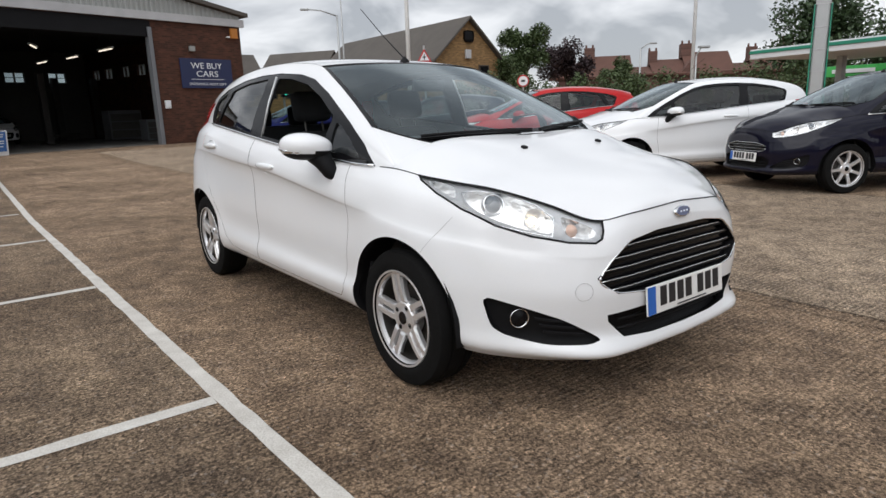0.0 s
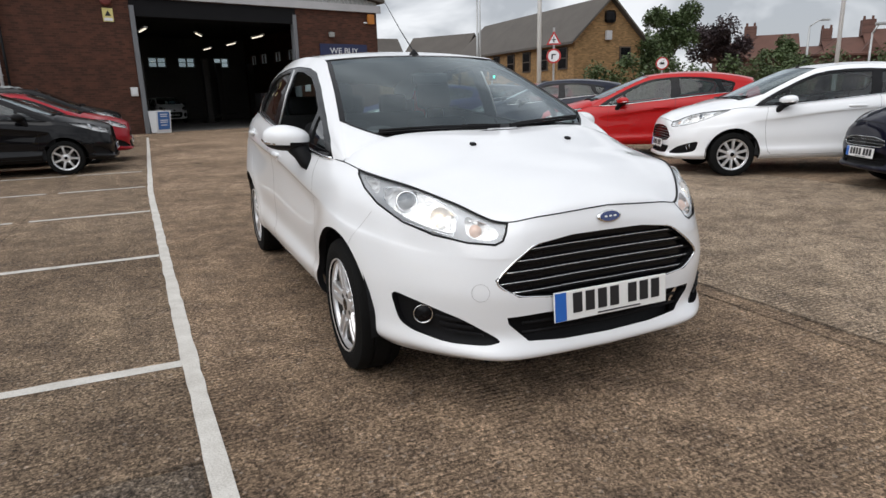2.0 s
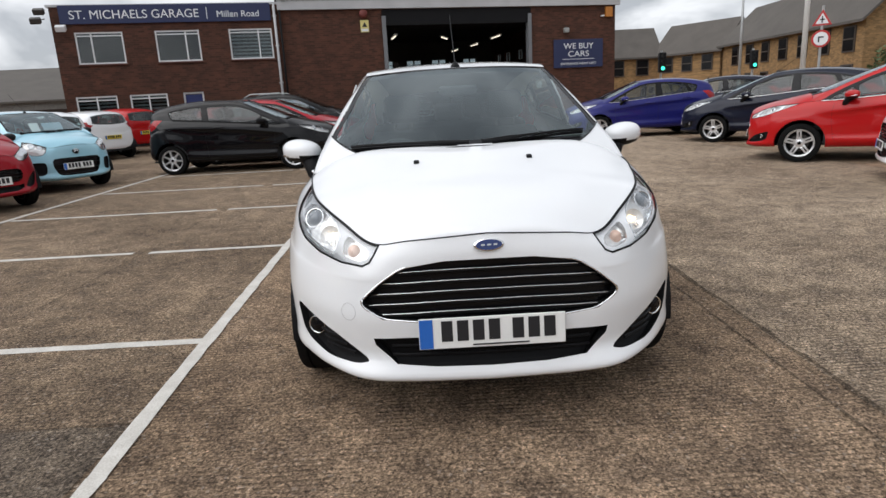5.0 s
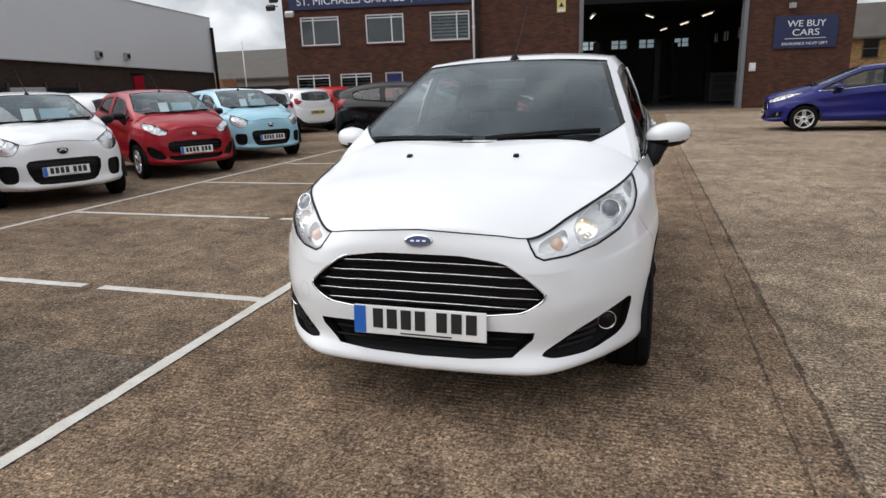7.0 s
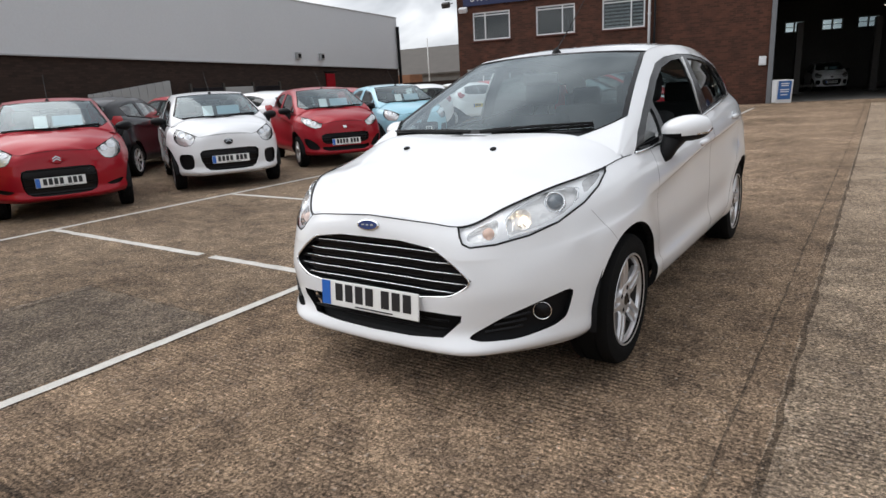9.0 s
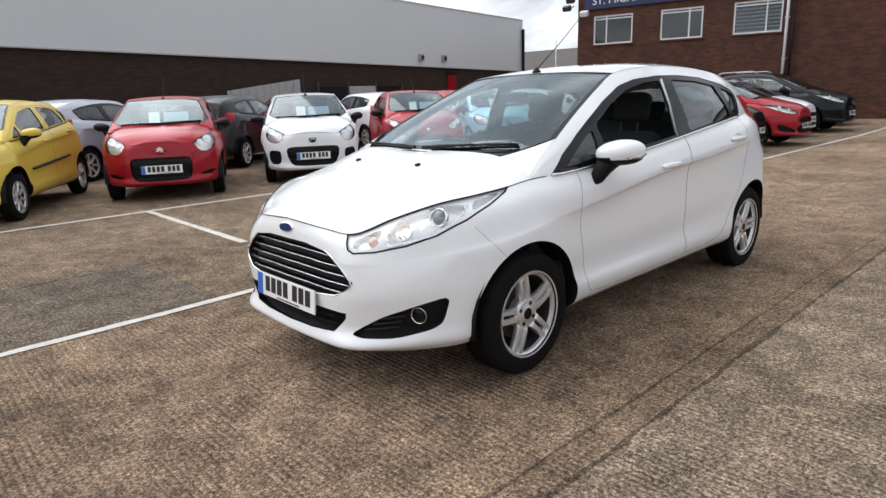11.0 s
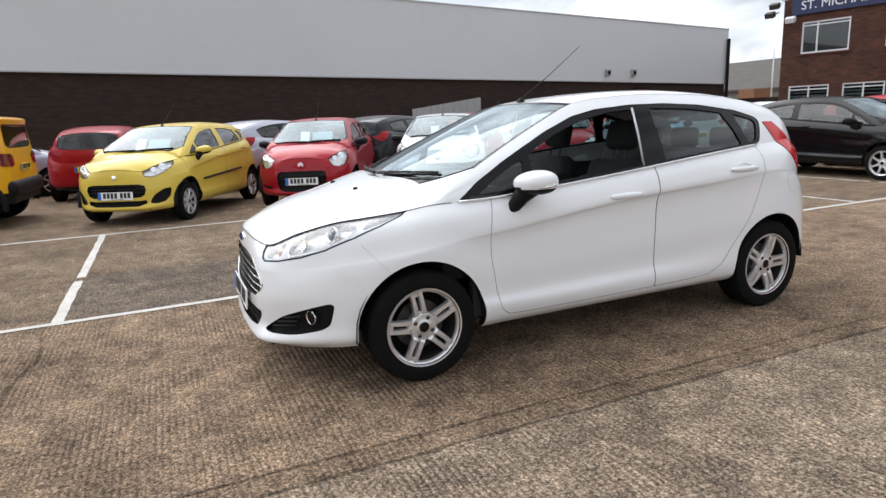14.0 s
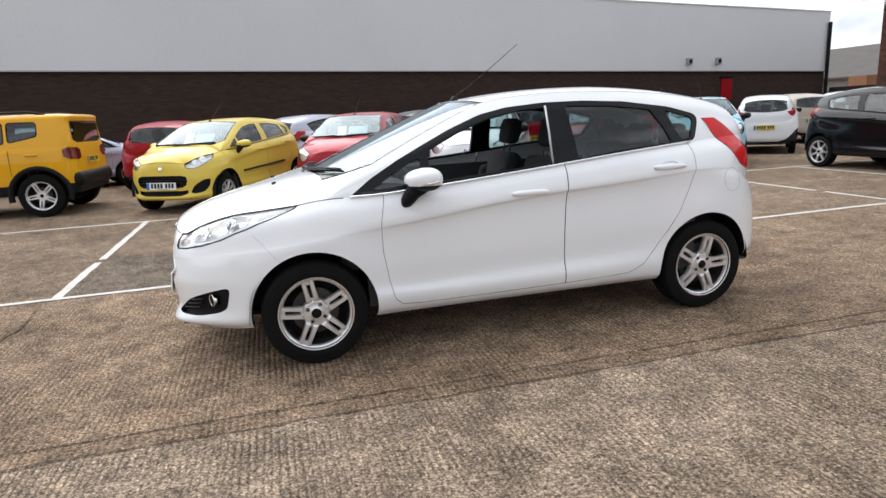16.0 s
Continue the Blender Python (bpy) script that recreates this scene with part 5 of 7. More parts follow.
def wall_y(name, x0, x1, z0, z1, y, thick, mat, holes=(), parent=None, label="", category="wall"):
    """A wall along x with openings (x0, x1, z0, z1) through it; its outer face looks to -y."""
    xs = sorted({x0, x1, *(h[0] for h in holes), *(h[1] for h in holes)})
    zs = sorted({z0, z1, *(h[2] for h in holes), *(h[3] for h in holes)})
    bm = bmesh.new()
    for xa, xb in zip(xs, xs[1:]):
        for za, zb in zip(zs, zs[1:]):
            cx, cz = (xa + xb) / 2, (za + zb) / 2
            if any(h[0] < cx < h[1] and h[2] < cz < h[3] for h in holes):
                continue
            box_bm((xb - xa, thick, zb - za), (cx, y + thick / 2, cz), 0, None, bm)
    bmesh.ops.remove_doubles(bm, verts=bm.verts, dist=1e-4)
    twins = {}
    for f in bm.faces:
        twins.setdefault(tuple(round(c, 3) for c in f.calc_center_median()), []).append(f)
    bmesh.ops.delete(bm, geom=[f for fs in twins.values() if len(fs) > 1 for f in fs], context="FACES")
    for v in bm.verts:
        if v.co.z > .05:
            v.co.z += level(v.co.x, y)
    ob = link_mesh(name, bm, mat, parent, smooth=False)
    return ob if parent else tagged(ob, label, category, kind="structure")


def text_mesh(text, size):
    """A mesh of raised letters in the built-in font, and its width."""
    curve = bpy.data.curves.new("lettering", "FONT")
    curve.body, curve.size, curve.extrude = text, size, .006
    ob = new("lettering", curve)
    bpy.context.view_layer.update()
    mesh = bpy.data.meshes.new_from_object(ob.evaluated_get(bpy.context.evaluated_depsgraph_get()))
    xs = [v.co.x for v in mesh.vertices]
    bpy.data.objects.remove(ob)
    return mesh, min(xs), max(xs)


def lettering(text, size, width, m, parent, mat, name="letter"):
    """Raised letters, each a part, their baseline's middle at m, scaled to a width."""
    _, left, right = text_mesh(text, size)
    grow = width / (right - left)
    for k, letter in enumerate(text):
        if letter == " ":
            continue
        end = text_mesh(text[:k + 1], size)[2]
        mesh, x0, x1 = text_mesh(letter, size)
        mesh.transform(m @ Matrix.Diagonal((grow, 1, 1, 1)) @ Matrix.Translation((end - x1 - (left + right) / 2, 0, 0)))
        mesh.materials.clear()
        mesh.materials.append(mat)
        made = new(name, mesh)
        made.parent = parent


def pane_window(name, x0, x1, z0, z1, y, parent=None, splits=(.5,), blinds=False, label="white-framed window in a brick wall"):
    """A framed window in an opening of a wall along x."""
    dz = level((x0 + x1) / 2, y)
    w = thing(name, pose((x0 + x1) / 2, y, z0 + dz), label, "window", kind="structure")
    hw, h, f = (x1 - x0) / 2, z1 - z0, .055
    fr = bmesh.new()
    for size, at in (((2 * hw, .07, f), (0, .05, f / 2)), ((2 * hw, .07, f), (0, .05, h - f / 2)), ((f, .07, h - 2 * f), (-hw + f / 2, .05, h / 2)), ((f, .07, h - 2 * f), (hw - f / 2, .05, h / 2))):
        box_bm(size, at, .006, None, fr)
    for s in splits:
        box_bm((.05, .06, h - 2 * f), (-hw + 2 * hw * s, .05, h / 2), .005, None, fr)
    box_bm((2 * hw - 2 * f, .055, .04), (0, .05, h * .88), .004, None, fr)
    part("window_frame", fr, FRAME_WHITE, w)
    part("window_sill", box_bm((2 * hw + .12, .16, .05), (0, .02, -.028), .006), SILL_BRICK, w)
    part("pane", box_bm((2 * hw - .06, .012, h - .06), (0, .06, h / 2)), WINDOW, w).visible_shadow = False
    if blinds:
        for k in range(int(h / .13)):
            part("slat", box_bm((2 * hw - .08, .05, .05), (0, .14, .09 + k * .13), 0, pose(0, 0, 0, 25)), FRAME_WHITE, w)
    # a dark sheet imitates the shade of the office room
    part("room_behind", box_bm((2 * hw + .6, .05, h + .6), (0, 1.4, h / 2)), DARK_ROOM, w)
    return w


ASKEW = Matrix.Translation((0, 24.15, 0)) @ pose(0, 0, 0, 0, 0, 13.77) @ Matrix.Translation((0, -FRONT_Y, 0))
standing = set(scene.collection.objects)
UPPER = [(-13.12, -11.52), (-10.43, -8.87), (-7.81, -6.21)]
LOWER = [(-13.45, -12.05), (-11.62, -10.30)]
holes = [(a, b, 3.14, 4.26) for a, b in UPPER] + [(a, b, .74, 2.0) for a, b in LOWER] + [(-9.74, -9.0, .05, 2.0)]
wall_y("wall_office", -13.8, -5.92, 0, 5.12, FRONT_Y, .34, BRICK, holes, None, "two-storey red-brown brick office wall")
wall_y("wall_garage", -5.92, 8.68, 0, 4.90, FRONT_Y + .03, .34, BRICK, [(-1.76, 4.54, -1, 4.70)], None, "red-brown brick workshop wall with a wide doorway")
for k, (a, b) in enumerate(UPPER):
    pane_window(f"window_{k + 1}", a, b, 3.14, 4.26, FRONT_Y, None, ((.33,), (.68,), (.68,))[k], k == 2)
for k, (a, b) in enumerate(LOWER):
    pane_window(f"window_{k + 4}", a, b, .74, 2.0, FRONT_Y, None, (.5,), True, "white-framed barred window in a brick wall")
d = thing("door_1", pose(-9.37, FRONT_Y + .06, .05), "blue painted office door in a white frame", "door", kind="structure")
part("door_leaf", box_bm((.62, .05, 1.86), (0, .05, .93), .004), BLUE_DOOR, d)
fr = box_bm((.06, .10, 1.95), (-.34, .03, .975), .004)
box_bm((.06, .10, 1.95), (.34, .03, .975), .004, None, fr)
box_bm((.62, .10, .06), (0, .03, 1.92), .004, None, fr)
part("door_frame", fr, FRAME_WHITE, d)
part("door_handle", box_bm((.02, .06, .14), (.25, .0, .95), .005), STEEL, d)
# roof edges
wall_y("parapet_office", -13.88, -5.86, 5.12, 5.20, FRONT_Y - .05, .50, FASCIA, (), None, "pale coping along the office roof", "trim")
office_roof = box_bm((7.8, 14.0, .18), (-9.86, FRONT_Y + 7.4, 5.0))
tagged(link_mesh("roof_office", office_roof, SLATE, smooth=False), "flat grey office roof", "roof", kind="structure")
side_wall = box_bm((.34, 14.0, 5.16), (-13.63, FRONT_Y + 7.35, 2.58))
tagged(link_mesh("wall_office_side", side_wall, BRICK, smooth=False), "red-brown brick office side wall", "wall", kind="structure")

# sign over the office
sign = thing("garage_sign", pose(-9.84, FRONT_Y - .06, 4.50), "navy signboard with white serif lettering over office windows", "sign")
tilt = 0.0
part("board", box_bm((7.3, .05, .64), (0, 0, .35), .008, pose(0, 0, 0, 0, -tilt)), SIGN_BLUE, sign)
face = pose(0, 0, 0, 90)
lettering("ST. MICHAELS GARAGE", .42, 4.37, pose(-1.13, -.032, .20, 0, -tilt) @ face, sign, SIGN_WHITE)
lettering("Millen Road", .32, 1.52, pose(2.46, -.032, .19, 0, -tilt) @ face, sign, SIGN_WHITE)
part("divider", box_bm((.025, .012, .40), (1.34, -.030, .34)), SIGN_WHITE, sign)
# we buy cars
sign = thing("buying_sign", pose(6.85, FRONT_Y - .03, 2.24), "navy board reading we buy cars on brick wall", "sign")
part("board", box_bm((2.38, .04, 1.20), (0, 0, .66), .006), SIGN_BLUE, sign)
lettering("WE BUY", .34, 1.44, pose(0, -.026, .86) @ face, sign, SIGN_WHITE)
lettering("CARS", .34, 1.00, pose(0, -.026, .53) @ face, sign, SIGN_WHITE)
part("rule", box_bm((1.55, .01, .02), (0, -.024, .42)), SIGN_WHITE, sign)
lettering("ENTRANCE NEXT LEFT", .14, 1.72, pose(0, -.026, .18) @ face, sign, SIGN_WHITE)

# wide doorway: frame, header, roller housing
HEADER_STEEL = material("dark_header_steel", (0.009, 0.0092, 0.0104), 0.7, vary=0.2, scales=(2, 40), spec=0.15)
wide = thing("door_2", pose(1.39, FRONT_Y - .03, 0), "wide open workshop doorway with grey steel frame", "door", kind="structure")
for x in (-3.17, 3.17):
    part("door_post", box_bm((.16, .30, 4.62), (x, .13, 2.31), .01), DOOR_STEEL, wide)
part("door_header", box_bm((6.48, .24, .62), (0, .16, 4.565), .01), HEADER_STEEL, wide)
part("roller_housing", box_bm((6.0, .6, .50), (0, .70, 4.52), .08), HEADER_STEEL, wide)
# gable end
gable = bmesh.new()
EAVE, RIDGE = 4.90, 6.55
for k in range(73):
    x0 = -5.92 + k * .2
    mid = 1.36
    h = lambda x: EAVE + .42 + (RIDGE - EAVE - .42) * (1 - abs(x - mid) / 7.4) + level(x, FRONT_Y)
    z0 = EAVE + .30 + level(x0, FRONT_Y)
    top0, top1 = h(x0), h(x0 + .2)
    for (xa, ya, xb, yb) in ((x0, 0, x0 + .06, 0), (x0 + .06, 0, x0 + .09, -.03), (x0 + .09, -.03, x0 + .17, -.03), (x0 + .17, -.03, x0 + .2, 0)):
        gable.faces.new([gable.verts.new(p) for p in ((xa, FRONT_Y - .02 + ya, z0), (xb, FRONT_Y - .02 + yb, z0), (xb, FRONT_Y - .02 + yb, h(xb)), (xa, FRONT_Y - .02 + ya, h(xa)))])
tagged(link_mesh("gable_cladding", gable, CLADDING, smooth=False), "grey corrugated cladding in the workshop gable", "cladding", kind="structure")
wall_y("fascia_garage", -5.92, 8.85, EAVE, EAVE + .30, FRONT_Y - .10, .14, FASCIA, (), None, "weathered pale fascia board along the workshop", "trim")
verge = bmesh.new()
for s, x_end in ((-1, -5.95), (1, 9.0)):
    mid = 1.36
    zt = lambda x: EAVE + .46 + (RIDGE - EAVE - .42) * (1 - abs(x - mid) / 7.4) + level(x, FRONT_Y)
    prism_bm([(mid, zt(mid)), (x_end, zt(x_end)), (x_end, zt(x_end) + .16), (mid, zt(mid) + .16)], 16, lambda u, v, w: (u, FRONT_Y - .25 + w, v), verge)
tagged(link_mesh("roof_garage", verge, SLATE, smooth=False), "low pitched grey sheet workshop roof", "roof", kind="structure")
# workshop shell, with daylight windows at the back and along one side
DEEP = 15.0
BACK_Y = FRONT_Y + .4 + DEEP
BACK_WINDOWS = [(.55, 1.5), (2.38, 3.40), (4.10, 5.10), (6.27, 7.22)]
SIDE_WINDOWS = [(33.66, 34.57), (35.45, 36.35), (37.45, 38.43), (39.09, 39.97)]
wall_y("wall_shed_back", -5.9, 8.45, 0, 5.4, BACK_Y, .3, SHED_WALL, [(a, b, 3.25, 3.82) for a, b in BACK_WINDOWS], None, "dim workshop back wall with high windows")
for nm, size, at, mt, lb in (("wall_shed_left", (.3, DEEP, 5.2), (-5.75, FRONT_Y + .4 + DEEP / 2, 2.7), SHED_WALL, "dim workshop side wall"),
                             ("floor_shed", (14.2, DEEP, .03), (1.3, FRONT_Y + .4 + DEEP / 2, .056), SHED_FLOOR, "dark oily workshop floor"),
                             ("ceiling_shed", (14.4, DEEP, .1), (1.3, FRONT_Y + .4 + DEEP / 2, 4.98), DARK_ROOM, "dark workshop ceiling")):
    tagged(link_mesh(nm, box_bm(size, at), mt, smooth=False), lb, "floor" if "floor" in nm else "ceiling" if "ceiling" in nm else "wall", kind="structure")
side = bmesh.new()
cuts = [FRONT_Y + .4] + [v for ab in SIDE_WINDOWS for v in ab] + [BACK_Y]
for k, (a, b) in enumerate(zip(cuts, cuts[1:])):
    if k % 2 == 0:
        box_bm((.3, b - a, 5.0), (8.45, (a + b) / 2, 2.5), 0, None, side)
    else:
        box_bm((.3, b - a, 3.35), (8.45, (a + b) / 2, 1.675), 0, None, side)
        box_bm((.3, b - a, 1.08), (8.45, (a + b) / 2, 4.46), 0, None, side)
tagged(link_mesh("wall_shed_right", side, BRICK, smooth=False), "brick workshop side wall with high windows", "wall", kind="structure")
for k, (a, b) in enumerate(BACK_WINDOWS):
    wnd = thing(f"window_{k + 6}", pose((a + b) / 2, BACK_Y + .1, 3.25), "high workshop window with daylight behind", "window", kind="structure")
    fr = bmesh.new()
    for size, at in (((b - a, .06, .04), (0, 0, .02)), ((b - a, .06, .04), (0, 0, .55)), ((.05, .06, .57), (-(b - a) / 2 + .025, 0, .285)), ((.05, .06, .57), ((b - a) / 2 - .025, 0, .285)), ((.09, .06, .57), (0, 0, .285)), ((b - a, .05, .03), (0, 0, .29))):
        box_bm(size, at, 0, None, fr)
    part("window_frame", fr, FRAME_WHITE, wnd)
    part("pane", box_bm((b - a - .06, .008, .50), (0, .012, .285)), WINDOW, wnd).visible_shadow = False
for k, (a, b) in enumerate(SIDE_WINDOWS):
    wnd = thing(f"window_{k + 10}", pose(8.45, (a + b) / 2, 3.35), "high workshop side window with daylight behind", "window", kind="structure")
    fr = bmesh.new()
    for size, at in (((.06, b - a, .04), (0, 0, .02)), ((.06, b - a, .04), (0, 0, .55)), ((.06, .06, .57), (0, 0, .285)), ((.06, .05, .57), (0, -(b - a) / 2 + .025, .285)), ((.06, .05, .57), (0, (b - a) / 2 - .025, .285))):
        box_bm(size, at, 0, None, fr)
    part("window_frame", fr, FRAME_WHITE, wnd)
    part("pane", box_bm((.008, b - a - .06, .50), (.012, 0, .285)), WINDOW, wnd).visible_shadow = False
# strip lights, posts, lifts
for x, y, a in ((-1.1, 27.1, 86), (2.1, 30.4, 62), (3.95, 28.1, 88), (4.2, 32.1, 88), (4.1, 35.4, 88), (-1.0, 34.0, 88)):
    lt = thing("strip_light", pose(x, y, 4.16 if a == 62 else 3.93, 0, 0, a), "lit strip light under the workshop ceiling", "light", "workshop strip lights")
    part("housing", box_bm((1.4, .16, .06), (0, 0, .06), .01), FRAME_WHITE, lt)
    part("tube", box_bm((1.3, .05, .04), (0, 0, .0), .015), TUBE_LIGHT, lt)
    for s in (-.5, .5):
        part("hanger", tube_bm([(s, 0, .08), (s, 0, 1.0)], .01, 5), STEEL, lt)
for x, y in ((.4, 34.6), (3.6, 34.6), (5.6, 38.4), (7.6, 38.4)):
    lf = thing("car_lift_post", pose(x, y, .072), "tall steel car lift post on workshop floor", "lift", "car lift posts")
    part("column", box_bm((.30, .34, 3.3), (0, 0, 1.65), .02), STEEL, lf)
    part("foot", box_bm((.6, .7, .05), (0, 0, .025)), STEEL, lf)
    part("arm", box_bm((.9, .12, .10), (.4, -.1, .35), .01), STEEL, lf)
for x, y, z, w_, d_, h_, lb in ((7.3, 31.0, 0, 1.6, .7, 1.0, "grey workshop cabinet by the wall"), (7.2, 34.6, 0, 1.7, .8, 1.5, "tall grey workshop cabinet by the wall"), (-4.6, 33, 0, 1.2, 1.6, 1.2, "grey workshop bench by the wall")):
    cb = thing("tool_cabinet", pose(x, y, .072), lb, "cabinet")
    part("body", box_bm((w_, d_, h_), (0, 0, h_ / 2), .015), DOOR_STEEL, cb)
    for j in range(3):
        dr_ = part("drawer", box_bm((w_ * .9, .03, h_ * .25), (0, -d_ / 2 - .012, h_ * (.2 + .28 * j)), .006), SHED_WALL, cb)
        part("handle", box_bm((w_ * .3, .02, .02), (0, -d_ / 2 - .035, h_ * (.26 + .28 * j))), STEEL, dr_)

# fittings on the front
pipe = thing("drain_pipe", pose(-6.05, FRONT_Y - .10, 0), "pale rainwater pipe on the brick wall", "pipe")
part("pipe", tube_bm([(0, 0, .05), (0, 0, 5.1)], .05, 10), FASCIA, pipe, "", True)
part("pipe", tube_bm([(.20, 0, .05), (.20, 0, 4.9)], .04, 10), BLACK, pipe, "", True)
for z in (.8, 2.2, 3.6, 4.7):
    part("bracket", box_bm((.16, .06, .05), (0, .05, z)), FASCIA, pipe)
for x, z, lb in ((-2.06, 1.44, "white switch box on the brick wall"), (4.95, 1.49, "white switch box on the brick wall")):
    bx = thing("switch_box", pose(x, FRONT_Y, z), lb, "box")
    part("case", box_bm((.24, .09, .32), (0, -.02, .16), .015), FRAME_WHITE, bx)
    part("cover", box_bm((.16, .02, .20), (0, -.075, .16), .005), SIGN_WHITE, bx)
WARN = material("yellow_sign", (0.66, 0.58, 0.22), 0.5)
ws = thing("warning_sign", pose(-2.57, FRONT_Y + .01, 4.02), "small yellow warning sign with white foot", "sign")
part("board", box_bm((.34, .02, .46), (0, 0, .23), .005), WARN, ws)
part("triangle", prism_bm([(-.10, .20), (.10, .20), (0, .38)], .01, lambda u, v, q: (u, -.013 - q, v)), INK, ws)
part("panel", box_bm((.28, .012, .10), (0, -.012, .08)), SIGN_WHITE, ws)
al = thing("alarm_bell_box", pose(-2.60, FRONT_Y + .01, 4.60), "round red alarm bell on the brick wall", "alarm")
bell = lathe_bm([(0, .17), (-.08, .17), (-.12, .10), (-.13, .0001)], 20)
bmesh.ops.transform(bell, matrix=pose(0, 0, .12, 0, 0, 90), verts=bell.verts)
part("bell", bell, material("faded_red_plastic", (0.16, 0.035, 0.028), 0.6), al, "", True)
ab = thing("alarm_box", pose(8.32, FRONT_Y, 4.40), "orange alarm box under the fascia", "alarm")
part("case", box_bm((.32, .14, .42), (0, -.05, .21), .02), material("orange_plastic", (0.46, 0.17, 0.025), 0.5), ab)
part("lamp", box_bm((.14, .12, .06), (-.30, -.06, .05), .015), SIGN_WHITE, ab)
cm = thing("security_camera", pose(6.25, FRONT_Y, 3.78), "small grey security lamp above a sign", "lamp")
part("case", box_bm((.22, .16, .20), (0, -.08, .10), .02), CLADDING, cm)
part("bracket", box_bm((.06, .10, .06), (0, -.01, .22)), STEEL, cm)
fl = thing("floodlights", pose(-13.8, FRONT_Y - .02, 4.40), "cluster of floodlights on the office corner", "lamp")
for k, (dx, dz) in enumerate(((-.25, .55), (-.40, .25), (.35, -.02))):
    part("lamp_head", box_bm((.34, .22, .20), (dx, -.22, dz), .03, pose(0, 0, 0, 25)), STEEL if k < 2 else FRAME_WHITE, fl)
    part("bracket", tube_bm([(dx, -.16, dz), (dx * .4, -.03, dz + .08)], .02, 6), STEEL, fl)
bk = thing("bucket", pose(6.1, FRONT_Y - .35, .06), "small black bucket by the brick wall", "bucket")
part("tub", lathe_bm([(.0, .0001), (.0, .16), (.30, .20), (.30, .17), (.02, .14), (.02, .0001)], 18, "Z"), BLACK, bk, "", True)
part("rim", lathe_bm([(.29, .20), (.31, .21), (.31, .185)], 18, "Z"), BLACK, bk, "", True)
# leaning board by the doorway
st = thing("pavement_sign", pose(-1.40, FRONT_Y - .40, .062, 0, 0, 4) @ Matrix.Scale(.9, 4), "white framed blue pavement sign by the workshop door", "sign")
for s in (-1, 1):
    lean = pose(0, s * .16, 0, -s * 11)
    leg = box_bm((.58, .03, .92), lean @ Vector((0, 0, .48)), .012, lean)
    fr = part("frame", leg, FRAME_WHITE, st)
    pn = part("poster", box_bm((.46, .012, .72), lean @ Vector((0, s * .020, .54)), .004, lean), material("blue_poster", (0.04, 0.13, 0.36), 0.5), fr)
    for j, (w_, z_) in enumerate(((.30, .80), (.26, .72), (.32, .56), (.30, .48), (.24, .36))):
        part("bar", box_bm((w_, .006, .035), lean @ Vector((0, s * .030, z_)), 0, lean), SIGN_WHITE, pn)
part("hinge", box_bm((.4, .05, .03), (0, 0, .945)), STEEL, st)

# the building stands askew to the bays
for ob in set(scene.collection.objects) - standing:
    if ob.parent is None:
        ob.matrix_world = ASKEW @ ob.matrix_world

# plain unseen walls, added behind the camera to darken reflections and light
for nm, size, at in (("wall_street", (90, .4, 3.2), (0, -34, 1.6)), ("wall_street_end", (.4, 45, 3.2), (45, -12, 1.6))):
    tagged(link_mesh(nm, box_bm(size, at), BRICK, smooth=False), "unseen plain brick wall added to darken reflections", "wall", kind="structure")

# ---- the white car in the middle ----
ALLOYS = wheel_meshes()
hero = build_car("hatchback_car", pose(0, 0, 0), WHITE, "glossy white five-door hatchback with front windows down, parked on concrete", open_front=True, wheel=ALLOYS)


# badge, washer jets, towing cover, filler flap, paper on the screen
def on_skin(ob, p, toward):
    """The place and normal where a ray from p along toward meets a part of the car."""
    hit, place, normal, _ = ob.ray_cast(Vector(p), Vector(toward))
    return (place, normal) if hit else (Vector(p), -Vector(toward))


hood_ob = [o for o in hero.children if o.name.startswith("bonnet")][0]
body_ob = [o for o in hero.children if o.name.startswith("body")][0]
place, normal = on_skin(body_ob, (0.002, -1.4, .728), (0, 1, 0))
seat = Matrix.Translation(place) @ normal.to_track_quat("-Y", "Z").to_matrix().to_4x4()
oval = lathe_bm([(-.005, .0001), (-.006, .052), (0, .056), (.004, .056)], 28)
bmesh.ops.transform(oval, matrix=seat @ pose(0, 0, 0, 0, 0, 90) @ Matrix.Diagonal((1, 1, .42, 1)), verts=oval.verts)
badge = part("badge", oval, CHROME, hero, "blue oval badge with chrome rim", True)
inner = lathe_bm([(-.0075, .0001), (-.0075, .046), (-.0055, .047)], 28)
bmesh.ops.transform(inner, matrix=seat @ pose(0, 0, 0, 0, 0, 90) @ Matrix.Diagonal((1, 1, .40, 1)), verts=inner.verts)
part("badge_face", inner, BADGE_BLUE, badge)
for dx in (-.022, 0, .022):
    part("badge_bar", box_bm((.013, .002, .006), seat @ Vector((dx, -.0085, 0)), 0, seat.to_3x3().to_4x4()), CHROME, badge)
for sx in (-1, 1):
    place, normal = on_skin(hood_ob, (sx * .245, -.150, 1.3), (0, 0, -1))
    jet = box_bm((.024, .026, .014), place + Vector((0, 0, .004)), .005, pose(0, 0, 0, 14))
    part("washer_jet", jet, BLACK, hood_ob)
place, normal = on_skin(body_ob, (-.512, -1.4, .498), (0, 1, 0))
ringed = lathe_bm([(0, .0310), (.0008, .0318), (0, .0326)], 32)
bmesh.ops.transform(ringed, matrix=Matrix.Translation(place + normal * .0008) @ normal.to_track_quat("X", "Z").to_matrix().to_4x4(), verts=ringed.verts)
part("towing_cover", ringed, CLADDING_SHADOW, body_ob, "round towing eye cover", True)
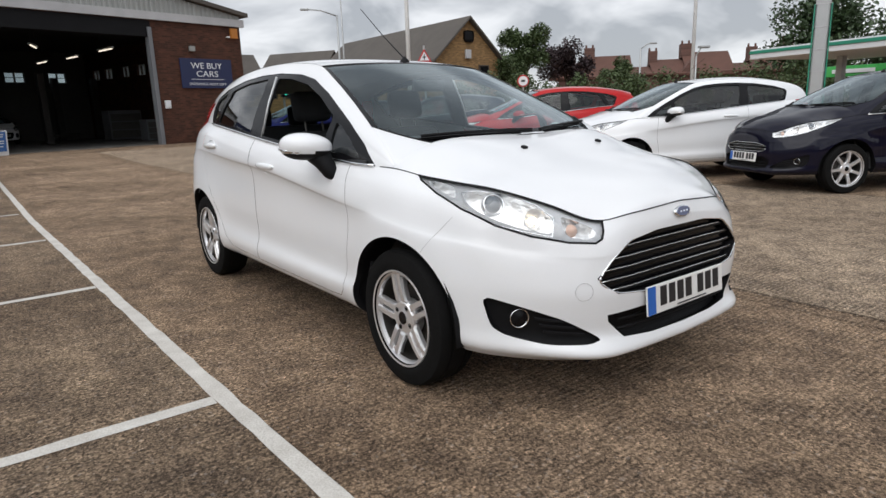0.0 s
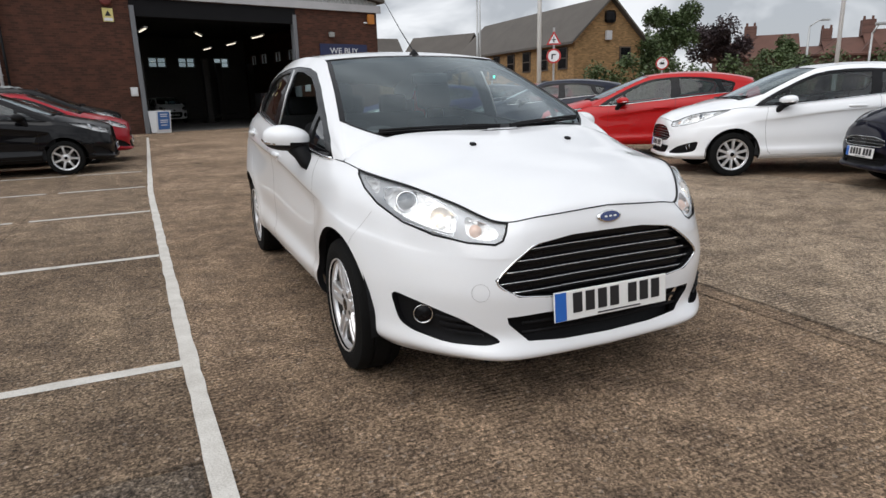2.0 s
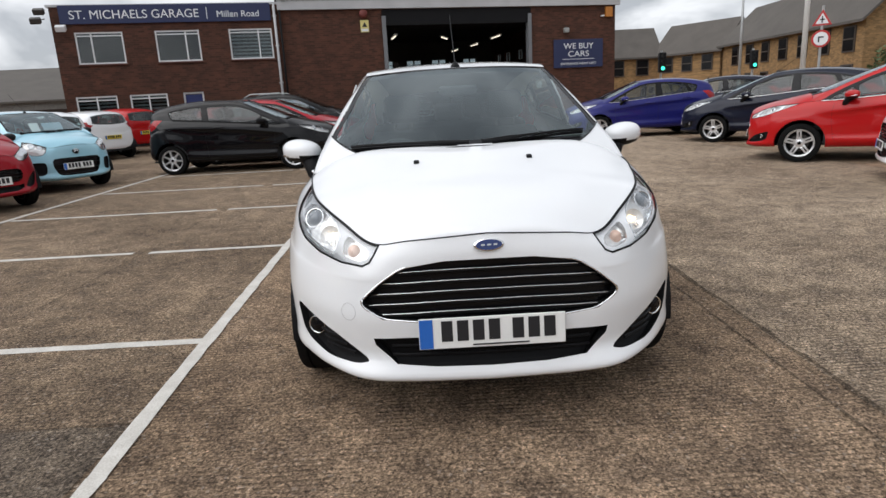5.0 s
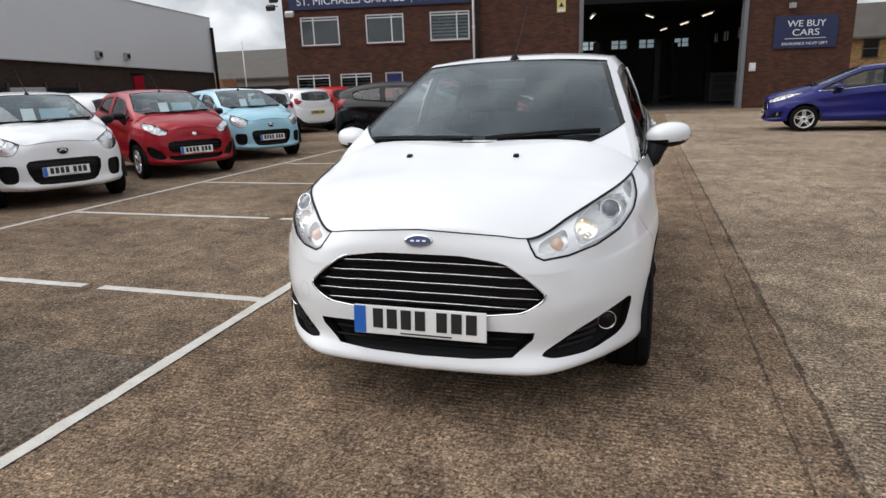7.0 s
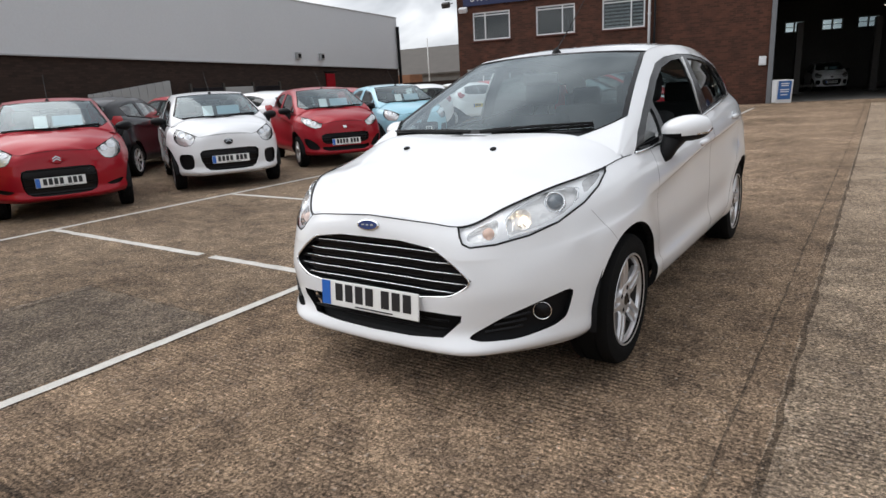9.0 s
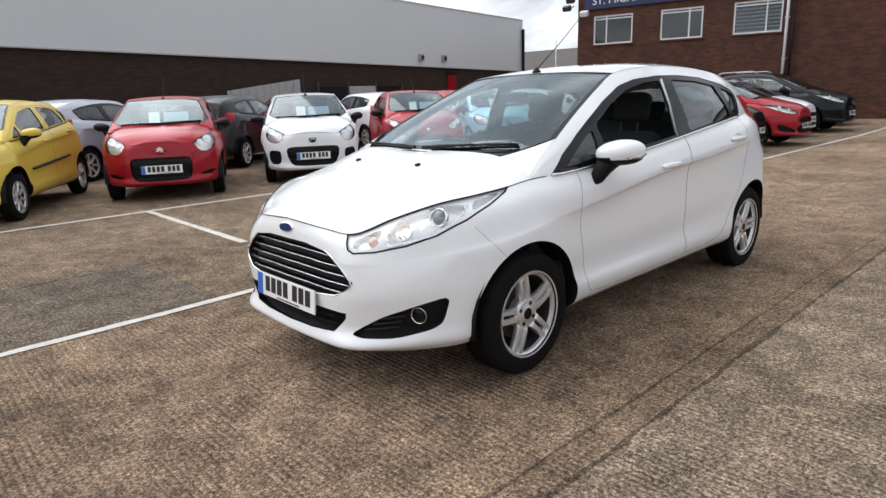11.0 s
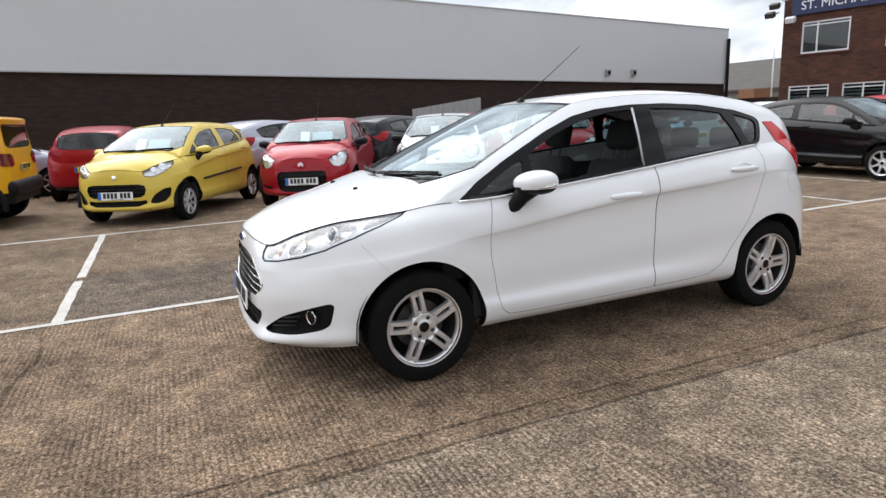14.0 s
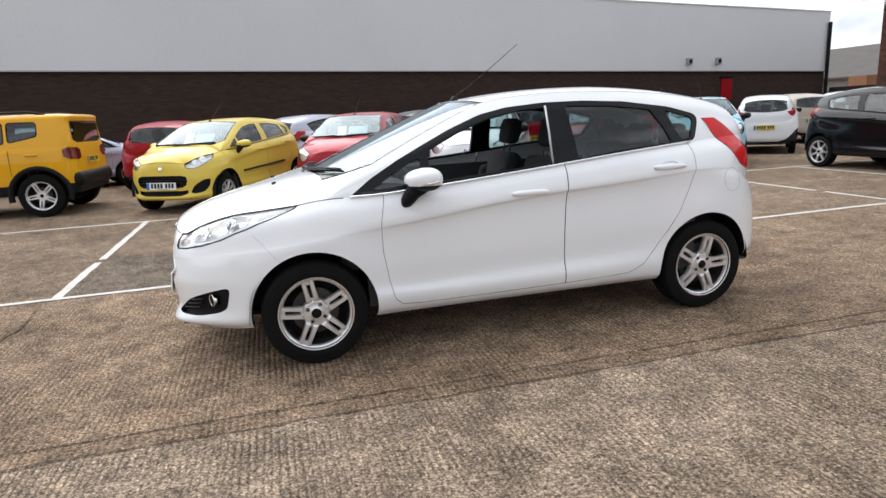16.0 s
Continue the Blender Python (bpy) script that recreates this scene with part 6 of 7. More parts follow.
place, normal = on_skin(body_ob, (1.4, 2.684, .838), (-1, 0, 0))
ringed = lathe_bm([(0, .0745), (.0009, .0755), (0, .0765)], 36)
bmesh.ops.transform(ringed, matrix=Matrix.Translation(place + normal * .0008) @ normal.to_track_quat("X", "Z").to_matrix().to_4x4() @ Matrix.Diagonal((1, .92, 1, 1)), verts=ringed.verts)
part("filler_flap", ringed, CLADDING_SHADOW, body_ob, "round fuel filler flap", True)
for sx, nm in ((1, "bumper_seam"), (-1, "bumper_seam")):
    pts = []
    for k in range(9):
        t = k / 8
        y, z = -.292 + .127 * t, .750 - .148 * t
        hit, place, normal, _ = body_ob.ray_cast(Vector((sx * 1.4, y, z)), Vector((-sx, 0, 0)))
        if hit:
            pts.append(place + normal * .0002)
    if len(pts) > 3:
        part(nm, tube_bm(pts, .0009, 5), CLADDING_SHADOW, body_ob)

# ---- the other cars ----
def scaled(ys, zs, width, rear_up=0.0):
    """A map from the first car's places to another model's: knots along the length, knots of height, a width, and how far the tail stands upright."""
    ya, yb = zip(*ys)
    za, zb = zip(*zs)

    def mv(x, y, z):
        yy = float(np.interp(y, ya, yb)) + (0 if ya[0] < y < ya[-1] else (y - (ya[0] if y <= ya[0] else ya[-1])))
        zz = float(np.interp(z, za, zb))
        if rear_up and y > 2.5 and z > .6:
            yy += rear_up * (z - .6) * min(1, (y - 2.5) / .4)
        return (x * width, yy, zz)

    return mv


def placed(src, m, mat, label, old, group=""):
    """A copy of a car in another colour."""
    c = copy_thing(src, m)
    tagged(c, label, "car", group)
    for ob in c.children_recursive:
        for slot in ob.material_slots:
            if slot.material is old:
                slot.link = "OBJECT"
                slot.material = mat
    return c


def heading(x, y, degrees):
    return pose(x, y, ground_z(y), 0, 0, degrees + 90)


# -- hatchbacks like the white one, facing it across the aisle
SPLIT_ALLOYS = wheel_meshes(7, False, False, .205, sides=32)
COVERS = wheel_meshes(10, False, True, .200, sides=32)
AISLE = "cars along the aisle"
red_hatch = build_car("hatchback_car", heading(5.92, 7.30, 147), RED, "bright red five-door hatchback parked in a row", None, 6, 3, wheel=ALLOYS, group=AISLE)
placed(red_hatch, heading(6.50, 11.45, 145), NAVY, "dark navy five-door hatchback parked in a row", RED, AISLE)
placed(red_hatch, heading(4.35, 14.35, 176), BLUE, "deep blue five-door hatchback parked in a row", RED, AISLE)
placed(red_hatch, heading(7.4, 16.9, 160), NAVY, "dark navy hatchback parked near the workshop", RED, AISLE)
placed(red_hatch, heading(9.7, 17.9, 160), CHERRY, "dark red hatchback parked near the workshop", RED, AISLE)
build_car("hatchback_car", heading(5.93, 4.19, 151), WHITE, "white three-door hatchback with silver wheel covers", None, 6, 3, wheel=COVERS, group=AISLE, doors=3)
OLD_GRILLE = ((0, .60), (.20, .60), (.36, .57), (.38, .53), (.33, .50), (0, .495))
OLD_INTAKE = ((0, .44), (.36, .44), (.44, .40), (.40, .30), (.20, .285), (0, .285))
build_car("hatchback_car", heading(6.44, 1.55, 151), PURPLE_BLACK, "very dark purple hatchback with alloy wheels", None, 6, 3, wheel=SPLIT_ALLOYS, group=AISLE, grille=OLD_GRILLE, intake=OLD_INTAKE, doors=5)

# -- small city cars with their noses on the line
CITY = scaled(((-.84, -.64), (-.4, -.32), (0, 0), (.12, .02), (1.08, .84), (2.489, 2.34), (3.13, 2.74)), ((.2, .2), (.70, .74), (.95, .97), (1.47, 1.435)), .945)


def on_plan(x, z):
    """A place on the nose or corner of the first car at that width and height."""
    return (x, float(np.interp(x, PLAN_X[:7], PLAN_Y[:7])), z)


CITY_GRILLE = ((0, .560), (.30, .560), (.40, .552), (.438, .515), (.425, .42), (.375, .325), (.32, .290), (.20, .280), (0, .278))
CITY_FOG = tuple(on_plan(x, z) for x, z in ((.545, .335), (.60, .310), (.68, .315), (.715, .36), (.725, .46), (.70, .515), (.60, .515), (.535, .50), (.525, .42)))
CITY_LAMP = ((.475, -.66, .80), (.465, -.66, .72), (.48, -.65, .655), (.52, -.62, .615), (.58, -.55, .600), (.645, -.45, .612), (.69, -.36, .65), (.712, -.29, .70), (.715, -.26, .76), (.70, -.25, .93))
OVAL_GRILLE = ((0, .575), (.34, .572), (.395, .555), (.415, .50), (.41, .38), (.385, .315), (.32, .285), (.18, .275), (0, .272))
OVAL_FOG = tuple(on_plan(x, z) for x, z in ((.50, .345), (.58, .320), (.68, .335), (.73, .385), (.62, .375)))
SLOT_GRILLE = ((0, .568), (.36, .568), (.445, .550), (.465, .495), (.44, .43), (.37, .398), (0, .392))
SLOT_INTAKE = ((0, .352), (.36, .352), (.455, .362), (.455, .315), (.34, .282), (0, .278))
SLOT_FOG = tuple(on_plan(x, z) for x, z in ((.495, .325), (.56, .305), (.67, .325), (.73, .40), (.745, .505), (.67, .495), (.56, .425)))
SLOT_LAMP = ((.43, -.66, .80), (.415, -.685, .70), (.44, -.68, .652), (.53, -.62, .645), (.60, -.53, .665), (.66, -.42, .70), (.70, -.32, .75), (.715, -.22, .80), (.70, -.17, .93))
TRIMS = wheel_meshes(8, False, True, .185, .278, .165, 28)
CITY_ROW = "small city cars along the bay line"
def city_car(m, mat, label, grille, fog, lamp, intake=None):
    """A small five-door city car with a round badge and price cards behind the screen."""
    c = build_car("city_car", m, mat, label, CITY, 6, 3, front="round", wheel=TRIMS, wheel_r=.278, track=.69, group=CITY_ROW,
                  lamp=lamp, grille=grille, intake=intake, fog=fog, body_pillars=True)
    for x, wide, tall, up, card, lb in ((-.12, .15, .21, 1.115, CARD, "white paper notice behind the windscreen"), (.20, .34, .15, 1.135, CARD_BLUE, "pale blue price card behind the windscreen")):
        x0, y0, z0 = CITY(x, .50, up)
        part("notice", box_bm((wide, .006, tall), (x0, y0 + .03, z0 - .01), 0, pose(0, 0, 0, -32)), card, c, lb)
    return c


def round_badge(c, mat, rim):
    bx, by, bz = CITY(0, -.768, .662)
    disc = lathe_bm([(0, .0001), (-.004, .052), (.006, .064), (.012, .064)], 22)
    bmesh.ops.transform(disc, matrix=pose(bx, by, bz, -22) @ pose(0, 0, 0, 0, 0, 90) @ Matrix.Diagonal((1, 1, .86, 1)), verts=disc.verts)
    badge_ob = part("badge", disc, mat, c, "round car badge", True)
    for z in (-.016, .014):
        part("badge_chevron", prism_bm([(-.042, z - .016), (0, z + .012), (.042, z - .016), (.042, z - .004), (0, z + .026), (-.042, z - .004)], .006, lambda u, v, q: pose(bx, by, bz, -22) @ Vector((u, -.014 + q, v))), rim, badge_ob)
    return badge_ob


city_red = city_car(heading(-6.80, 1.13, -25), CHERRY, "cherry red city car with a black lower grille", OVAL_GRILLE, OVAL_FOG, CITY_LAMP)
round_badge(city_red, CHERRY, CHROME)
city = city_car(heading(-6.60, 3.45, -29), WHITE, "white city car with a black lower grille", CITY_GRILLE, CITY_FOG, CITY_LAMP)
round_badge(city, GLOSS_BLACK, CHROME)
placed(city, heading(-6.85, 8.55, -32), SKY_BLUE, "pale blue city car with a black lower grille", WHITE, CITY_ROW)
sunny = city_car(heading(-6.70, -1.45, -30), YELLOW, "yellow city car with black side strips", SLOT_GRILLE, SLOT_FOG, SLOT_LAMP, SLOT_INTAKE)
jack = lathe_bm([(0, .0001), (-.004, .030), (.006, .036), (.012, .036)], 16)
bx, by, bz = CITY(0, -.768, .662)
bmesh.ops.transform(jack, matrix=pose(bx, by, bz, -20) @ pose(0, 0, 0, 0, 0, 90), verts=jack.verts)
part("badge", jack, CHROME, sunny, "small chrome badge", True)
poppy = placed(sunny, heading(-6.68, 6.03, -31), CHERRY, "red city car with a black slot grille", YELLOW, CITY_ROW)
for o in poppy.children:
    if o.name.startswith("door_mirror"):
        o.material_slots[0].material = BLACK
for sgn in (1, -1):
    a, b = CITY(.855, .62, .545), CITY(.858, 2.0, .60)
    part("side_strip", tube_bm([(sgn * a[0], a[1], a[2]), (sgn * (a[0] + b[0] + .006) / 2, (a[1] + b[1]) / 2, (a[2] + b[2]) / 2), (sgn * b[0], b[1], b[2])], .016, 6), BLACK, sunny)

# -- three-door hatchback and its neighbours
CORSA = scaled(((-.84, -.82), (0, 0), (.12, .10), (1.08, 1.02), (2.489, 2.50), (3.13, 3.11)), ((.2, .2), (.70, .72), (.95, .96), (1.47, 1.46)), .985)
black_hatch = build_car("hatchback_car", heading(-2.93, 10.82, -1), BLACK_PAINT, "black three-door hatchback with multi-spoke alloys", CORSA, 6, 3, wheel=SPLIT_ALLOYS, front="round", doors=3, group="cars by the workshop", grille=OLD_GRILLE, intake=OLD_INTAKE)
placed(black_hatch, heading(-2.72, 12.85, 0), CHERRY, "dark red hatchback behind a black one", BLACK_PAINT, "cars by the workshop")
placed(black_hatch, heading(-3.3, 15.15, 0), WHITE, "white hatchback between a red and a black car", BLACK_PAINT, "cars by the workshop")
people_carrier = placed(black_hatch, heading(-3.1, 17.5, 0) @ Matrix.Diagonal((1.04, 1.08, 1.13, 1)), BLACK_PAINT, "tall black car with roof rails near the brick workshop", BLACK_PAINT, "cars by the workshop")
for s in (-1, 1):
    part("roof_rail", tube_bm([(s * .53, 1.35, 1.42), (s * .54, 1.5, 1.48), (s * .54, 2.3, 1.47), (s * .52, 2.5, 1.38)], .016, 6), GALVANISED, people_carrier, "", True)
placed(black_hatch, heading(-3.6, 19.8, 0), SILVER, "silver hatchback close to the brick office", BLACK_PAINT, "cars by the workshop")
placed(city, heading(-10.29, 13.26, 137) @ Matrix.Diagonal((.90, .95, .99, 1)), WHITE, "white city car seen from behind", WHITE, "cars by the office")
placed(city, heading(-11.6, 19.1, 150), RED, "bright red city car seen from behind", WHITE, "cars by the office")
placed(city, heading(-13.11, 15.9, 165), BEIGE, "beige city car seen from behind", WHITE, "cars by the office")
placed(city, heading(-11.75, 17.15, 150), WHITE, "white city car near the office", WHITE, "cars by the office")
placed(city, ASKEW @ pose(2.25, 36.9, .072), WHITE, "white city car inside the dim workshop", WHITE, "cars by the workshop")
# -- the row behind
ROW = "cars in the back row"
placed(black_hatch, heading(-12.10, 2.30, 130), SILVER, "silver lilac hatchback seen from behind", BLACK_PAINT, ROW)
placed(black_hatch, heading(-11.75, 5.10, 130), GREY_PAINT, "dark grey hatchback seen from behind", BLACK_PAINT, ROW)
placed(black_hatch, heading(-13.3, -1.95, 172), CHERRY, "dark red hatchback seen from behind", BLACK_PAINT, ROW)
placed(black_hatch, heading(-13.0, -3.6, 112), SILVER, "pale silver hatchback beside a dark wall", BLACK_PAINT, ROW)
placed(black_hatch, heading(-13.4, 6.6, 172), CHERRY, "red hatchback in the back row", BLACK_PAINT, ROW)
placed(black_hatch, heading(-13.4, 9.0, 172), WHITE, "white hatchback in the back row", BLACK_PAINT, ROW)
placed(black_hatch, heading(-13.4, 11.6, 172), CHERRY, "red hatchback by the fence", BLACK_PAINT, ROW)

# -- the boxy yellow one
def off_roader(m):
    """A square-cut small off-roader heading towards -y, built of panels, with black lower cladding."""
    car = thing("off_road_car", m, "orange-yellow boxy small off-roader with black lower cladding", "car")
    L0, L1, W = -.80, 3.12, .89
    skin = []
    # rings from sill to roof: height, half width, front, rear, corner radius
    for z, w, y0, y1, r in ((.36, W - .02, L0 + .06, L1 - .02, .16), (.50, W, L0, L1, .20), (.80, W, L0 + .02, L1, .20), (1.00, W - .01, L0 + .10, L1 - .01, .20), (1.10, W - .03, .15, L1 - .02, .16), (1.16, W - .04, .42, L1 - .03, .14),
                            (1.50, W - .105, .86, L1 - .05, .14), (1.57, W - .13, .98, L1 - .03, .15), (1.61, W - .20, 1.15, L1 - .10, .18), (1.63, W - .50, 1.6, L1 - .7, .15)):
        ring = []
        for cx, cy, a0 in ((w - r, y1 - r, 0), (-w + r, y1 - r, 90), (-w + r, y0 + r, 180), (w - r, y0 + r, 270)):
            for k in range(7):
                a = radians(a0 + 15 * k)
                ring.append((cx + r * math.cos(a), cy + r * math.sin(a), z))
        skin.append(ring)
    g = np.array([ring + ring[:1] for ring in skin])
    body = keep_normals(grid_bm(np.transpose(rising(g, 4), (1, 0, 2))), False)
    rims = bmesh.new()
    for yc in (0, 2.57):
        ring = [(W, yc - .42 * math.cos(a), .345 + .42 * math.sin(a)) for a in (math.pi * (k / 24) * 1.1 - math.pi * .05 for k in range(25))]
        for s in (1, -1):
            take(body, cut(body, [(W, ring[0][1], .1)] + ring + [(W, ring[-1][1], .1)], (s, 0, 0), .05), rims, .10).free()
    panes = []
    for poly in (((.78, 1.14), (1.38, 1.15), (1.40, 1.51), (1.02, 1.49)), ((1.50, 1.15), (2.16, 1.17), (2.16, 1.51), (1.50, 1.51)), ((2.20, 1.18), (2.64, 1.27), (2.64, 1.50), (2.20, 1.51))):
        for s in (1, -1):
            panes.append(("side_window", take(body, cut(body, [(s * .8, y, z) for y, z in rounded(list(poly), .06, 3)], (s, 0, 0), .2), rims, .015)))
    panes.append(("rear_window", take(body, cut(body, [(x, 3.2, z) for x, z in rounded([(-.68, 1.19), (-.5, 1.15), (.5, 1.15), (.68, 1.19), (.66, 1.50), (-.66, 1.50)], .06, 3)], (0, 1, 0), .2), rims, .015)))
    panes.append(("windscreen", take(body, cut(body, [(x, .5, z) for x, z in rounded([(-.68, 1.14), (.68, 1.14), (.60, 1.54), (-.60, 1.54)], .05, 3)], (0, -1, .5), .2), rims, .015)))
    lamps = [take(body, cut(body, [(s * x, y, z) for x, y, z in rounded_3d([Vector(p) for p in ((.86, 2.96, .91), (.86, 2.96, 1.09), (.54, 3.14, 1.07), (.54, 3.14, .88))])], (s * .65, .76, 0), .05), rims, .01) for s in (1, -1)]
    low = take(body, cut(body, [(2, -2, 0), (2, 5, 0), (2, 5, .52), (2, -2, .52)], (1, 0, 0), -2.0))
    shell = part("body", body, ORANGE_YELLOW, car, "", True)
    part("panel_edges", rims, BLACK, shell)
    part("lower_cladding", push(low, .012), BLACK, car, "black plastic lower cladding", True)
    for nm, bm in panes:
        push(bm, -.006)
        part("window_seal", seal(bm, .018, .002), BLACK, car)
        part(nm, bm, TINTED, car, "", True).visible_shadow = False
    for bm in lamps:
        part("tail_light", push(bm, .012), DARK_LAMP, car, "square smoked red tail light", True)
    for s in (1, -1):
        for yc in (0, 2.57):
            flare = bmesh.new()
            rows = []
            for k in range(25):
                a = math.pi * (k / 24) * 1.12 - math.pi * .06
                c, sn = math.cos(a), math.sin(a)
                rows.append([flare.verts.new((s * x, yc - r * c, .345 + r * sn)) for x, r in ((W - .06, .405), (W + .018, .408), (W + .020, .47), (W - .02, .48))])
            for p, q in zip(rows, rows[1:]):
                for j in range(3):
                    flare.faces.new((p[j], p[j + 1], q[j + 1], q[j]))
            bmesh.ops.recalc_face_normals(flare, faces=flare.faces)
            part("arch_flare", flare, BLACK, car, "", True)
            house = bmesh.new()
            prof = [(yc - .43 * math.cos(math.pi * k / 12), .345 + .43 * math.sin(math.pi * k / 12)) for k in range(13)]
            for (ya, za), (yb, zb) in zip(prof, prof[1:]):
                house.faces.new([house.verts.new(p) for p in ((s * (W - .03), ya, za), (s * (W - .03), yb, zb), (s * .5, yb, zb), (s * .5, ya, za))])
            house.faces.new([house.verts.new((s * .5, y, z)) for y, z in prof])
            part("wheel_housing", house, BLACK, car)
        part("roof_rail", tube_bm([(s * .66, 1.1, 1.61), (s * .68, 1.3, 1.655), (s * .68, 2.5, 1.655), (s * .66, 2.75, 1.61)], .018, 8), BLACK, car, "", True)
        for y in (1.62, 2.52):
            part("door_handle", box_bm((.03, .18, .035), (s * (W + .005), y, .99), .012), ORANGE_YELLOW, car)
        for y in (.52, 1.45, 2.20):
            part("door_gap", box_bm((.004, .006, .55), (s * (W + .0005), y, .80)), BLACK, car)
        part("door_mirror", box_bm((.20, .12, .17), (s * (W + .10), .72, 1.16), .04), BLACK, car)
    part("rear_bumper", box_bm((1.66, .20, .24), (0, L1 - .035, .57), .08), BLACK, car, "black rear bumper", True)
    part("front_bumper", box_bm((1.66, .12, .20), (0, L0, .55), .05), BLACK, car, "", True)
    number_plate(car, (0, L1 + .02, .86), pose(0, 0, 0, 0, 0, 180), PLATE_YELLOW)
    part("underbody", box_bm((1.5, 3.6, .04), (0, 1.2, .38)), BLACK, car)
    for x in (-.38, .38):
        seat_parts(car, x, 1.3, .48)
    part("rear_seat", box_bm((1.35, .16, .70), (0, 2.45, .90), .05, pose(0, 0, 0, -14)), FABRIC, car, "", True)
    add_wheels(car, BIG_WHEELS, [(sx * .79, yy, .345) for sx in (1, -1) for yy in (0, 2.57)])
    return car


BIG_WHEELS = wheel_meshes(5, True, False, .222, .345, .215, 36)
off_roader(pose(-8.167, -6.169, 0, 0, 0, -4))

# ---- white warehouse along the yard ----
def far_wall_x(y):
    return -22.7 + 0.12 * (28.4 - y)


def rise(y):
    return (28.4 - y) * 0.0170


w = thing("warehouse", pose(0, 0, 0), "long warehouse with white upper walls over dark brown brick", "building")
Y0, Y1 = -34.0, 28.4


def slab(z0, z1, out, mat, name, y0=Y0, y1=Y1, deep=.4):
    bm = bmesh.new()
    n = 12
    rows = []
    for k in range(n + 1):
        y = y0 + (y1 - y0) * k / n
        x, r = far_wall_x(y) + out, rise(y)
        rows.append([bm.verts.new(p) for p in ((x, y, z0 + (r if z0 > 0 else 0)), (x, y, z1 + r), (x - deep, y, z1 + r), (x - deep, y, z0 + (r if z0 > 0 else 0)))])
    for a, b in zip(rows, rows[1:]):
        for j in range(4):
            bm.faces.new((a[j], a[(j + 1) % 4], b[(j + 1) % 4], b[j]))
    bm.faces.new(rows[0])
    bm.faces.new(rows[-1][::-1])
    bmesh.ops.recalc_face_normals(bm, faces=bm.faces)
    return part(name, bm, mat, w)


slab(0, 2.58, 0, DARK_BRICK, "brick_base")
slab(2.62, 5.50, .12, WHITE_WALL, "white_upper_wall")
slab(2.58, 2.62, .14, FASCIA, "drip_strip")
slab(5.50, 5.55, .15, FASCIA, "parapet_cap", deep=.6)
end = box_bm((24, .4, 5.5), (-34.9, 28.2, 2.75))
part("end_wall", end, DARK_BRICK, w)
slab(5.30, 5.48, -.32, SLATE, "roof", deep=22)
for y in (19.12, 20.88):
    x = far_wall_x(y)
    v = part("wall_vent", box_bm((.18, .26, .32), (x + .22, y, 3.17), .02), GALVANISED, w)
    part("vent_cover", box_bm((.05, .14, .18), (x + .33, y, 3.17), .01), GREY_PAINT, v)
part("red_panel", box_bm((.10, .62, .98), (far_wall_x(21.5) + .04, 21.6, 1.86), .01), CHERRY, w, "red metal panel on the dark wall")
part("panel_hood", box_bm((.14, .86, .06), (far_wall_x(21.5) + .07, 21.6, 2.44), .01), BLACK, w)
part("corner_pipe", tube_bm([(far_wall_x(28) + .2, 28.3, 0), (far_wall_x(28) + .2, 28.3, 5.0)], .09, 8), BLACK, w)

# low wall and fences between
FENCE = material("grey_fence_sheet", (0.36, 0.37, 0.37), 0.6, vary=0.12, scales=(1, 30))
low = wall_y("wall_yard", -22.5, -15.2, 0, 1.75, 28.6, .25, DARK_BRICK, (), None, "low dark brick yard wall")
fence = thing("sheet_fence", pose(0, 0, 0), "pale grey corrugated sheet fence at the yard edge", "fence")
for k in range(19):
    y, tall = 8.45 + k * .175, 1.74 + k * .022
    part("sheet", box_bm((.03, .165, tall), (far_wall_x(y) + .14 + .02 * (k % 2), y, tall / 2), .008), FENCE, fence)
for z in (.5, 1.5):
    part("rail", tube_bm([(far_wall_x(8.4) + .09, 8.4, z), (far_wall_x(11.7) + .09, 11.7, z + .2)], .03, 6), STEEL, fence)
gate = thing("metal_gate", pose(0, 0, 0), "dark grey metal yard gate panels", "gate")
for k in range(3):
    part("gate_panel", box_bm((.04, 1.5, 1.7), (-20.3 - .16 * k, 13.1 + k * 1.62, .98), .01), FENCE if k == 1 else GREY_PAINT, gate)
for k in range(4):
    part("post", box_bm((.09, .09, 2.0), (-20.2 - .16 * k, 12.3 + k * 1.62, 1.0)), STEEL, gate)

# ---- far buildings ----
def window_row(parent, x0, y0, dx, dy, n, start, gap, z0, z1, wide, frame_mat=FRAME_WHITE, out=(0, 0)):
    """Windows along a wall from (x0, y0) in the direction (dx, dy)."""
    turn = pose(0, 0, 0, 0, 0, math.degrees(math.atan2(dy, dx)))
    for k in range(n):
        s = start + k * gap
        at = Vector((x0 + dx * s + out[0], y0 + dy * s + out[1], (z0 + z1) / 2))
        f = part("window", box_bm((wide + .18, .10, z1 - z0 + .18), at, 0, turn), frame_mat, parent)
        part("pane", box_bm((wide, .14, z1 - z0), at, 0, turn), GLOSS_BLACK, f)
        part("glazing_bar", box_bm((wide, .17, .07), at, 0, turn), frame_mat, f)


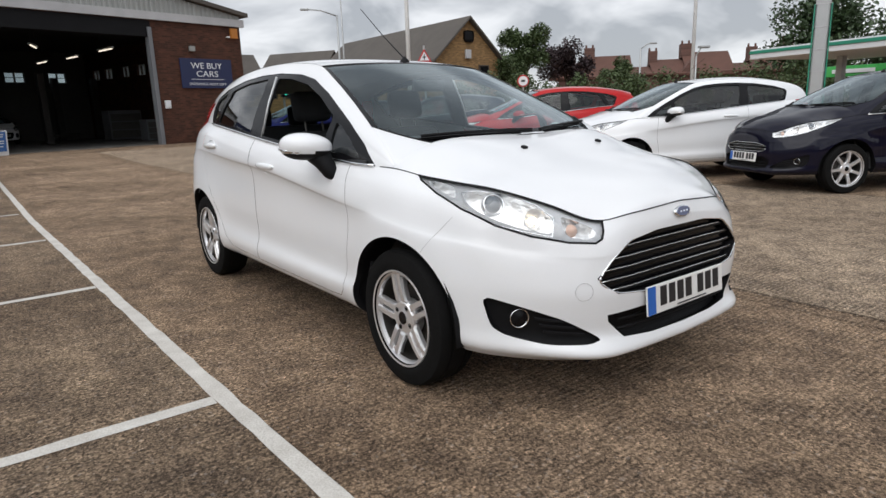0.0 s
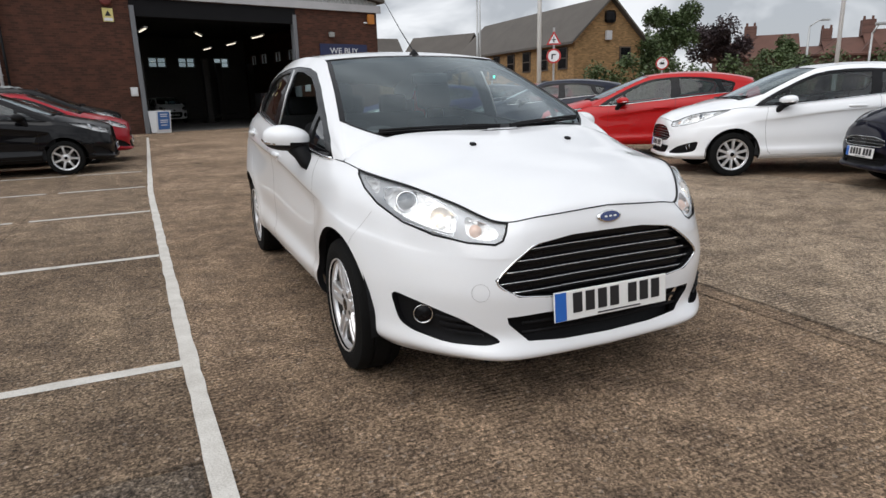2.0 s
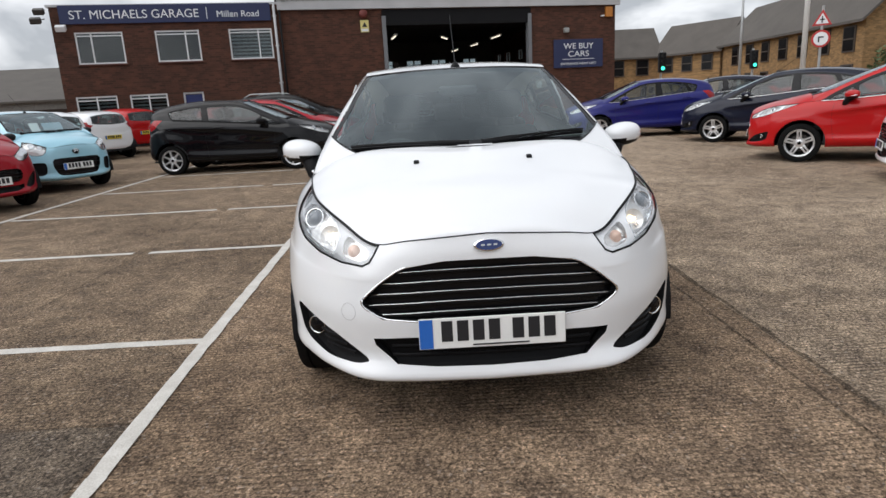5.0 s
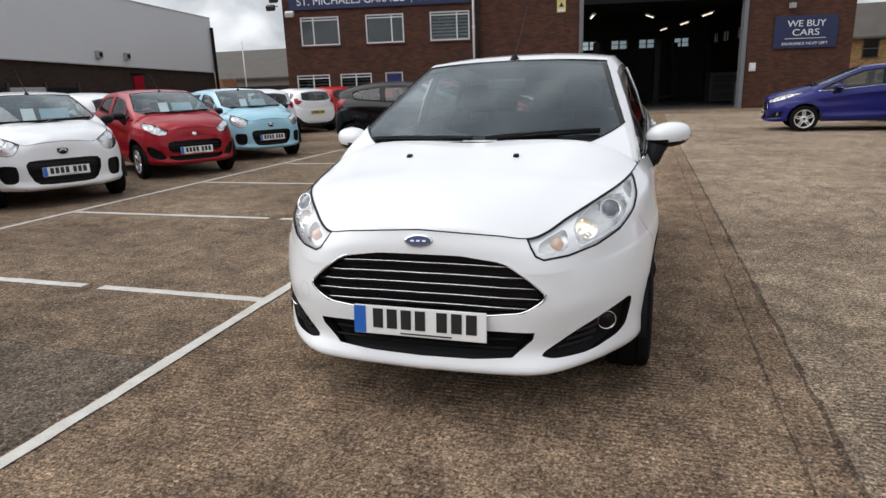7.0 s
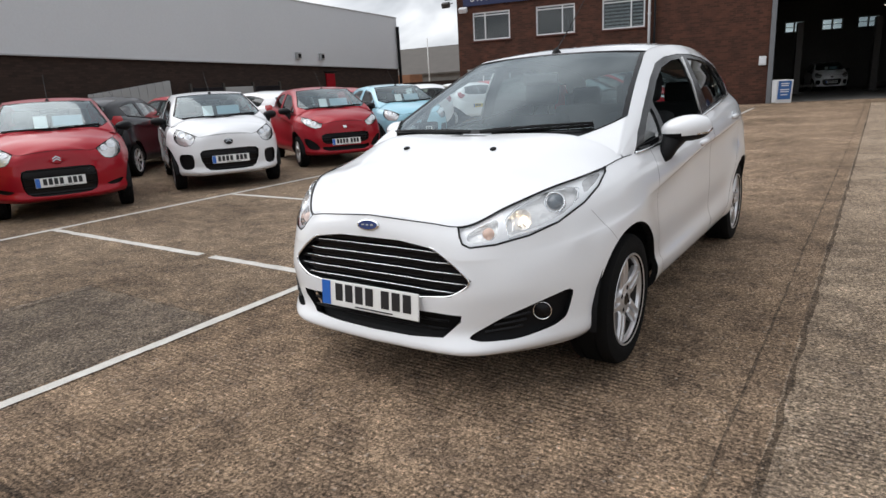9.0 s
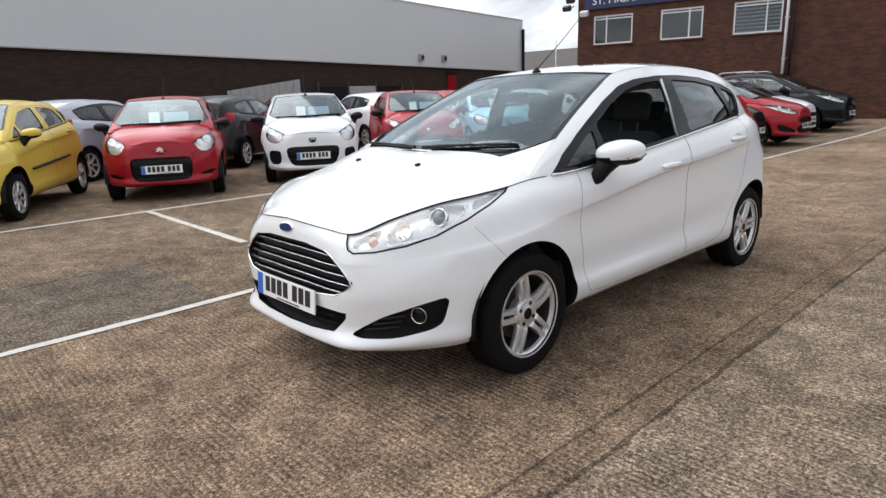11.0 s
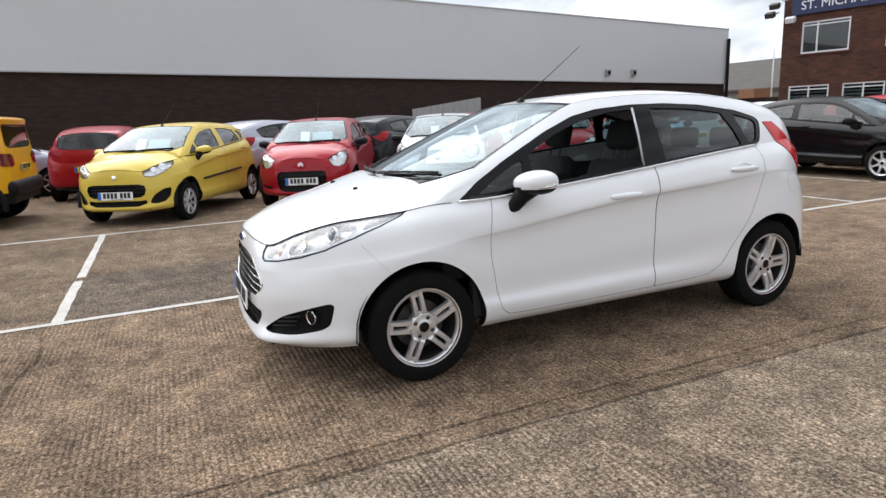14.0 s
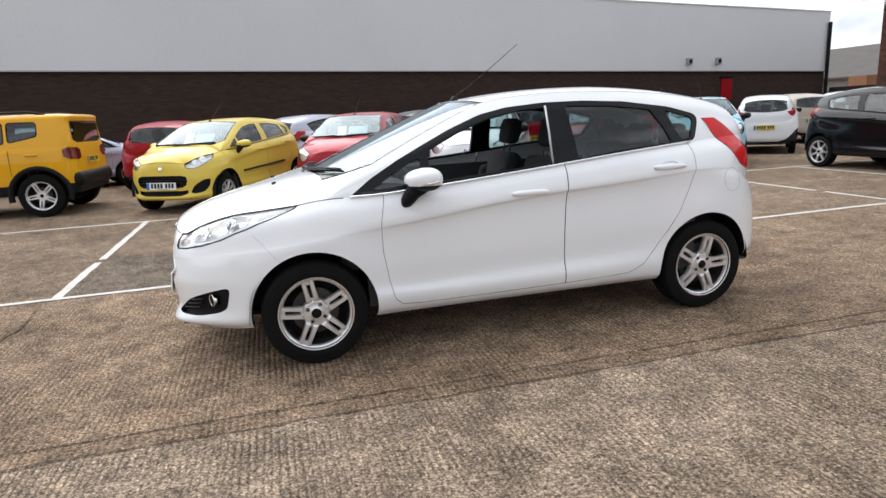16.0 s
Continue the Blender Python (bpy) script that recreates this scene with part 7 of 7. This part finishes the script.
def house_block(parent, corner, along, across, length, depth, eave, ridge, wall_mat, roof_mat, z0=0.0):
    """A block with a pitched roof, its ridge along the length."""
    a, c = Vector((*along, 0)).normalized(), Vector((*across, 0)).normalized()
    o = Vector((*corner, z0))
    walls = bmesh.new()
    mid = o + c * depth / 2
    pts = [o, o + c * depth]
    ends = []
    for s in (0, length):
        ring = [walls.verts.new(p + a * s + Vector((0, 0, h))) for p, h in ((o, 0), (o + c * depth, 0), (o + c * depth, eave), (mid, ridge), (o, eave))]
        walls.faces.new(ring if s else ring[::-1])
        ends.append(ring)
    for j in (0, 4):
        k = {0: 1, 4: 0}[j]
        walls.faces.new((ends[0][j], ends[0][k], ends[1][k], ends[1][j])) if j == 0 else walls.faces.new((ends[0][4], ends[0][0], ends[1][0], ends[1][4]))
    walls.faces.new((ends[0][1], ends[0][2], ends[1][2], ends[1][1]))
    bmesh.ops.recalc_face_normals(walls, faces=walls.faces)
    part("wall", walls, wall_mat, parent)
    roof = bmesh.new()
    up = Vector((0, 0, 1))
    slope = (ridge - eave) / (depth / 2)
    for s in (-1, 1):
        e0 = mid + c * s * (depth / 2 + .45)
        lowz = eave - slope * .45
        q = [mid + a * -.4 + up * (ridge + .04), mid + a * (length + .4) + up * (ridge + .04), e0 + a * (length + .4) + up * (lowz + .04), e0 + a * -.4 + up * (lowz + .04)]
        lo = [roof.verts.new(p) for p in q]
        hi = [roof.verts.new(p + up * .16) for p in q]
        roof.faces.new(lo)
        roof.faces.new(hi)
        for j in range(4):
            roof.faces.new((lo[j], lo[(j + 1) % 4], hi[(j + 1) % 4], hi[j]))
    bmesh.ops.recalc_face_normals(roof, faces=roof.faces)
    return part("roof", roof, roof_mat, parent)


DARK_FRAME = material("dark_brown_frame", (0.06, 0.045, 0.035), 0.6)
inn = thing("brick_building", pose(0, 0, 0), "two-storey yellow brick building with a grey tiled gable roof", "building")
near, far = Vector((24.6, 33.2, 0)), Vector((25.2, 51.6, 0))
run = (far - near).normalized()
cross = Vector((run.y, -run.x, 0))
LEN = (far - near).length
house_block(inn, near.xy, run.xy, cross.xy, LEN, 5.5, 4.60, 7.15, YELLOW_BRICK, SLATE)
window_row(inn, near.x, near.y, run.x, run.y, 7, 1.3, 2.45, 2.75, 4.05, .95, DARK_FRAME, (-cross.x * .03, -cross.y * .03))
window_row(inn, near.x, near.y, run.x, run.y, 7, 1.3, 2.45, .7, 1.9, .95, DARK_FRAME, (-cross.x * .03, -cross.y * .03))
window_row(inn, near.x, near.y, cross.x, cross.y, 1, 4.15, 1, 2.9, 4.0, .75, DARK_FRAME, (-run.x * .03, -run.y * .03))
p = near + cross * 2.75 - run * .12
part("gable_vent", box_bm((.8, .2, .8), (p.x, p.y, 6.0), .2, pose(0, 0, 0, 0, 0, -1)), BLACK, inn)
p = near + cross * 2.65 - run * .14
part("alarm_box", box_bm((.45, .2, .6), (p.x, p.y, 4.80), .02, pose(0, 0, 0, 0, 0, -1)), FASCIA, inn)
wing = thing("brick_building", pose(0, 0, 0), "far yellow brick wing with a grey tiled roof", "building")
house_block(wing, (25.1, 51.9), (-.54, .84), (.84, .54), 6.4, 5.0, 4.35, 6.65, YELLOW_BRICK, SLATE)
window_row(wing, 25.1, 51.9, -.54, .84, 3, 1.2, 2.0, 2.6, 3.8, .9, DARK_FRAME, (-.03, -.02))
house_block(wing, (7.5, 57.2), (1, 0), (0, 1), 14.2, 5.0, 4.3, 6.65, YELLOW_BRICK, SLATE)
window_row(wing, 7.5, 57.2, 1, 0, 6, 1.2, 2.3, 2.5, 3.8, 1.0, DARK_FRAME, (0, -.04))

# terraced roofs beyond the trees
terrace = thing("terraced_houses", pose(0, 0, 0), "row of dark red brick houses with clay roofs and chimneys", "building")
OLD_BRICK = brick_material("old_red_brick", (0.11, 0.060, 0.048), (1.1, 1.1, 1.1))
for k in range(8):
    t = k / 7
    cx, cy = 50.5 + 16 * t, 45.5 - 17.5 * t
    hgt = 5.35 + .75 * math.sin(k * 2.1)
    house_block(terrace, (cx, cy), (16, -17.5), (17.5, 16), 4.0, 6.5, 3.9, hgt, OLD_BRICK, CLAY)
    mid = Vector((cx, cy, 0)) + Vector((17.5, 16, 0)).normalized() * 3.2
    stack = part("chimney", box_bm((.85 + .25 * (k % 3), 1.2, 1.5), (mid.x, mid.y, hgt + .35), .03, pose(0, 0, 0, 0, 0, -47)), OLD_BRICK, terrace)
    for j in (-.25, .25):
        part("chimney_pot", lathe_bm([(0, .12), (.35, .10), (.36, .0001)], 8, "Z"), CLAY, stack).matrix_local = pose(mid.x + j, mid.y - j, hgt + 1.10)
    if k % 2 == 0:
        g0 = mid - Vector((17.5, 16, 0)).normalized() * 3.4
        part("dormer_gable", prism_bm([(-1.1, 0), (1.1, 0), (0, 1.5)], 2.2, lambda u, v, q: (g0.x + u * .68 + q * .73, g0.y - u * .73 + q * .68, 3.7 + v)), OLD_BRICK, terrace)

# grey shed roofs behind the warehouse
FAR_SHEET = material("weathered_far_sheet", (0.16, 0.155, 0.145), 0.8, vary=0.3, scales=(.25, 6), bump=0.3, bump_scale=6)
shed = thing("far_shed", pose(0, 0, 0), "far grey-brown sheet-roofed industrial shed", "building")
house_block(shed, (-62, 50), (1, .10), (0, 1), 46, 20, 2.9, 6.1, FAR_SHEET, SLATE)
part("orange_lean_to", box_bm((1.6, 2, .8), (-35.6, 46.5, 2.35), .02), material("faded_orange_panel", (0.22, 0.10, 0.05), 0.8, vary=0.3, scales=(.8, 9)), shed)

# ---- petrol station ----
GREEN = material("green_fascia", (0.02, 0.22, 0.14), 0.4, vary=0.08)
st = thing("filling_station_canopy", pose(27.5, 12.9, 0), "white and green filling station canopy on posts", "canopy")
d = Vector((24.0 - 26.6, 2.0 - 11.9, 0))
turn = pose(0, 0, 0, 0, 0, math.degrees(math.atan2(d.y, d.x)))
L = d.length * 1.6
part("roof_deck", box_bm((L, 7.0, .42), turn @ Vector((L / 2, 3.4, 3.08)), .02, turn), FRAME_WHITE, st)
part("green_band", box_bm((L + .02, 7.1, .14), turn @ Vector((L / 2, 3.4, 3.16)), .02, turn), GREEN, st)
for s in (.12, .45, .8):
    part("post", box_bm((.3, .3, 2.9), turn @ Vector((L * s, 3.4, 1.45)), .02, turn), GALVANISED, st)
shop = thing("filling_station_shop", pose(35.5, 10.8, 0), "low green and white filling station shop", "building")
part("wall", box_bm((.3, 8.6, 2.6), (0, -3.6, 1.3)), DOOR_STEEL, shop)
part("green_sign", box_bm((.1, 3.2, .55), (-.22, .6, 2.35), .02), material("bright_green_sign", (0.05, 0.38, 0.08), 0.5), shop)
part("lettering_bar", box_bm((.04, 2.0, .2), (-.29, .6, 2.35), .01), SIGN_WHITE, shop)
tot = thing("price_totem", pose(18.16, 6.2, 0, 0, 0, -67), "tall pale totem pillar with green edges", "sign")
part("pillar", box_bm((.38, .38, 6.5), (0, 0, 3.25), .05), GALVANISED, tot)
for s in (-1, 1):
    part("green_edge", box_bm((.035, .42, 3.7), (s * .215, -.02, 1.85), .01), GREEN, tot)
for k in range(9):
    part("band", box_bm((.42, .42, .02), (0, 0, .6 + k * .62)), FASCIA, tot)

# ---- posts and signs ----
def post(name, x, y, h, r, mat, label, category, lamp=None):
    p = thing(name, pose(x, y, 0), label, category)
    part("column", tube_bm([(0, 0, 0), (0, 0, h * .5), (0, 0, h)], [r * 1.15, r, r * .7], 10), mat, p, "", True)
    if lamp:
        lx, ly = lamp
        part("arm", tube_bm([(0, 0, h - .05), (lx * .5, ly * .5, h + .35), (lx, ly, h + .45)], .05, 8), mat, p, "", True)
        part("lantern", box_bm((.30, .62, .14), (lx, ly, h + .42), .04, pose(0, 0, 0, 0, 0, math.degrees(math.atan2(ly, lx)) - 90)), GALVANISED, p)
    return p


POST_WHITE = material("white_post", (0.62, 0.62, 0.60), 0.5, vary=0.1)
post("flag_pole", 14.8, 22.4, 11.5, .095, POST_WHITE, "tall white painted flag pole", "pole")
post("flag_pole", 11.0, 5.88, 7.5, .036, POST_WHITE, "tall white painted flag pole", "pole")
post("lamp_post", 18.84, 35.7, 9.0, .06, GALVANISED, "slim grey lamp post", "lamp post")
post("lamp_post", 21.83, 41.77, 8.2, .09, GALVANISED, "grey street lamp with a curved arm", "lamp post", (-2.13, 1.05))
post("lamp_post", 45.7, 31.8, 5.6, .10, GALVANISED, "grey street lamp among rooftops", "lamp post", (.9, -.6))
post("lamp_post", 31.4, 18.0, 3.6, .06, GALVANISED, "small grey camera post", "lamp post", (.4, -.2))
post("lamp_post", -27.3, 38.1, 5.1, .05, POST_WHITE, "thin pale pole behind the yard wall", "pole")
SIGN_RED = material("sign_red", (0.42, 0.02, 0.02), 0.4)
rs = thing("road_sign", pose(14.05, 20.15, 0), "triangle and round road signs on one grey post", "road sign")
part("post", tube_bm([(0, 0, 0), (0, 0, 3.75)], .045, 8), GALVANISED, rs)
face_turn = pose(0, 0, 0, 0, 0, -36)


def flat_sign(outline, z, mat, out, name):
    return part(name, prism_bm([(u, v + z) for u, v in outline], .02, lambda u, v, q: face_turn @ Vector((u, -.06 - out + q, v))), mat, rs)


tri = lambda r: [(r * math.sin(a), r * math.cos(a)) for a in (0, math.tau / 3, 2 * math.tau / 3)]
circ = lambda r: [(r * math.sin(math.tau * k / 24), r * math.cos(math.tau * k / 24)) for k in range(24)]
flat_sign(tri(.36), 3.26, SIGN_RED, 0, "warning_triangle")
flat_sign(tri(.24), 3.26, SIGN_WHITE, .012, "triangle_face")
flat_sign([(-.02, -.09), (.02, -.09), (.02, .14), (-.02, .14)], 3.26, INK, .022, "symbol_bar")
flat_sign([(-.08, 0), (.08, 0), (.08, .04), (-.08, .04)], 3.26, INK, .026, "symbol_bar")
flat_sign(circ(.30), 2.63, SIGN_RED, 0, "ring")
flat_sign(circ(.23), 2.63, SIGN_WHITE, .012, "round_face")
flat_sign([(-.09, -.12), (-.04, -.12), (-.04, .03), (.09, .03), (.09, .08), (-.09, .08)], 2.63, INK, .022, "symbol_arrow")
rs = thing("road_sign", pose(21.25, 21.49, 0), "small round road sign on a grey post", "road sign")
part("post", tube_bm([(0, 0, 0), (0, 0, 2.7)], .04, 8), GALVANISED, rs)
face_turn = pose(0, 0, 0, 0, 0, -45)
flat_sign(circ(.30), 2.37, SIGN_RED, 0, "ring")
flat_sign(circ(.24), 2.37, SIGN_WHITE, .012, "round_face")
flat_sign([(-.1, -.05), (.1, -.05), (.1, .05), (-.1, .05)], 2.37, INK, .022, "symbol_bar")
for x, y in ((18.32, 33.18), (12.22, 30.75)):
    tl = thing("traffic_light", pose(x, y, 0), "black traffic signal head on a post", "traffic light")
    part("post", tube_bm([(0, 0, 0), (0, 0, 3.1)], .06, 8), GALVANISED, tl)
    head = part("signal_head", box_bm((.36, .30, 1.0), (0, -.12, 2.50), .04), BLACK, tl)
    for k in range(3):
        lens_bm = lathe_bm([(0, .0001), (.02, .08), (0, .10)], 14)
        bmesh.ops.transform(lens_bm, matrix=pose(0, -.28, 2.80 - .30 * k, 0, 0, -90), verts=lens_bm.verts)
        part("signal_lens", lens_bm, material("green_signal", (0.05, 0.8, 0.55), 0.3, emit=1.5) if k == 2 else GLOSS_BLACK, head)

# ---- trees and hedge ----
BARK = material("bark", (0.07, 0.055, 0.04), 0.95, vary=0.3, bump=0.6, bump_scale=30)


def leaf_material(name, colour):
    m = material(name, colour, 0.6, vary=0.35, scales=(.9, 7))
    m.node_tree.nodes["Principled BSDF"].inputs["Transmission Weight"].default_value = 0.0
    return m


LEAF = leaf_material("green_leaves", (0.060, 0.090, 0.030))
PURPLE_LEAF = leaf_material("purple_leaves", (0.035, 0.020, 0.022))
DEEP_LEAF = leaf_material("deep_green_leaves", (0.040, 0.070, 0.026))


def leaves_bm(clumps, count, size, rnd):
    """Many small bent leaves scattered through clumps (x, y, z, r)."""
    bm = bmesh.new()
    for _ in range(count):
        x, y, z, r = rnd.choice(clumps)
        d = Vector((rnd.gauss(0, 1), rnd.gauss(0, 1), rnd.gauss(0, .8))).normalized() * r * rnd.uniform(.45, 1.08)
        p = Vector((x, y, z)) + d
        q = Euler((rnd.uniform(-1, 1), rnd.uniform(-1, 1), rnd.uniform(0, 6.3))).to_matrix()
        s = size * rnd.uniform(.6, 1.4)
        a = [bm.verts.new(p + q @ Vector(c) * s) for c in ((-.5, 0, 0), (0, -.32, .10), (.5, 0, 0), (0, .32, .10))]
        bm.faces.new(a)
    return bm


def tree(x, y, h, spread, mat, label, seed, leaves=2600, trunk=.16, size=.34):
    rnd = random.Random(seed)
    t = thing("tree", pose(x, y, 0), label, "tree")
    tr = bmesh.new()
    tube_bm([(0, 0, -.05), (.05, .02, h * .3), (-.03, .05, h * .62), (.02, 0, h * .9)], [trunk * 1.3, trunk, trunk * .6, trunk * .15], 9, tr)
    clumps = []
    for k in range(11):
        a = k * 2.4 + rnd.uniform(-.4, .4)
        z0 = h * rnd.uniform(.28, .62)
        out = spread * rnd.uniform(.35, .85)
        z1 = z0 + h * rnd.uniform(.12, .36)
        end = (math.cos(a) * out, math.sin(a) * out, min(z1, h * .95))
        tube_bm([(0, 0, z0), (end[0] * .5, end[1] * .5, (z0 + end[2]) / 2 + .15), end], [trunk * .45, trunk * .28, trunk * .08], 6, tr)
        clumps.append((*end, spread * rnd.uniform(.26, .46)))
    for k in range(5):
        clumps.append((rnd.uniform(-.3, .3) * spread, rnd.uniform(-.3, .3) * spread, h * rnd.uniform(.65, .95), spread * rnd.uniform(.22, .36)))
    part("trunk", tr, BARK, t, "", True)
    part("crown", leaves_bm(clumps, leaves, size, rnd), mat, t)
    return t


tree(34.2, 34.9, 6.9, 2.1, LEAF, "green leafy tree beside a yellow brick building", 3, 9000, .16, .24)
tree(31.6, 33.6, 4.6, 1.8, LEAF, "young green tree beside a yellow brick building", 13, 5000, .12, .22)
tree(40.6, 35.6, 6.1, 2.4, PURPLE_LEAF, "dark purple-leaved tree before the terraced roofs", 4, 8000, .16, .24)
tree(45.6, 16.6, 7.0, 4.6, DEEP_LEAF, "broad deep green tree behind the filling station", 5, 11000, .3, .30)
tree(47.5, 9.0, 7.6, 4.8, DEEP_LEAF, "broad deep green tree behind the filling station", 6, 11000, .3, .30)
tree(44.6, 33.0, 4.7, 1.9, LEAF, "small green tree among rooftops", 7, 4500, .14, .24)
hedge_rnd = random.Random(8)
clumps = []
for k in range(46):
    t = k / 45
    top = 2.6 + .5 * math.sin(k * .9) + .5 * math.exp(-((t - .25) / .12) ** 2) - .5 * (t > .45) * (t < .6)
    for z in (.5, 1.3, top - .6):
        clumps.append((24.1 + 10.4 * t + hedge_rnd.uniform(-.3, .3), 31.0 - 7.4 * t + hedge_rnd.uniform(-.4, .4), z + hedge_rnd.uniform(-.2, .2), hedge_rnd.uniform(.45, .75)))
for k in range(30):
    t = k / 29
    for z in (.6, 1.5, 2.3 + .4 * math.sin(k * 1.3)):
        clumps.append((36.5 + 6.5 * t, 24.0 - 14.5 * t, z + hedge_rnd.uniform(-.2, .2), hedge_rnd.uniform(.6, .9)))
tagged(link_mesh("hedge", leaves_bm(clumps, 26000, .20, hedge_rnd), LEAF, smooth=False), "overgrown green hedge along the road", "hedge", kind="stuff")
